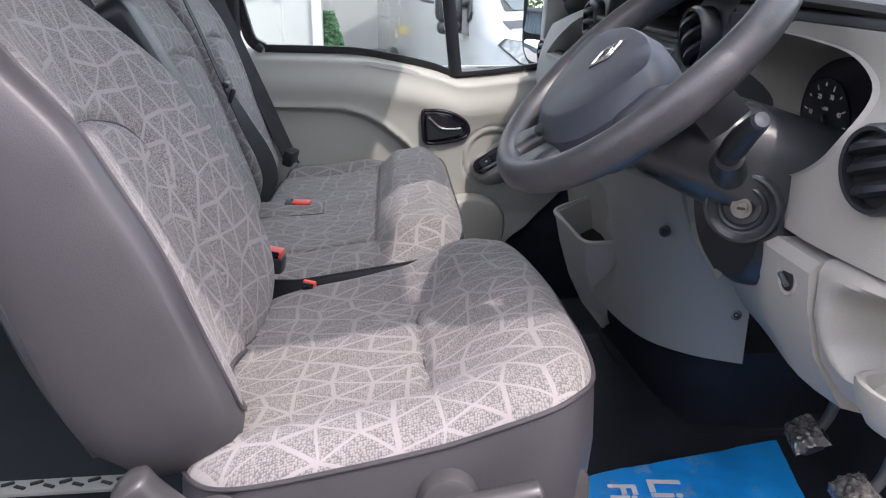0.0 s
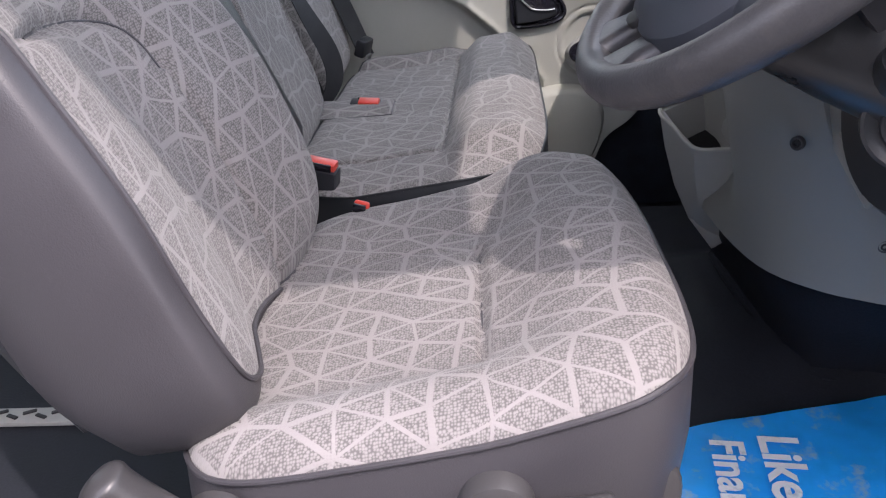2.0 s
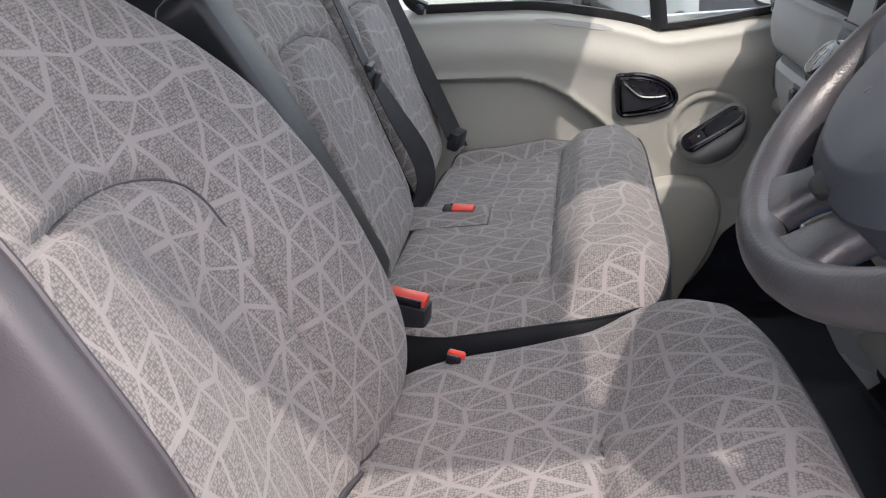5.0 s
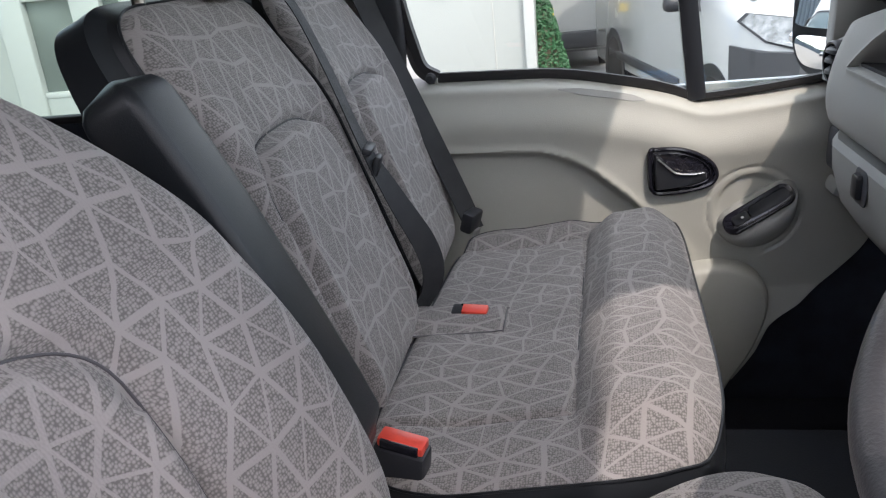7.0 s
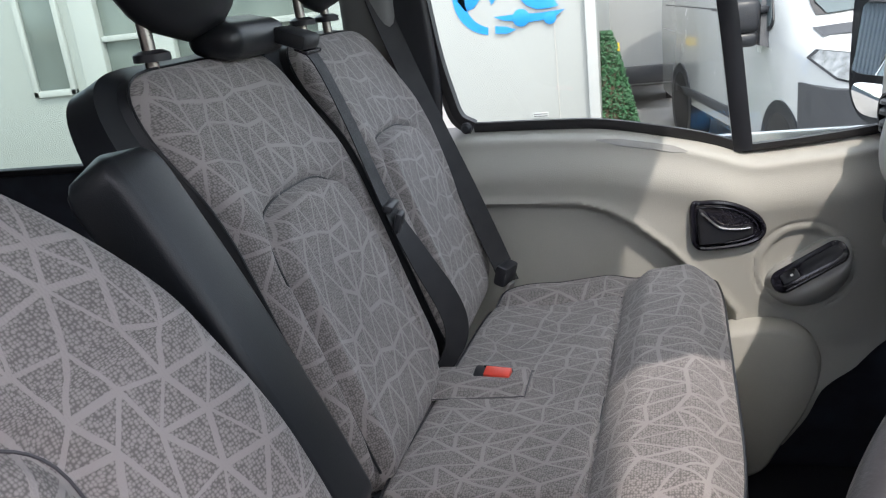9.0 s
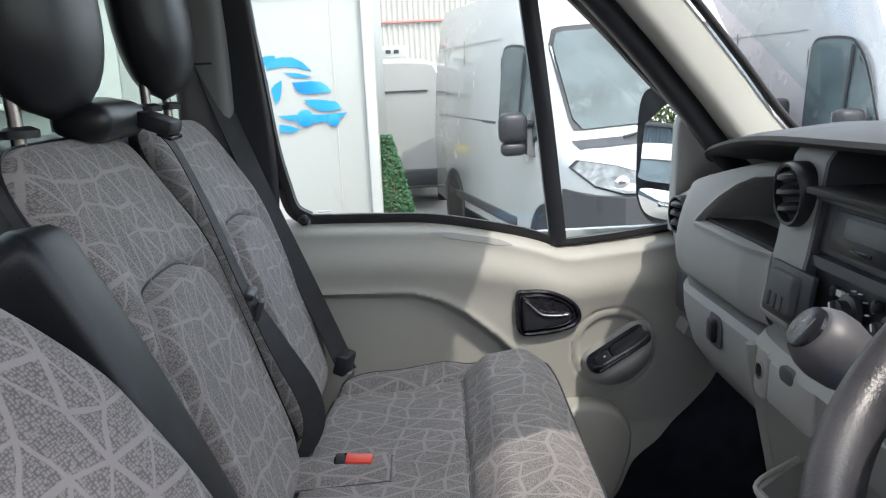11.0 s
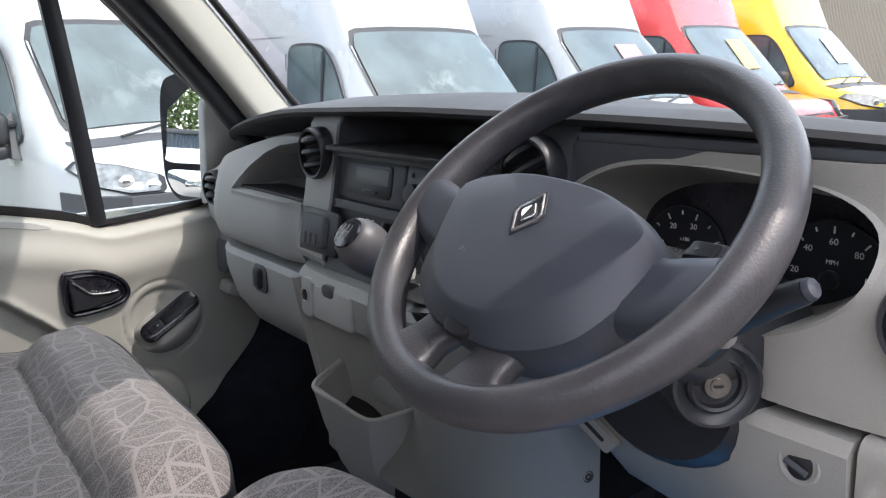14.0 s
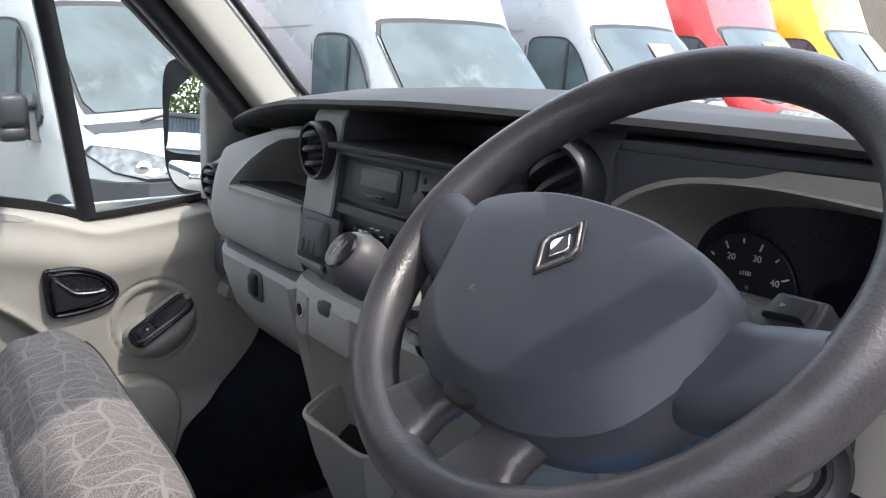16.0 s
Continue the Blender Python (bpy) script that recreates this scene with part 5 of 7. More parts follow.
    for lo, hi, o, mt, nm in ((1.27, 1.30, 0.004, DASH, "lower_bar"), (1.30, 1.372, 0.014, BLACK, "heater_panel"), (1.372, 1.384, 0.004, DASH, "middle_bar"), (1.384, 1.447, 0.016, BLACK, "radio_bay"), (1.447, 1.456, -0.002, DASH, "shelf_bar")):
        part(nm, loft([dash_section(y, mid(lo, hi, o)) for y in (1.07, 1.46)]), mt, d)
    part("tray_floor", box((0.50, 1.265, 1.459), (0.16, 0.39, 0.008), 0.002), RUBBER, d, "dark open tray")
    part("tray_back", box((0.575, 1.265, 1.485), (0.02, 0.39, 0.06), 0.002), RUBBER, d)
    # display and radio
    m = axes((0.447, 1.368, 1.4155), (0, -1, 0), (0.18, 0, 1))
    part("display_unit", slab(rounded(0.170, 0.058, 0.004), 0.008, m, 0.002), DASH, d, "dark clock display unit")
    part("display_bezel", slab([(x - 0.004, y) for x, y in rounded(0.124, 0.046, 0.008)], 0.010, m, 0.002), BLACK, d)
    part("display_screen", slab([(x + 0.008, y + 0.006) for x, y in rounded(0.086, 0.022, 0.002)], 0.0108, m, 0.0005), LCD, d, "grey unlit screen")
    part("display_slot", slab([(x + 0.006, y - 0.015) for x, y in rounded(0.040, 0.004, 0.001)], 0.012, m, 0.0005), GLOSS, d)
    m = axes((0.447, 1.185, 1.4155), (0, -1, 0), (0.18, 0, 1))
    part("radio", slab(rounded(0.180, 0.058, 0.004), 0.010, m, 0.002), DASH, d, "dark car radio")
    part("radio_knob", revolve([(0.015, 0), (0.014, 0.013), (0.002, 0.014)], m @ pose(-0.067, -0.008, 0.008), 22), BLACK, d)
    part("radio_slot", slab([(x + 0.01, y + 0.016) for x, y in rounded(0.10, 0.006, 0.001)], 0.0108, m, 0.0003), GLOSS, d)
    for i in range(5):
        part("radio_button", slab([(x - 0.03 + 0.022 * i, y - 0.014) for x, y in rounded(0.016, 0.008, 0.002)], 0.0125, m, 0.001), BLACK, d)
    part("radio_button", slab([(x - 0.076, y + 0.017) for x, y in rounded(0.007, 0.007, 0.003)], 0.0125, m, 0.001), BLACK, d)
    # fold-out cup holder panel with slots
    m = axes((0.4125, 1.470, 1.332), (0, -1, 0), (0.18, 0, 1))
    cp = part("cup_holder", slab(rounded(0.112, 0.066, 0.005), 0.006, m, 0.002), BLACK, d, "folded charcoal cup holder with three slots")
    part("holder_flap", slab([(x - 0.006, y) for x, y in rounded(0.070, 0.050, 0.008)], 0.014, m, 0.006), DASH, cp)
    for i in range(3):
        part("slot", slab([(x - 0.024 + 0.016 * i, y - 0.012) for x, y in rounded(0.006, 0.018, 0.003)], 0.0148, m, 0.0003), RUBBER, cp)
    # heater controls
    m = axes((0.426, 1.27, 1.336), (0, -1, 0), (0.18, 0, 1))
    for i, x in enumerate((-0.085, -0.005, 0.075)):
        k = part("heater_dial", revolve([(0.024, 0.004), (0.023, 0.010), (0.017, 0.012), (0.016, 0.022), (0.002, 0.023)], m @ pose(x, 0.0, 0.0), 26), BLACK, d, "black heater dial")
        part("dial_bar", slab(rounded(0.006, 0.030, 0.002, 2), 0.026, m @ pose(x, 0, 0, 0, 0, 30), 0.002), BLACK, k)
        part("dial_mark", slab([(a, b + 0.010) for a, b in rounded(0.002, 0.008, 0.0005, 2)], 0.0268, m @ pose(x, 0, 0, 0, 0, 30), 0.0003), INK, k)
        part("dial_scale", join(*[slab([(x + 0.028 * math.cos(q) + a, 0.028 * math.sin(q) + b) for a, b in rounded(0.003, 0.0015, 0.0004, 2)], 0.0046, m, 0.0002) for q in [radians(20 + 28 * j) for j in range(6)]]), INK, k)
    for x, y in ((-0.125, 0.018), (-0.045, 0.022), (0.035, 0.022)):
        part("heater_button", slab([(a + x, b + y) for a, b in rounded(0.010, 0.014, 0.005)], 0.008, m, 0.003), BLACK, d)
    part("vent_mark", slab([(a - 0.115, b + 0.018) for a, b in rounded(0.012, 0.007, 0.002)], 0.0046, m, 0.0002), INK, d)

    # driver side: pale panel round the instruments; its lower outer part leans towards the seat
    def lean(bm):
        for v in bm.verts:
            w = smooth(0.88, 0.74, v.co.y) * smooth(1.455, 1.39, v.co.z) * smooth(0.56, 0.47, v.co.x)
            v.co += Vector((-0.028 * w, -0.014 * w, 0.003 * w))
        return bm
    def facade(y):
        return along([(0.50, 0.50), (0.60, 0.462), (0.70, 0.448), (0.80, 0.45), (0.95, 0.45), (1.02, 0.448)], y)
    cl = [(p.x, p.y) for p in spline([(1.005, 1.395, 0), (0.985, 1.440, 0), (0.93, 1.470, 0), (0.86, 1.480, 0), (0.78, 1.478, 0), (0.71, 1.470, 0), (0.672, 1.445, 0), (0.680, 1.405, 0), (0.715, 1.370, 0), (0.77, 1.345, 0), (0.86, 1.33, 0), (0.95, 1.34, 0), (0.995, 1.365, 0)], 5, True)]
    # hood: recess walls that lead to the dial face
    c = Vector((0.84, 1.41))
    def ring(x, k, dz=0.0):
        return [Vector((x, c.x + (y - c.x) * k, c.y + (yy - c.y) * k + dz)) for y, yy in cl]
    part("cluster_hood", lean(loft([ring(0.455, 1.06), ring(0.447, 1.0), ring(0.47, 0.955, -0.002), ring(0.56, 0.82, -0.016)], cap=False)), FASCIA, d, "pale instrument hood")
    # pale facade with a hole: strips between the hole and an outer outline
    n = len(cl)
    outer = []
    for y, z in cl:
        v = Vector((y, z)) - c
        k = min((0.51 - c.x) / v.x if v.x < 0 else (1.022 - c.x) / v.x if v.x > 0 else 9, (1.494 - c.y) / v.y if v.y > 0 else (1.295 - c.y) / v.y if v.y < 0 else 9)
        if v.x > 0:
            k = min(k, 1.06 + 3 * smooth(0.0, -0.05, v.y)) if v.y <= 0 else k
        if v.y > 0:
            k = min(k, 1.06 + 1.5 * smooth(0.02, -0.12, v.x))
        outer.append(c + v * max(k, 1.02))
    inner_r = [Vector((0.450, y, z)) for y, z in cl]
    mid_r = [Vector((facade(a + (b.x - a) * 0.5), a + (b.x - a) * 0.5, e + (b.y - e) * 0.5)) for (a, e), b in zip(cl, outer)]
    out_r = [Vector((facade(b.x), b.x, b.y)) for b in outer]
    back_r = [Vector((facade(b.x) + 0.12, b.x, b.y)) for b in outer]
    part("driver_fascia", lean(loft([inner_r, mid_r, out_r, back_r], cap=False)), FASCIA, d, "pale moulded fascia round the instruments", sharp=50)
    strip = []
    for y, z in cl:
        v = Vector((y, z)) - c
        if v.x > -0.12 and v.y > (-0.05 if v.x > 0 else 0.03):
            k = min((1.04 - c.x) / v.x if v.x > 0.001 else 9, (1.494 - c.y) / v.y if v.y > 0 else 9)
            strip.append((math.atan2(v.y, v.x), c + v * 1.045, c + v * max(1.05, k)))
    strip = [q[1:] for q in sorted(strip)]
    part("vent_panel", loft([[Vector((0.4545, p.x, p.y)) for p, q in strip], [Vector((0.4530, q.x, q.y)) for p, q in strip], [Vector((0.54, q.x, q.y)) for p, q in strip]], closed=False), DASH, d, "charcoal panel between vent and instruments")
    # charcoal underside; its dark tone also stands for the pad's shadow
    part("pad_underside", box((0.508, 0.79, 1.497), (0.10, 0.58, 0.014), 0.004), DASH, d, "charcoal strip that is also the shade under the top pad")
    # instrument face and dials
    face = part("instrument_face", loft([ring(0.555, 0.86, -0.016), ring(0.562, 0.86, -0.016)]), GLOSS, d, "black instrument face")
    dm = axes((0.5535, 0.833, 1.405), (0, -1, 0), (0, 0, 1))
    def dial(cx, cy, r, nums, a0, a1, ticks, unit):
        dl = part("dial", revolve([(r * 1.12, 0.0), (r * 1.12, 0.001), (r * 1.10, 0.0015), (r * 1.08, 0.0005), (0.001, 0.0005)], dm @ pose(cx, cy, 0), 40), BLACK, face, "black dial with white scale")
        bars = []
        for i in range(ticks + 1):
            a = radians(a0 + (a1 - a0) * i / ticks)
            ln = 0.007 if i % 2 == 0 else 0.0045
            o = slab(rounded(ln, 0.0015, 0.0005, 1), 0.001, dm @ pose(cx, cy, 0.0006) @ Matrix.Rotation(a, 4, "Z") @ pose(r - ln / 2, 0, 0), 0.0002)
            bars.append(o)
        part("scale", join(*bars), INK, dl)
        for i, s in enumerate(nums):
            a = radians(a0 + (a1 - a0) * i / (len(nums) - 1))
            text("numeral", s, 0.0088, dm @ pose(cx + math.cos(a) * (r - 0.014), cy + math.sin(a) * (r - 0.014) - 0.0035, 0.0008), INK, dl, align="CENTER")
        text("unit", unit, 0.006, dm @ pose(cx, cy + r * 0.28, 0.0008), INK, dl, align="CENTER")
        a = radians(a0)
        part("needle", slab([(0, -0.0012), (r * 0.8, -0.0005), (r * 0.8, 0.0005), (0, 0.0012)], 0.001, dm @ pose(cx, cy, 0.003) @ Matrix.Rotation(a, 4, "Z"), 0.0002), INK, dl)
        part("needle_cap", revolve([(0.009, 0), (0.009, 0.005), (0.007, 0.007), (0.001, 0.0075)], dm @ pose(cx, cy, 0.001), 20), BLACK, dl)
    dial(-0.085, -0.034, 0.046, ["0", "10", "20", "30", "40", "50"], 215, -25, 10, "x100")
    dial(0.076, -0.032, 0.050, ["0", "20", "40", "60", "80", "100", "120"], 215, -35, 12, "MPH")
    # lower driver panel, pale, with a fuse latch
    def lower(y):
        k = along([(0.50, 0.475), (0.62, 0.440), (0.72, 0.438), (0.85, 0.436), (1.02, 0.44)], y)
        b = along([(0.50, 1.135), (0.62, 1.115), (0.72, 1.105), (0.86, 1.102), (0.93, 1.108), (0.97, 1.130), (1.02, 1.160)], y)
        return [(k + 0.10, 1.288), (k + 0.006, 1.286), (k - 0.004, 1.276), (k, 1.24), (k + 0.014, 1.19), (k + 0.05, b + 0.02), (k + 0.09, b), (k + 0.2, b + 0.01)]
    part("knee_panel", lean(loft([dash_section(y, lower(y)) for y in (0.674, 0.680, 0.72, 0.75, 0.78, 0.81, 0.84, 0.87, 0.90, 0.93, 0.96, 0.99, 1.02, 1.03)])), FASCIA, d, "pale lower panel under the column")
    m = axes((0.4085, 0.697, 1.260), (0, -1, 0), (0.05, 0, 1))
    part("fuse_latch_dish", revolve([(0.0175, -0.004), (0.0175, 0.0005), (0.0165, 0.0014), (0.0145, 0.0008), (0.0125, -0.002)], m, 28), FASCIA, d)
    part("fuse_latch", slab([(x + 0.001, y) for x, y in rounded(0.021, 0.025, 0.010)], 0.0012, m, 0.0005), RUBBER, d, "dark fuse cover latch")
    part("latch_pin", tube([m @ Vector((-0.010, 0.001, 0.003)), m @ Vector((0.009, -0.004, 0.005))], 0.0026, 8), DASH, d)
    # slotted cover at the inner end of the knee panel
    run = Vector((0.012, -0.035, -0.030)).normalized()
    m = axes((0.4440, 0.952, 1.197), run, Vector((-1, -0.2, -0.3)).cross(run))
    sp = part("slot_cover", slab(rounded(0.078, 0.026, 0.004), 0.0045, m, 0.0015), FASCIA, d, "pale slotted cover")
    part("cover_slot", slab([(x + 0.010, y) for x, y in rounded(0.034, 0.006, 0.003)], 0.0050, m, 0.0003), RUBBER, sp)
    part("cover_edge", slab([(x, y + 0.0135) for x, y in rounded(0.080, 0.0022, 0.001, 2)], 0.0060, m, 0.0004), FASCIA, sp)
    # end panel: a deep rounded dish with a cup-shaped bin at its foot
    def end_face(y):
        k = along([(0.46, 0.505), (0.52, 0.455), (0.57, 0.432), (0.61, 0.420), (0.66, 0.414)], y)
        out = []
        for i in range(45):
            z = 1.294 - 0.164 * i / 44
            x = k + along([(1.13, 0.075), (1.15, 0.045), (1.19, 0.016), (1.24, 0.002), (1.282, 0.0), (1.290, 0.003), (1.294, 0.009)], z)
            e = (abs((y - 0.552) / 0.092) ** 3.2 + abs((z - 1.236) / 0.050) ** 3.2) ** (1 / 3.2)
            out.append((x + 0.055 * smooth(1.0, 0.76, e) - 0.0025 * math.exp(-((e - 1.06) / 0.06) ** 2), z))
        return [(0.56, 1.294)] + out + [(0.60, 1.13)]
    part("end_panel", loft([dash_section(0.465 + 0.191 * i / 56, end_face(0.465 + 0.191 * i / 56)) for i in range(57)]), FASCIA, d, "pale end panel with a deep rounded tray recess", sharp=50)
    def cup(k, z):
        return [p + Vector((0, 0, z + 0.018 + 0.14 * (0.58 - p.y))) for p in spline([Vector((0.480, 0.608 - k, 0)), Vector((0.436 + k, 0.604 - k, 0)), Vector((0.420 + k, 0.586 - 0.6 * k, 0)), Vector((0.413 + k, 0.555, 0)), Vector((0.416 + k, 0.520, 0)), Vector((0.436 + k, 0.486 + k, 0)), Vector((0.49, 0.478 + k, 0))], 5)]
    part("door_side_bin", loft([cup(0.040, 1.140), cup(0.026, 1.145), cup(0.011, 1.154), cup(0.003, 1.170), cup(0.0, 1.188), cup(0.0008, 1.1915), cup(0.004, 1.1925), cup(0.007, 1.1905), cup(0.008, 1.174), cup(0.018, 1.160), cup(0.038, 1.150)], cap=False, closed=False), FASCIA, d, "pale storage bin")
    part("column_boot", loft([[Vector((0.44 + 0.02 * q, 0.84 + w * math.cos(a), 1.285 + h * math.sin(a))) for a in [2 * math.pi * i / 28 for i in range(28)]] for q, w, h in ((-1.8, 0.085, 0.070), (-1.2, 0.100, 0.080), (0, 0.105, 0.083), (2, 0.105, 0.083))]), BLACK, d, "dark gap lining round the column")
    return d


def console():
    c = thing("centre_console", (0.48, 1.25, FLOOR), "pale grey lower centre console with storage bin and fixing screws", "console")
    def plan(z):
        k = smooth(1.28, 1.0, z)
        h = 0.055 * smooth(1.216, 1.204, z) * smooth(1.02, 1.06, z)
        return [(0.42 + 0.02 * k, 1.535 - 0.03 * k), (0.385 + 0.02 * k, 1.50 - 0.03 * k), (0.372 + 0.03 * k + h, 1.42 - 0.02 * k), (0.372 + 0.035 * k + h, 1.31), (0.372 + 0.045 * k, 1.20), (0.38 + 0.06 * k, 1.12), (0.40 + 0.09 * k, 1.065), (0.43 + 0.112 * k, 1.035), (0.553, 1.03), (0.553, 1.535)]
    rings = []
    for z in (0.985, 1.0, 1.04, 1.08, 1.12, 1.16, 1.20, 1.206, 1.210, 1.214, 1.218, 1.24, 1.265, 1.278):
        pts = plan(z)
        edge = 0.012 if z > 1.27 else 0
        ln = spline([(x + edge, y, z) for x, y in pts[:8]], 4) + [Vector((pts[8][0], pts[8][1], z)), Vector((pts[9][0], pts[9][1], z))]
        rings.append(ln)
    # tower and its frame wear the trim tone darkened for shade
    part("tower", loft(rings), DIM_TRIM, c, "moulded tower in trim plastic darkened for its shade")
    foot = [(0.505, 1.49), (0.475, 1.46), (0.462, 1.40), (0.475, 1.30), (0.488, 1.22), (0.500, 1.17), (0.525, 1.132), (0.580, 1.118), (0.760, 1.118), (0.760, 1.50)]
    head = [(x + 0.022, y + 0.012) for x, y in plan(1.0)[:8]] + [(0.700, 1.052), (0.700, 1.50)]
    part("carpet_base", loft([[Vector((a + (e - a) * q, b + (f - b) * q, z)) for (a, b), (e, f) in zip(foot, head)] for q, z in ((0.0, FLOOR - 0.01), (0.05, 0.83), (0.45, 0.90), (0.85, 0.965), (1.0, 0.992))]), MAT, c, "dark moulded base")
    edge = [(0.386, 1.500, 1.262), (0.389, 1.498, 1.235), (0.400, 1.492, 1.17), (0.410, 1.480, 1.10), (0.416, 1.470, 1.04)]
    part("tower_frame", sweep(spline(edge, 6), rounded(0.020, 0.026, 0.008, 4), (-1, 0.3, 0)), DIM_TRIM, c, "raised frame round the tower niche")
    # screws
    for at, f in (((0.418, 1.043, 1.194), (-0.75, -0.62, 0.2)), ((0.536, 1.035, 1.064), (-0.25, -0.96, 0.1))):
        f = Vector(f).normalized()
        m = axes(at, Vector((0, 0, 1)).cross(f), (0, 0, 1))
        sc = part("screw_dish", revolve([(0.0080, -0.004), (0.0080, 0.002), (0.007, 0.0024), (0.0055, 0.001)], m, 20), DASH, c)
        part("screw", revolve([(0.0048, 0.0), (0.0048, 0.0024), (0.0024, 0.0028), (0.0022, 0.001), (0.0005, 0.001)], m, 14), BLACK, sc, "dark hex screw")
    # tray, socket
    m = axes((0.376, 1.385, 1.240), (0, -1, 0), (0.05, 0, 1))
    part("socket_plate", slab([(x - 0.068, y) for x, y in rounded(0.034, 0.060, 0.012)], 0.004, m, 0.002), TRIM_MID, c)
    part("socket", revolve([(0.011, 0.003), (0.011, 0.006), (0.0085, 0.006), (0.008, 0.001), (0.001, 0.001)], m @ pose(-0.068, 0.004, 0.001), 22), CHROME, c, "twelve volt socket")
    part("socket_hole", revolve([(0.0078, 0.0045), (0.001, 0.0045)], m @ pose(-0.068, 0.004, 0.001), 18), RUBBER, c)
    part("ashtray", slab([(x + 0.01, y) for x, y in rounded(0.110, 0.050, 0.006)], 0.006, m, 0.003), TRIM_MID, c, "pale grey ashtray drawer")
    part("ashtray_notch", slab([(x + 0.0, y + 0.022) for x, y in rounded(0.034, 0.018, 0.009)], 0.0068, m, 0.0005), DASH, c)
    # open bin that hangs towards the seats
    def rim(z, k):
        q = z - 1.115
        return [Vector((0.446, 1.462 - k, 1.131 + q)), Vector((0.400 + k, 1.438 - k, 1.126 + q)), Vector((0.348 + k, 1.404 - k, 1.118 + q)), Vector((0.360 + k, 1.355, 1.105 + q)), Vector((0.378 + k, 1.303 + k, 1.091 + q)), Vector((0.415 + k, 1.290 + k, 1.092 + q)), Vector((0.46, 1.285 + k, 1.095 + q))]
    outw = [rim(1.115, 0), rim(1.06, 0.010), rim(1.00, 0.026), rim(0.95, 0.048), rim(0.91, 0.08)]
    inw = [[p + (Vector((0.44, 1.33, p.z)) - p) * 0.07 for p in r] for r in outw]
    part("storage_bin", loft([*reversed(outw), *inw, ], cap=False), TRIM_MID, c, "open pale grey storage bin")
    part("bin_rim", tube(spline(rim(1.116, 0.001), 6), 0.0034, 8), TRIM, c)
    # dark panel below the rim imitates the shaded hollow of the bin
    part("bin_shade", loft([[p + Vector((0, 0, z)) for p in rim(1.060, 0.012)] for z in (-0.004, 0.0)]), RUBBER, c, "dark panel for the shade inside the bin")
    return c


def gear_lever():
    g = thing("gear_lever", (0.36, 1.19, 1.28), "short dashboard gear lever with worn grey ball knob", "gear lever")
    ax = Vector((-0.58, 0.62, 0.52)).normalized()
    o = Vector((0.310, 1.192, 1.366)) - ax * 0.055
    m = axes(o, Vector((0, 1, 0)), ax.cross(Vector((0, 1, 0))))
    if (m.to_3x3() @ Vector((0, 0, 1))).dot(ax) < 0:
        m = axes(o, Vector((0, -1, 0)), ax.cross(Vector((0, -1, 0))))
    kn = part("knob", revolve([(0.011, -0.012), (0.014, 0.0), (0.020, 0.018), (0.027, 0.040), (0.0295, 0.058), (0.028, 0.072), (0.023, 0.083), (0.019, 0.086)], m, 30), HUBGREY, g, "worn satin grey knob")
    part("knob_cap", revolve([(0.0195, 0.085), (0.0185, 0.089), (0.010, 0.0905), (0.001, 0.091)], m, 26), GLOSS, kn, "black cap with shift pattern")
    cap = m @ pose(0, 0, 0.0912)
    bars = [slab(rounded(0.0012, 0.018, 0.0003, 1), 0.0004, cap @ pose(x, 0, -0.0006), 0.0001) for x in (-0.007, 0, 0.007)] + [slab(rounded(0.0155, 0.0012, 0.0003, 1), 0.0004, cap @ pose(0, 0, -0.0006), 0.0001)]
    part("shift_pattern", join(*bars), LCD, kn)
    part("reverse_collar", revolve([(0.019, -0.010), (0.020, -0.004), (0.015, -0.001), (0.011, 0.0)], m, 24), TRIM_MID, g)
    part("shaft", tube([o + ax * -0.08, o], 0.007, 12), STEEL, g)
    rings = []
    for i in range(9):
        t = i / 8
        r = 0.058 - 0.040 * t + 0.006 * math.sin(i * 2.6)
        p = o - ax * 0.085 * (1 - t) - ax * 0.012
        rings.append([p + Vector((r * math.cos(a), r * math.sin(a) * 1.1, 0.003 * math.sin(3 * a + i))) for a in [2 * math.pi * j / 24 for j in range(24)]])
    part("gaiter", loft(rings), SHROUD, g, "folded dark gaiter")
    return g


CLEAR_WRAP = surface("crinkled_film_over_rubber", (0.10, 0.097, 0.094), 0.16, 0.5, 40, 0.6, 120, spec=0.8)


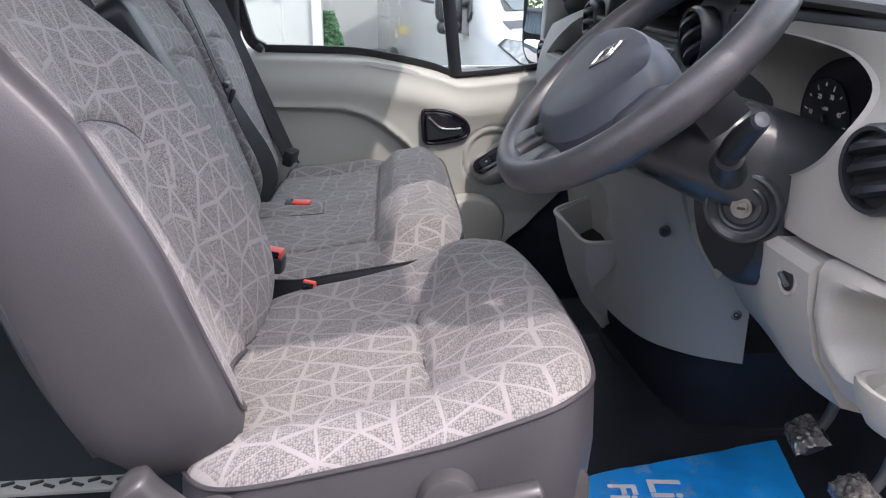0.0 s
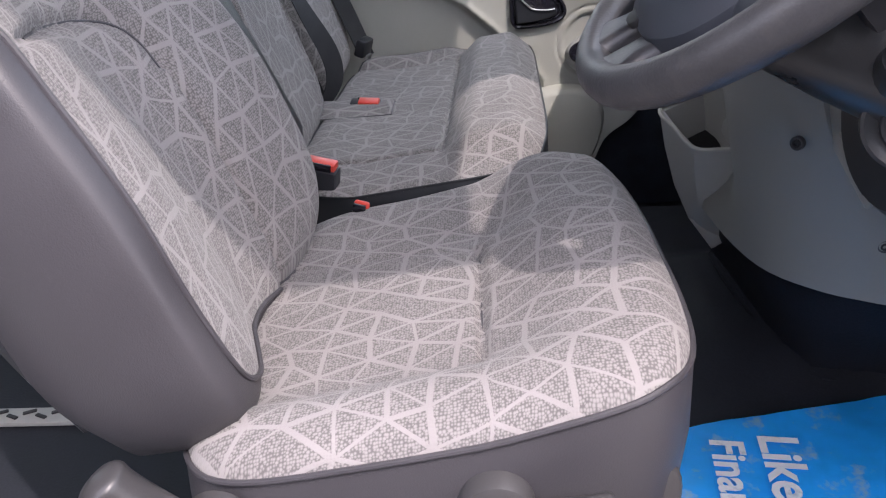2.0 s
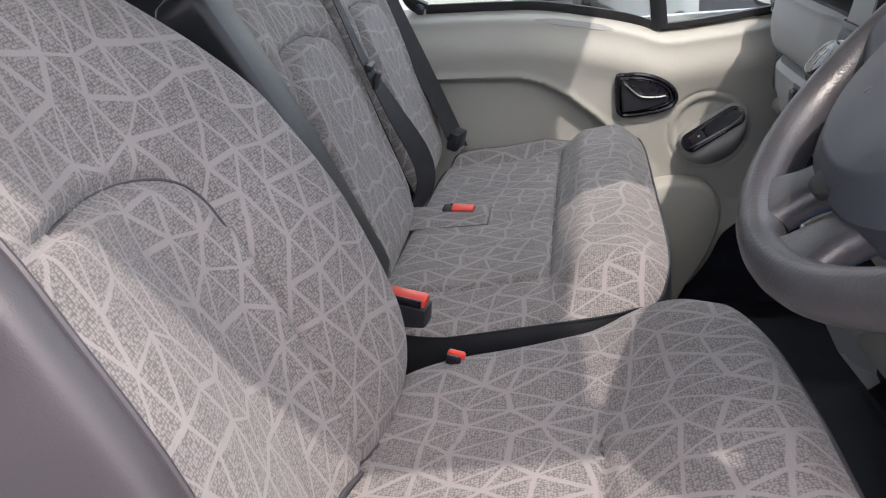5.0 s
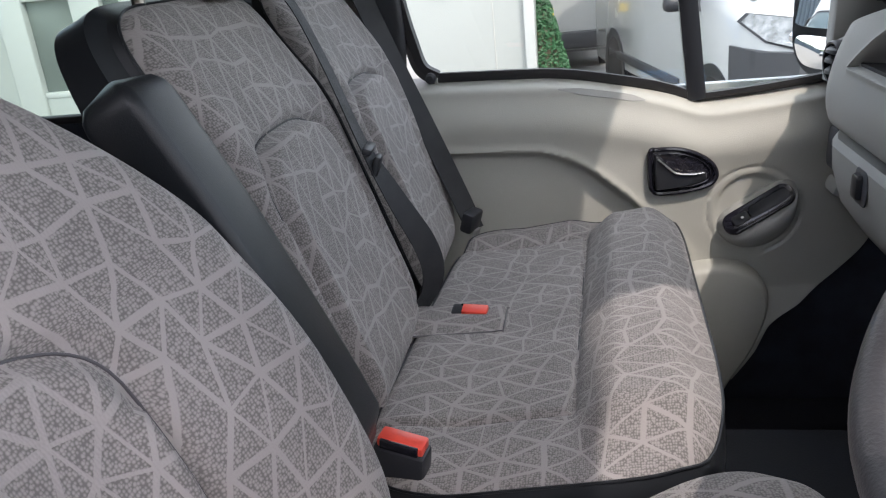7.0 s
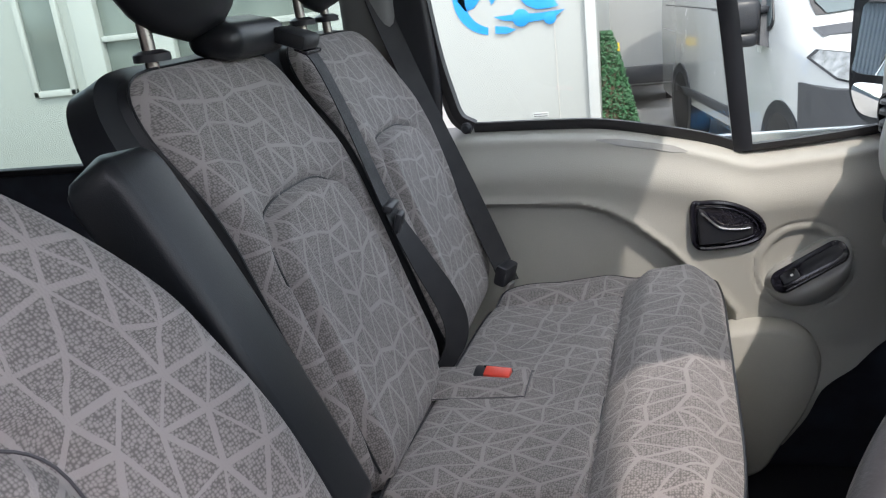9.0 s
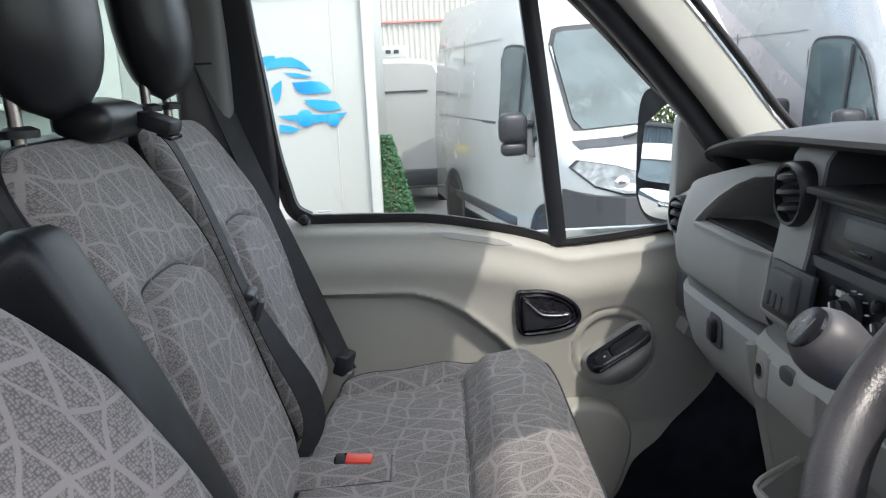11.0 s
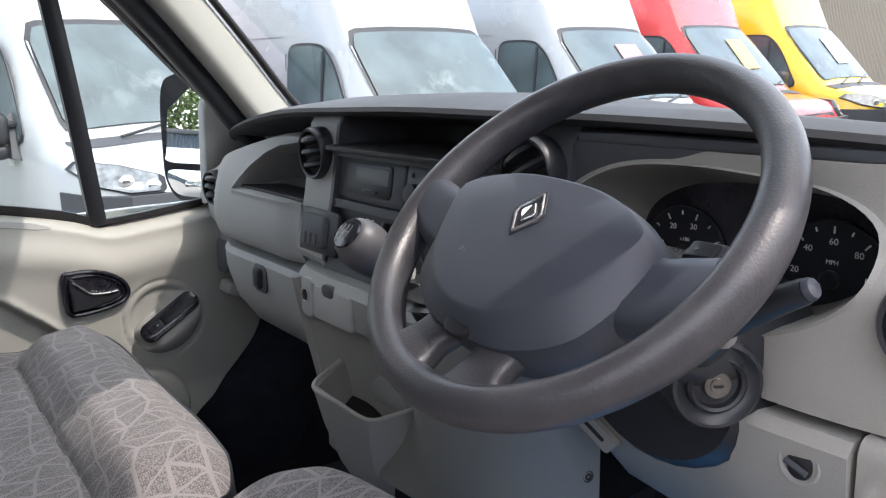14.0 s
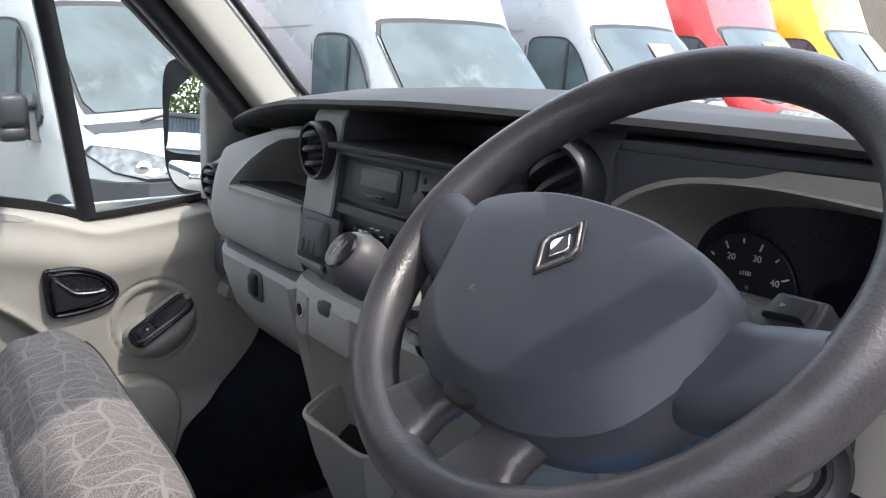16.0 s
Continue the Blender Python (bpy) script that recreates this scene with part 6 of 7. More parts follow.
def pedals_and_mat():
    for at, rot, lab in (((0.600, 0.922, 0.932), (0, -30, -14), "black rubber clutch pedal in crinkled clear wrap"), ((0.580, 0.770, 0.942), (0, -28, -10), "black rubber brake pedal in crinkled clear wrap")):
        p = thing("pedal", at, lab, "pedal", "pedals")
        m = pose(*at, *rot)
        def crown(x, y, lift):
            return m @ Vector((x, y, lift - 9.0 * x * x - 5.0 * y * y))
        outline = rounded(0.040, 0.062, 0.013, 5)
        part("pad", loft([[crown(x * k, y * k, z) for x, y in outline] for k, z in ((0.9, -0.012), (1.0, -0.008), (1.0, 0.002), (0.95, 0.006), (0.5, 0.0065), (0.02, 0.0068))]), RUBBER, p, "rubber pad")
        for i in range(5):
            part("rib", loft([[crown(-0.014 + 0.007 * i + a, y, 0.0065 + b) for a, b in ((-0.0022, 0), (-0.0014, 0.0026), (0.0014, 0.0026), (0.0022, 0))] for y in (-0.026, -0.013, 0.0, 0.013, 0.026)]), DASH, p)
        def film_(u, v):
            x, y = (u - 0.5) * 0.050, (v - 0.5) * 0.072
            q = Vector((x * 70 + at[1] * 9, y * 70, 2.0))
            edge = max(abs(x) / 0.025, abs(y) / 0.036)
            return crown(x, y, 0.0115 + 0.0075 * abs(noise.noise(q)) + 0.003 * noise.noise(q * 2.7) - 0.010 * smooth(0.78, 1.0, edge))
        part("plastic_wrap", sheet(44, 56, film_), CLEAR_WRAP, p, "crinkled clear plastic wrap", 20)
        part("arm", tube(spline([Vector(at) + Vector((0.012, 0, -0.01)), Vector(at) + Vector((0.034, -0.004, 0.04)), Vector(at) + Vector((0.045, -0.010, 0.16))], 5), 0.0075, 10), DASH, p, "dark steel arm")
    t = thing("floor_mat_paper", (0.45, 0.93, FLOOR), "crumpled bright blue printed paper floor mat with white lettering", "paper mat")
    o, e1, e2 = Vector((0.215, 0.998)), Vector((0.444, 0.086)), Vector((-0.045, -0.36))
    def zed(x, y):
        return FLOOR + 0.012 + 0.34 * smooth(0.70, 0.95, x) + 0.004 * noise.noise(Vector((x * 11, y * 11, 3))) + 0.0025 * noise.noise(Vector((x * 31, y * 31, 9)))
    def f(u, v):
        p = o + e1 * u + (e2 - Vector((0.035 * u, 0))) * v
        return Vector((p.x, p.y, zed(p.x, p.y)))
    part("sheet", sheet(60, 60, f), PAPER, t, "bright blue paper")
    for words, size, at in (("Like", 0.068, (0.408, 0.996)), ("Finan", 0.058, (0.346, 0.990)), ("Mo", 0.034, (0.245, 0.902))):
        way = e2.normalized()
        m = axes((at[0], at[1], FLOOR + 0.0175), (way.x, way.y, 0), (-way.y, way.x, 0))
        text("lettering", words, size, m, PAPER_WHITE, t, bold=0.022 * size)


HUBGREY = surface("worn_satin_grey", (0.075, 0.075, 0.08), 0.46, 0.15, 16, 0.1, 400)
steering_wheel()
column()
dashboard()
vent((0.452, 1.985, 1.342), (-0.96, -0.1, 0.1), 0.036, "round black air vent at the passenger end of the dashboard", "dashboard vents", 0)
vent((0.431, 1.506, 1.447), (-0.97, 0.0, 0.2), 0.040, "round black air vent in the centre fascia", "dashboard vents", 8)
vent((0.434, 1.030, 1.458), (-0.97, 0.0, 0.2), 0.042, "round black air vent beside the radio", "dashboard vents", 30)
vent((0.429, 0.616, 1.388), (-0.96, -0.1, 0.1), 0.039, "round black air vent at the driver end of the dashboard", "dashboard vents", 20)
console()
gear_lever()
pedals_and_mat()

# ================= the yard outside =================
SCALE[0] = WORLD
GROUND = -0.12
GRAVEL = surface("yard_gravel", (0.21, 0.20, 0.185), 0.95, 0.3, 1.2, 0.6, 45)
CLADDING = surface("pale_cladding", (0.44, 0.435, 0.415), 0.6, 0.06, 0.6, 0.0)
CABIN = surface("cabin_white", (0.37, 0.388, 0.376), 0.5, 0.04, 0.8, 0.05, 60)
CABIN_TRIM = surface("cabin_trim_white", (0.47, 0.485, 0.475), 0.4, 0.03, 1, 0.0)
BLUE = surface("sign_blue", (0.004, 0.26, 0.72), 0.4, 0.04, 4, 0.0)
# paper colours dulled to imitate the reflecting glass in front of them
VEILED_RED = surface("glare_dulled_red_paper", (0.42, 0.20, 0.19), 0.5, 0.06, 4, 0.0)
VEILED_YELLOW = surface("glare_dulled_yellow_paper", (0.50, 0.38, 0.14), 0.5, 0.06, 4, 0.0)
VEILED_WHITE = surface("glare_dulled_white_paper", (0.55, 0.56, 0.56), 0.5, 0.06, 4, 0.0)
SIGN_RED = surface("sign_red", (0.75, 0.05, 0.05), 0.4, 0.04, 4, 0.0)
SILVER = surface("silver_van_paint", (0.335, 0.345, 0.36), 0.25, 0.03, 2, 0.0, metal=0.1, coat=0.6)
PAINT_RED = surface("red_van_paint", (0.62, 0.03, 0.03), 0.25, 0.03, 2, 0.0, coat=0.6)
PAINT_YELLOW = surface("yellow_van_paint", (0.85, 0.52, 0.01), 0.25, 0.03, 2, 0.0, coat=0.6)
# paler patches in the colour imitate clouds reflected in the glass
VAN_GLASS = surface("cloud_painted_van_glass", (0.075, 0.105, 0.115), 0.05, 0.45, 2.2, 0.0, spec=0.55, stain_or_reflection=((0.17, 0.205, 0.215), 0.55, 1.7))
RAIL = surface("faded_red_rail", (0.42, 0.20, 0.18), 0.6, 0.1, 2, 0.0)
BUMPER = surface("grey_bumper_plastic", (0.05, 0.053, 0.06), 0.6, 0.1, 4, 0.2, 200)
LAMP = surface("headlamp_lens", (0.20, 0.215, 0.225), 0.15, 0.7, 18, 0.0)
PLATE = surface("yellow_plate", (0.85, 0.60, 0.03), 0.4, 0.03, 10, 0.0)
TYRE = surface("tyre", (0.02, 0.02, 0.02), 0.8, 0.2, 12, 0.2, 80)
FENCE = surface("dark_blue_cladding", (0.06, 0.085, 0.11), 0.5, 0.1, 1, 0.0)
FENCE_BROWN = surface("brown_cladding", (0.20, 0.17, 0.14), 0.6, 0.1, 1, 0.0)
OFFICE = surface("office_glass", (0.17, 0.195, 0.185), 0.10, 0.4, 1.2, 0.0, spec=0.5)
LEAF = surface("foliage", (0.075, 0.12, 0.03), 0.7, 0.35, 3, 0.0)
LEAF_DARK = surface("topiary_leaf", (0.035, 0.13, 0.055), 0.6, 0.4, 20, 0.0)
BARK = surface("bark", (0.12, 0.09, 0.06), 0.9, 0.2, 8, 0.4, 60)


def van(m, paint, label, tall=2.52, length=5.2, papers=None):
    """A panel van; its nose points along the pose's -y, its wheels stand on z = 0."""
    t = new("van")
    t.matrix_world = m
    PLACE[t.name] = Vector()
    tagged(t, label, "van", "parked vans")
    W = 1.02
    # stations along the body: y, half width, floor, belt, roof, roof half width
    ST = [(0.0, 0.72, 0.38, 0.80, 0.92, 0.60), (0.06, 0.84, 0.30, 0.86, 1.02, 0.72), (0.20, 0.94, 0.28, 0.92, 1.10, 0.80), (0.45, 1.0, 0.28, 1.02, 1.16, 0.86), (0.78, W, 0.28, 1.10, 1.24, 0.88),
          (1.05, W, 0.28, 1.14, 1.56, 0.86), (1.35, W, 0.28, 1.16, 1.92, 0.84), (1.52, W, 0.28, 1.18, 2.11, 0.83), (1.75, W, 0.28, 1.18, tall - 0.16, 0.83), (2.1, W, 0.28, 1.18, tall - 0.05, 0.84), (2.8, W, 0.28, 1.18, tall, 0.86), (length - 0.15, W, 0.28, 1.18, tall, 0.86), (length, W - 0.04, 0.32, 1.18, tall - 0.04, 0.83)]
    rings = []
    for y, hw, zb, zm, zt, rw in ST:
        half = [(hw * 0.90, zb), (hw, zb + 0.10), (hw, zm), (hw - (hw - rw) * 0.30, zm + (zt - zm) * 0.45), (rw + (hw - rw) * 0.12, zt - 0.16 * min(1, (zt - zm))), (rw - 0.03, zt - 0.05 * min(1, zt - zm)), (rw - 0.14, zt - 0.008), (rw * 0.4, zt + 0.01)]
        rings.append([Vector((x, y, z)) for x, z in half] + [Vector((-x, y, z)) for x, z in reversed(half)])
    part("body", loft(rings), paint, t, sharp=30)
    # windscreen follows the body, a little proud
    def pane(lo, hi, inset, lift):
        rows = []
        for (ya, ha, ba, ma, ta, ra), (yb, hb, bb, mb, tb, rb) in zip(ST[4:8], ST[5:9]):
            for i in range(5):
                y = ya + (yb - ya) * i / 4
                if not lo <= y <= hi:
                    continue
                zm, zt, rw = ma + (mb - ma) * i / 4, ta + (tb - ta) * i / 4, ra + (rb - ra) * i / 4
                end = max(smooth(lo + 0.10, lo, y), smooth(hi - 0.14, hi, y))
                w, row = rw - inset - 0.06 * end * end, []
                for j in range(-12, 13):
                    x = abs(w * j / 12)
                    z = along([(rw * 0.4, zt + 0.01), (rw - 0.14, zt - 0.008), (rw - 0.03, zt - 0.05 * min(1, zt - zm)), (rw, zt - 0.10 * min(1, zt - zm))], x)
                    row.append(Vector((w * j / 12, y - lift * 0.8, z + lift * 0.7)))
                rows.append(row)
        return loft(rows, closed=False)
    part("windscreen_seal", pane(0.80, 1.52, 0.015, 0.006), BLACK, t)
    part("windscreen", pane(0.84, 1.49, 0.045, 0.014), VAN_GLASS, t, "dark windscreen with cloud reflections painted in")
    part("scuttle", loft([[Vector((x * 0.88, 0.62, 1.215 - 0.02 * x * x)) for x in (-1, -0.5, 0, 0.5, 1)], [Vector((x * 0.88, 0.80, 1.265 - 0.02 * x * x)) for x in (-1, -0.5, 0, 0.5, 1)]], closed=False), BUMPER, t)
    for x0, x1 in ((-0.5, 0.15), (0.1, 0.72)):
        part("wiper", tube([Vector((x0, 0.72, 1.255)), Vector((x1, 0.86, 1.36))], 0.012, 6), BLACK, t)
    # side windows, mirrors, lamps, wheels
    for s in (-1, 1):
        def sp(y, z, o=0.008):
            for (ya, ha, ba, ma, ta, ra), (yb, hb, bb, mb, tb, rb) in zip(ST, ST[1:]):
                if ya <= y <= yb:
                    q = (y - ya) / (yb - ya)
                    hw, zm, zt, rw = ha + (hb - ha) * q, ma + (mb - ma) * q, ta + (tb - ta) * q, ra + (rb - ra) * q
                    f = max(0, (z - zm) / max(0.1, zt - zm))
                    return Vector((s * (hw - (hw - rw) * min(1, f) * 0.66 + o), y, z))
            return Vector((s * (W + o), y, z))
        win = [(1.22, 1.25), (1.30, 1.46), (1.46, 1.74), (1.60, 1.90), (1.72, 1.955), (2.02, 1.965), (2.13, 1.93), (2.16, 1.82), (2.165, 1.40), (2.15, 1.26), (2.06, 1.215), (1.6, 1.20)]
        win = [(p.x, p.y) for p in spline([(a_, b_, 0) for a_, b_ in win], 3, True)]
        part("window_seal", loft([[sp(y + (y - 1.75) * 0.05, z + (z - 1.55) * 0.06, 0.004) for y, z in win], [sp(y + (y - 1.75) * 0.05, z + (z - 1.55) * 0.06, 0.010) for y, z in win]]), BLACK, t)
        part("side_window", loft([[sp(y, z, 0.006) for y, z in win], [sp(y, z, 0.014) for y, z in win]]), VAN_GLASS, t, "dark side glass")
        part("window_bar", loft([[sp(1.60, 1.21, 0.018), sp(1.63, 1.21, 0.018), sp(1.63, 1.91, 0.018), sp(1.60, 1.91, 0.018)], [sp(1.60, 1.21, 0.024), sp(1.63, 1.21, 0.024), sp(1.63, 1.91, 0.024), sp(1.60, 1.91, 0.024)]]), BLACK, t)
        mp = Vector((s * 1.17, 1.30, 1.27))
        mi = part("mirror", join(box(mp + Vector((0, 0, 0.06)), (0.23, 0.14, 0.24), 0.06, seg=3), box(mp + Vector((0, 0.005, -0.105)), (0.20, 0.12, 0.11), 0.045, seg=3)), BLACK, t, "dark grey door mirror")
        part("mirror_glass", box(mp + Vector((0, 0.071, 0.06)), (0.18, 0.006, 0.18), 0.003), MIRROR, mi)
        for rise in (0.09, -0.10):
            part("mirror_arm", box(mp + Vector((-s * 0.11, 0.01, rise)), (0.14, 0.07, 0.05), 0.018), BLACK, mi)
        part("mirror_foot", loft([[sp(1.20, 1.10, 0.0), sp(1.40, 1.10, 0.0), sp(1.36, 1.46, 0.0)], [sp(1.22, 1.12, 0.06), sp(1.38, 1.12, 0.06), sp(1.35, 1.42, 0.05)]]), BUMPER, mi)
        lamp = [Vector((s * 0.50, 0.125, 0.97)), Vector((s * 0.60, 0.08, 1.03)), Vector((s * 0.80, 0.20, 1.10)), Vector((s * 0.955, 0.46, 1.12)), Vector((s * 0.985, 0.52, 1.07)), Vector((s * 0.93, 0.24, 0.97)), Vector((s * 0.80, 0.07, 0.93)), Vector((s * 0.62, 0.02, 0.93))]
        mid = sum(lamp, Vector()) / len(lamp)
        rim = [mid + (p - mid) * 1.10 for p in lamp]
        part("lamp_seal", loft([rim, [p + Vector((s * 0.012, -0.024, 0.007)) for p in rim]]), BLACK, t)
        part("headlamp", loft([lamp, [p + Vector((s * 0.020, -0.035, 0.012)) for p in lamp]]), LAMP, t, "clear headlamp")
        for q, r in (((0.66, 0.03, 0.96), 0.055), ((0.80, 0.11, 1.0), 0.05)):
            part("reflector", revolve([(r, 0), (r * 0.8, 0.01), (r * 0.4, 0.016), (0.002, 0.018)], axes((s * q[0], q[1], q[2]), (1, 0.4 * s, 0), (0, 0, 1)), 18), CHROME, t)
        for yw in (0.95, length - 1.05):
            wm = axes((s * 0.93, yw, 0.34), (0, 1, 0), (0, 0, 1))
            part("wheel_arch", revolve([(0.42, -0.10), (0.42, 0.10)], wm, 32), BLACK, t)
            wh = part("wheel", revolve([(0.20, -0.11), (0.33, -0.10), (0.345, -0.07), (0.345, 0.07), (0.33, 0.10), (0.21, 0.105)], wm, 36), TYRE, t)
            part("rim", revolve([(0.22, -0.108), (0.22, 0.108), (0.19, 0.09), (0.07, 0.10), (0.06, 0.115), (0.002, 0.12)], wm, 28), STEEL, wh)
        part("side_strip", box((s * 1.025, 2.9, 0.50), (0.03, 2.4, 0.09), 0.012), BUMPER, t)
        part("door_gap", loft([[sp(2.22, 0.45, 0.001), sp(2.235, 0.45, 0.001), sp(2.235, 1.90, 0.001), sp(2.22, 1.90, 0.001)], [sp(2.22, 0.45, 0.004), sp(2.235, 0.45, 0.004), sp(2.235, 1.90, 0.004), sp(2.22, 1.90, 0.004)]]), BUMPER, t)
        part("rear_joint", loft([[sp(a_, b_, o) for a_, b_ in ((3.52, 0.45), (3.532, 0.45), (3.532, 2.1), (3.52, 2.1))] for o in (0.001, 0.004)]), BUMPER, t)
        for zc in (1.06, 2.06):
            part("body_crease", loft([[sp(a_, b_, o) for a_, b_ in ((2.3, zc), (length - 0.25, zc), (length - 0.25, zc + 0.012), (2.3, zc + 0.012))] for o in (0.000, 0.005)]), paint, t)
        part("rail_slot", box((s * 0.999, length - 1.5, 1.32), (0.02, 2.3, 0.03), 0.005), BUMPER, t)
    part("bumper", loft([[Vector((x, y, z)) for x, y in [(-1.03, 0.62), (-1.0, 0.20), (-0.84, -0.02), (-0.45, -0.09), (0.45, -0.09), (0.84, -0.02), (1.0, 0.20), (1.03, 0.62), (0.9, 0.62), (-0.9, 0.62)]] for z in (0.26, 0.32, 0.60, 0.84, 0.92)]), BUMPER, t, "grey plastic front bumper")
    part("grille", slab(rounded(1.0, 0.20, 0.06), 0.05, axes((0, 0.05, 0.88), (1, 0, 0), (0, 0.25, 1)), 0.01), BLACK, t)
    part("grille_bar", slab(rounded(0.8, 0.03, 0.01), 0.07, axes((0, 0.05, 0.88), (1, 0, 0), (0, 0.25, 1)), 0.01), STEEL, t)
    part("number_plate", slab(rounded(0.52, 0.11, 0.01), 0.012, axes((0, -0.09, 0.52), (1, 0, 0), (0, 0, 1)), 0.002), CABIN_TRIM, t)
    part("antenna", tube([Vector((0, 1.95, tall - 0.08)), Vector((0.0, 2.10, tall + 0.30))], 0.008, 6), BLACK, t)
    # rear end
    part("rear_bumper", box((0, length + 0.02, 0.45), (1.9, 0.12, 0.22), 0.03), BUMPER, t)
    part("rear_plate", slab(rounded(0.52, 0.11, 0.01), 0.012, axes((0.0, length - 0.01, 0.82), (-1, 0, 0), (0, 0, 1)), 0.002), PLATE, t, "plain yellow plate")
    if papers:
        part("windscreen_sheet", slab(rounded(0.40, 0.5, 0.01), 0.004, axes((0.20, 1.152, 1.734), (1, 0, 0), (0, 0.83, 1)), 0.001), papers, t, "paper sheet in the windscreen")
    return t


def level(x):
    """The yard dips, then rises a little towards the far end of the row."""
    return GROUND - 0.06 * smooth(3.2, 4.4, x) + 0.14 * smooth(4.6, 12.0, x)


def nose(x, y, turn):
    """The pose of a van whose nose is at x, y; turn: degrees from facing the cab."""
    return pose(x, y, level(x), 0, 0, turn)


van(nose(2.14, 5.92, 11), WHITE, "white panel van with grey bumper and door mirrors parked on gravel", 2.55, 4.95)
van(nose(4.41, 5.24, 4), SILVER, "silver panel van parked in a row facing the yard", 2.78)
van(nose(7.12, 5.40, 5), SILVER, "pale silver panel van with a paper sheet in its windscreen", 2.78, papers=VEILED_RED)
van(nose(9.62, 5.67, 5), PAINT_RED, "bright red panel van with a yellow paper in its windscreen", 2.80, papers=VEILED_YELLOW)
van(nose(12.21, 5.78, 5), PAINT_YELLOW, "bright yellow panel van with a white paper in its windscreen", 2.80, papers=VEILED_WHITE)
van(nose(9.5, 3.75, -78), WHITE, "low white van parked at the end of the row", 2.0, 4.9)
for vx, vy in ((-12.5, 4.4), (-15.0, 3.0), (-17.5, 1.6)):
    van(nose(vx, vy, 98), WHITE, "white panel van in a row further back in the yard")
rear_van = van(nose(-0.55, 16.5, 180), WHITE, "white van seen from behind beside the cabin", 2.0, 5.0)

part("rear_sign", box((0.62, 5.03, 1.25), (0.34, 0.02, 0.62), 0.004), SIGN_RED, rear_van, "red sign panel")
part("sign_bars", join(*[box((0.62, 5.046, 1.08 + 0.17 * i), (0.18, 0.006, 0.09), 0.002) for i in range(3)]), CABIN_TRIM, rear_van)
part("rear_window", box((0, 5.01, 1.60), (1.45, 0.02, 0.02), 0.004), BUMPER, rear_van)
part("door_joint", box((0, 5.005, 1.15), (0.015, 0.02, 1.4), 0.004), BUMPER, rear_van)
part("door_handle", box((0.10, 5.03, 1.0), (0.16, 0.04, 0.04), 0.012), BUMPER, rear_van)
part("roof_sign", box((0, 4.6, 2.13), (0.9, 0.06, 0.16), 0.01), CABIN_TRIM, rear_van, "white roof sign board")
part("roof_sign_bars", join(*[box((-0.33 + 0.11 * i, 4.635, 2.13), (0.07, 0.006, 0.05), 0.001) for i in range(7)]), BUMPER, rear_van)


def ground():
    def f(u, v):
        s = lambda q: math.copysign(abs(2 * q - 1) ** 3, 2 * q - 1) * 400
        x, y = s(u), s(v)
        return Vector((x, y, level(x) + (0.012 * noise.noise(Vector((x * 2, y * 2, 0))) if abs(x) < 30 and abs(y) < 30 else 0)))
    fixed("ground", sheet(140, 140, f), GRAVEL, "pale gravel and tarmac sales yard", "ground")


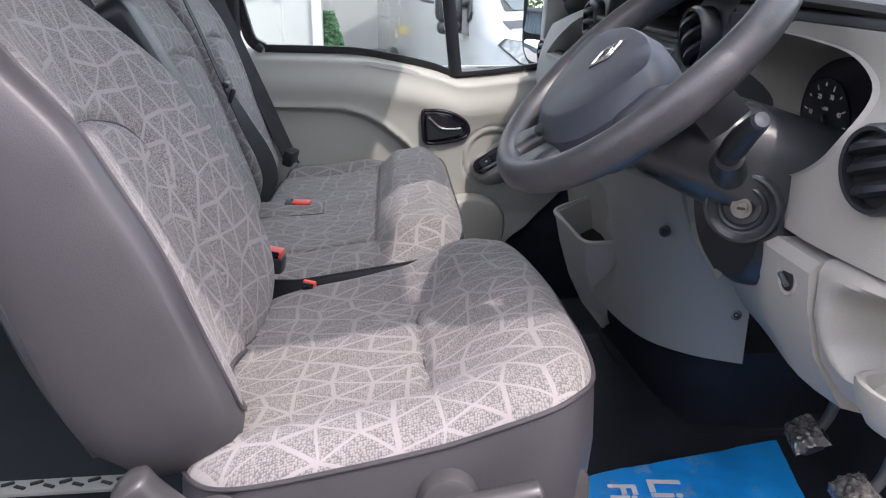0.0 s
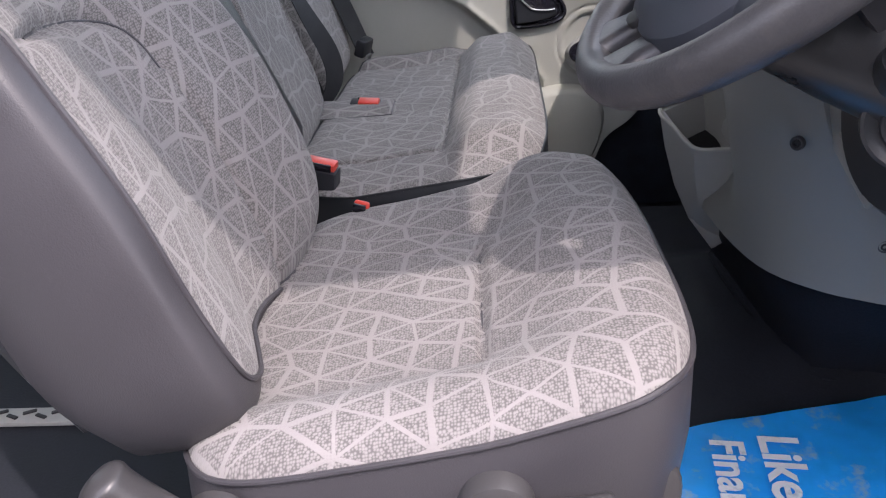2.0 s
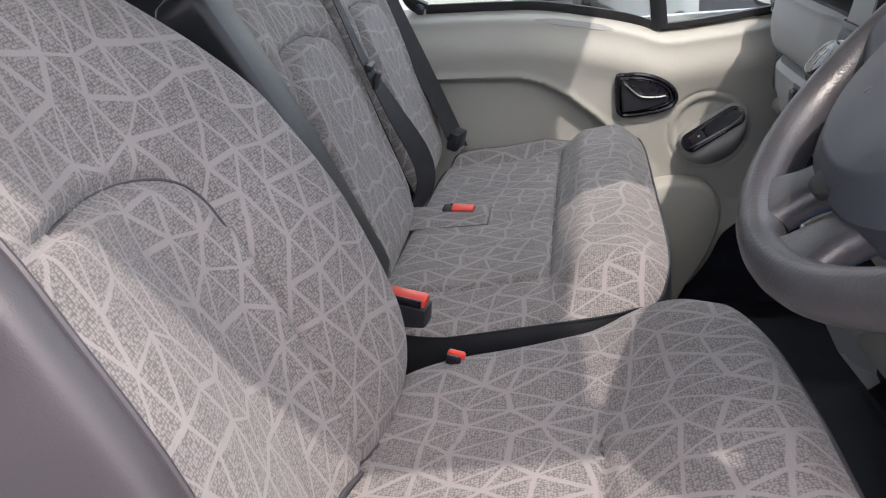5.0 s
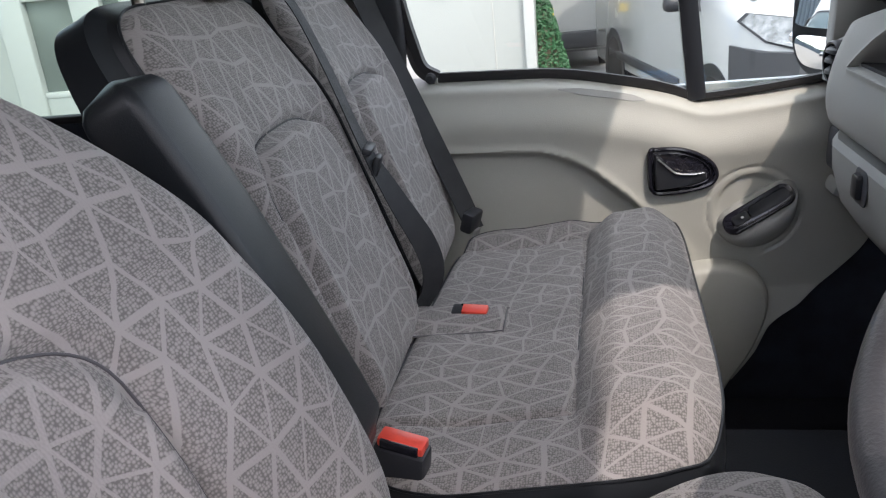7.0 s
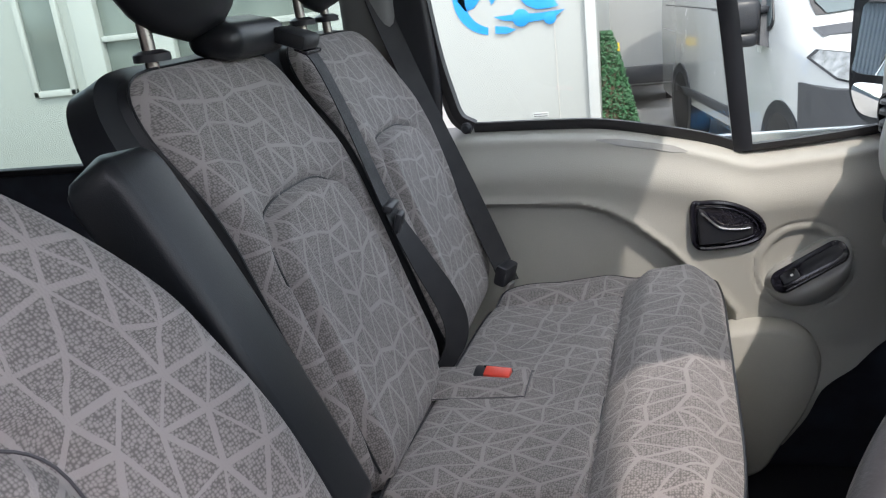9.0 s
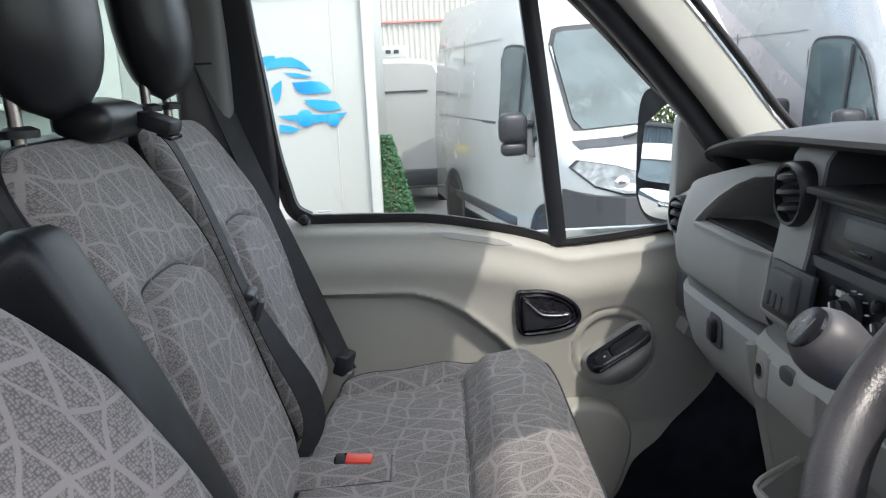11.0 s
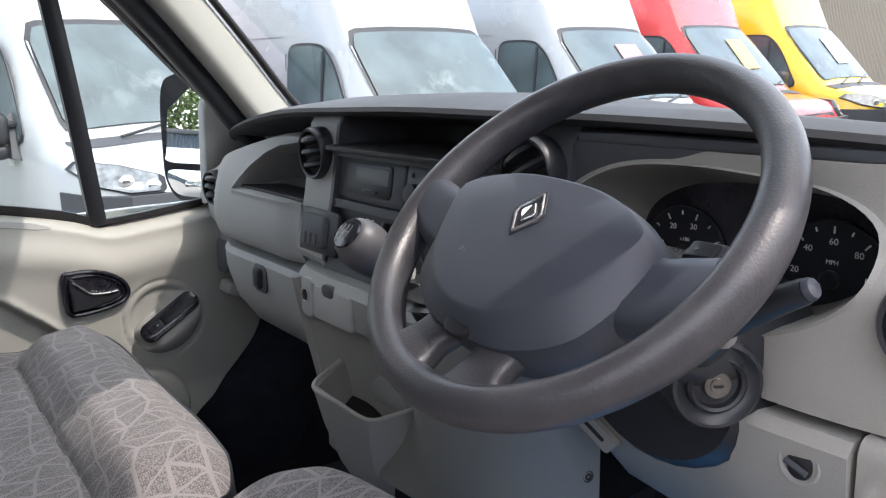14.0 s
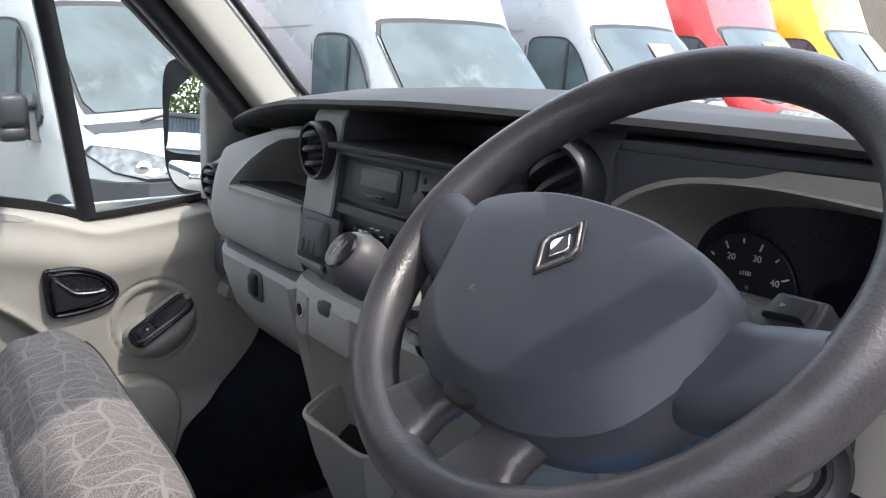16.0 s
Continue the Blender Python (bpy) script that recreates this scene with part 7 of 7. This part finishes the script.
def cabin():
    c = thing("site_cabin", (-5.0, 9.2, GROUND), "white portable sales cabin with blue emblem, framed door and windows", "cabin", kind="")
    H, Y = 2.75, 8.2
    X1 = -0.38
    # front wall with openings left of the emblem panel
    part("emblem_wall", box((X1 - 1.15, Y + 0.06, GROUND + H / 2), (2.3, 0.12, H), 0.01), CABIN, c, "plain white wall panel")
    part("corner_post", box((X1 - 0.03, Y - 0.0, GROUND + H / 2), (0.10, 0.14, H), 0.015), CABIN_TRIM, c)
    part("panel_joint", box((X1 - 0.36, Y - 0.002, GROUND + H / 2), (0.012, 0.012, H), 0.002), CLADDING, c)
    part("side_wall", box((X1 - 0.06, Y + 1.5, GROUND + H / 2), (0.12, 2.8, H), 0.01), CABIN, c)
    part("roof", box((-5.0, Y + 1.4, GROUND + H + 0.06), (9.2, 3.1, 0.12), 0.02), CABIN_TRIM, c)
    part("back_wall", box((-5.0, Y + 2.9, GROUND + H / 2), (9.0, 0.12, H), 0.01), CABIN, c)
    # left of the emblem panel: posts, glazing with a mid rail, a plain wall and a small window
    for x0, x1 in ((-3.0, -2.68), (-4.37, -4.22), (-4.9, -4.58), (-5.71, -5.42)):
        part("post", box(((x0 + x1) / 2, Y + 0.05, GROUND + H / 2), (x1 - x0, 0.14, H), 0.012), CABIN_TRIM, c, "white wall post")
    for x0, x1 in ((-4.22, -3.0), (-4.58, -4.37), (-5.42, -4.9)):
        xm, wd = (x0 + x1) / 2, x1 - x0
        part("sill_panel", box((xm, Y + 0.06, GROUND + 0.35), (wd, 0.10, 0.7), 0.008), CABIN, c)
        part("head_panel", box((xm, Y + 0.06, GROUND + 2.58), (wd, 0.10, 0.34), 0.008), CABIN, c)
        wn_ = part("window", box((xm, Y + 0.07, GROUND + 1.55), (wd, 0.02, 1.74), 0.004), OFFICE, c, "pale reflecting office window")
        for z in (0.70, 1.66, 2.41):
            part("frame", box((xm, Y + 0.04, GROUND + z), (wd, 0.08, 0.06), 0.01), CABIN_TRIM, wn_)
    part("plain_wall", box((-7.6, Y + 0.06, GROUND + H / 2), (3.78, 0.12, H), 0.01), CABIN, c, "plain white wall panel")
    wn_ = part("window", box((-6.10, Y - 0.004, GROUND + 1.70), (0.40, 0.02, 1.0), 0.004), OFFICE, c, "small framed window")
    for dx, dz, sx, sz in ((-0.235, 0, 0.07, 1.14), (0.235, 0, 0.07, 1.14), (0, -0.535, 0.54, 0.07), (0, 0.535, 0.54, 0.07)):
        part("frame", box((-6.10 + dx, Y - 0.02, GROUND + 1.70 + dz), (sx, 0.05, sz), 0.01), CABIN_TRIM, wn_)
    # emblem: open ring with a plain van shape, drawn as flat shapes
    m = axes((-1.30, Y - 0.004, GROUND + 1.66), (1, 0, 0), (0, 0, 1))
    def arc(r0, r1, a0, a1, n=28, taper=0.0):
        o = [(r1 * math.cos(radians(a0 + (a1 - a0) * i / n)), r1 * math.sin(radians(a0 + (a1 - a0) * i / n))) for i in range(n + 1)]
        i_ = [((r0 + (r1 - r0) * taper * abs(2 * i / n - 1)) * math.cos(radians(a0 + (a1 - a0) * i / n)), (r0 + (r1 - r0) * taper * abs(2 * i / n - 1)) * math.sin(radians(a0 + (a1 - a0) * i / n))) for i in range(n, -1, -1)]
        bm = bmesh.new()
        bm.loops.layers.uv.new("UVMap")
        for z in (0.0, 0.004):
            vo = [bm.verts.new(m @ Vector((*p, z))) for p in o]
            vi = [bm.verts.new(m @ Vector((*p, z))) for p in reversed(i_)]
            for k in range(n):
                bm.faces.new((vo[k], vo[k + 1], vi[k + 1], vi[k]))
        return bm
    lift = iter(range(20))
    poly = lambda pts: slab(pts, 0.004, m @ pose(0, 0, 0.002 * next(lift)), 0.001)
    e = part("emblem", arc(0.232, 0.350, 84, 262, taper=0.45), BLUE, c, "flat blue ring emblem round a plain van shape")
    for pts in ([(-0.31, -0.02), (-0.25, 0.04), (-0.15, 0.09), (-0.045, 0.14), (-0.05, 0.05), (-0.09, -0.02), (-0.16, -0.10), (-0.24, -0.12)],
                [(-0.054, 0.226), (-0.05, 0.272), (0.0, 0.315), (0.095, 0.333), (0.188, 0.329), (0.278, 0.282), (0.359, 0.199), (0.228, 0.235), (0.104, 0.25)],
                [(0.099, 0.195), (0.224, 0.186), (0.361, 0.146), (0.282, 0.141), (0.189, 0.151)],
                [(-0.023, 0.049), (0.012, 0.091), (0.078, 0.128), (0.069, 0.027), (0.047, -0.047), (0.006, -0.085)],
                [(0.17, 0.102), (0.343, 0.11), (0.436, 0.097), (0.496, 0.057), (0.524, 0.006), (0.429, -0.002), (0.271, -0.004), (0.216, 0.02)],
                [(0.267, -0.057), (0.424, -0.061), (0.564, -0.086), (0.613, -0.154), (0.511, -0.168), (0.416, -0.167), (0.325, -0.122)],
                [(0.019, -0.195), (0.209, -0.189), (0.445, -0.2), (0.668, -0.188), (0.552, -0.258), (0.313, -0.272), (0.095, -0.23)],
                [(0.028, -0.274), (0.121, -0.288), (0.214, -0.324), (0.132, -0.352), (0.022, -0.34)],
                [(0.269 + x, -0.225 + y) for x, y in circle(0.078, 20)], [(0.53 + x, -0.252 + y) for x, y in circle(0.055, 20)]):
        part("emblem_shape", poly(pts), BLUE, e)
    part("small_label", box((-0.92, Y - 0.004, GROUND + 0.54), (0.15, 0.006, 0.05), 0.001), CABIN_TRIM, c)
    part("label_bars", join(*[box((-0.92, Y - 0.009, GROUND + 0.53 + 0.02 * i), (0.13, 0.003, 0.006), 0.0) for i in range(2)]), BUMPER, c)


def topiary(x, y):
    t = thing("topiary_cone", (x, y, GROUND), "green clipped artificial topiary cone standing by the cabin corner", "plant")
    part("pot", revolve([(0.14, 0.0), (0.17, 0.2), (0.18, 0.22), (0.15, 0.22)], pose(x, y, GROUND), 24), BUMPER, t)
    part("core", revolve([(0.23, 0.2), (0.25, 0.3), (0.14, 0.8), (0.07, 1.1), (0.01, 1.17)], pose(x, y, GROUND), 20), BARK, t)
    bm = bmesh.new()
    bm.loops.layers.uv.new("UVMap")
    rnd = random.Random(5)
    for i in range(5200):
        h = rnd.random() ** 1.2
        r = 0.255 * (1 - h) ** 0.85 + 0.045 + rnd.uniform(-0.02, 0.025)
        a = rnd.uniform(0, 6.283)
        p = Vector((x + r * math.cos(a), y + r * math.sin(a), GROUND + 0.2 + h * 1.0))
        d = Vector((rnd.uniform(-1, 1), rnd.uniform(-1, 1), rnd.uniform(-0.3, 1))).normalized() * 0.022
        e = d.orthogonal().normalized() * 0.011
        bm.faces.new([bm.verts.new(q) for q in (p - d, p + e, p + d, p - e)])
    tagged(part("leaves", bm, LEAF_DARK, t), kind="stuff")


def shed(name, x0, x1, y, h, material, label, rail=None):
    s = thing(name, ((x0 + x1) / 2, y, GROUND), label, "building")
    n = int((x1 - x0) / 0.16)
    rings = [[], []]
    for i in range(n * 4 + 1):
        q = i / 4
        dy = (0, 0, 0.05, 0.05)[i % 4]
        for k, z in enumerate((GROUND, GROUND + h)):
            rings[k].append(Vector((x0 + (x1 - x0) * q / n, y - dy, z)))
    part("cladding", loft(rings, closed=False), material, s, sharp=20)
    part("wall", box(((x0 + x1) / 2, y + 4.1, GROUND + h / 2), (x1 - x0, 8, h), 0.02), material, s)
    part("eaves", box(((x0 + x1) / 2, y - 0.08, GROUND + h), (x1 - x0, 0.25, 0.2), 0.03), BUMPER, s)
    if rail:
        part("red_rail", box(((x0 + x1) / 2, y - 0.08, GROUND + rail), (x1 - x0, 0.08, 0.07), 0.02), RAIL, s)
    return s


def tree(x, y, h, seed):
    rnd = random.Random(seed)
    t = thing("tree", (x, y, GROUND), "leafy green broadleaf tree behind the yard", "tree", "trees behind the yard")
    part("trunk", tube([(x, y, GROUND), (x + 0.1, y, GROUND + h * 0.35), (x, y, GROUND + h * 0.7)], 0.16, 8), BARK, t)
    limbs = []
    for i in range(6):
        a = i * 1.05
        limbs.append(tube([(x, y, GROUND + h * (0.35 + 0.05 * i)), (x + math.cos(a) * h * 0.14, y + math.sin(a) * h * 0.14, GROUND + h * (0.5 + 0.05 * i)), (x + math.cos(a) * h * 0.25, y + math.sin(a) * h * 0.25, GROUND + h * (0.62 + 0.05 * i))], 0.05, 6))
    part("limbs", join(*limbs), BARK, t)
    bm = bmesh.new()
    bm.loops.layers.uv.new("UVMap")
    blobs = [Vector((x + rnd.uniform(-0.28, 0.28) * h, y + rnd.uniform(-0.28, 0.28) * h, GROUND + h * rnd.uniform(0.45, 0.95))) for _ in range(26)]
    for b in blobs:
        for i in range(120):
            p = b + Vector((rnd.gauss(0, 1), rnd.gauss(0, 1), rnd.gauss(0, 0.8))) * h * 0.065
            d = Vector((rnd.uniform(-1, 1), rnd.uniform(-1, 1), rnd.uniform(-1, 1))).normalized() * 0.16
            e = d.orthogonal().normalized() * 0.09
            bm.faces.new([bm.verts.new(q) for q in (p - d, p + e, p + d, p - e)])
    tagged(part("crown", bm, LEAF, t), kind="stuff")


ground()
cabin()
topiary(-0.34, 8.9)
shed("warehouse", -16, 4.4, 26, 9.5, CLADDING, "tall pale corrugated warehouse with a red rail behind the vans", 3.5)
s_ = shed("warehouse", -56, -16, 6, 4.6, FENCE, "dark blue clad warehouse at the far side of the yard")
s_.rotation_euler = (0, 0, radians(90))
for i in range(6):
    tree(-47 - 2 * (i % 2), -8 + 6 * i, 8.0 + (i * 37 % 5) * 0.5, 20 + i)
# added out of view to block low sky light on the driver side
fixed("wall_light_block", box((0.0, -2.75, GROUND + 1.45), (9.0, 0.25, 2.9), 0.02), FENCE_BROWN, "unseen plain wall added to hold back light at the open door", "wall")
shed("warehouse", 26, 60, 24, 7.0, FENCE_BROWN, "low brown clad warehouse beyond the end of the row")
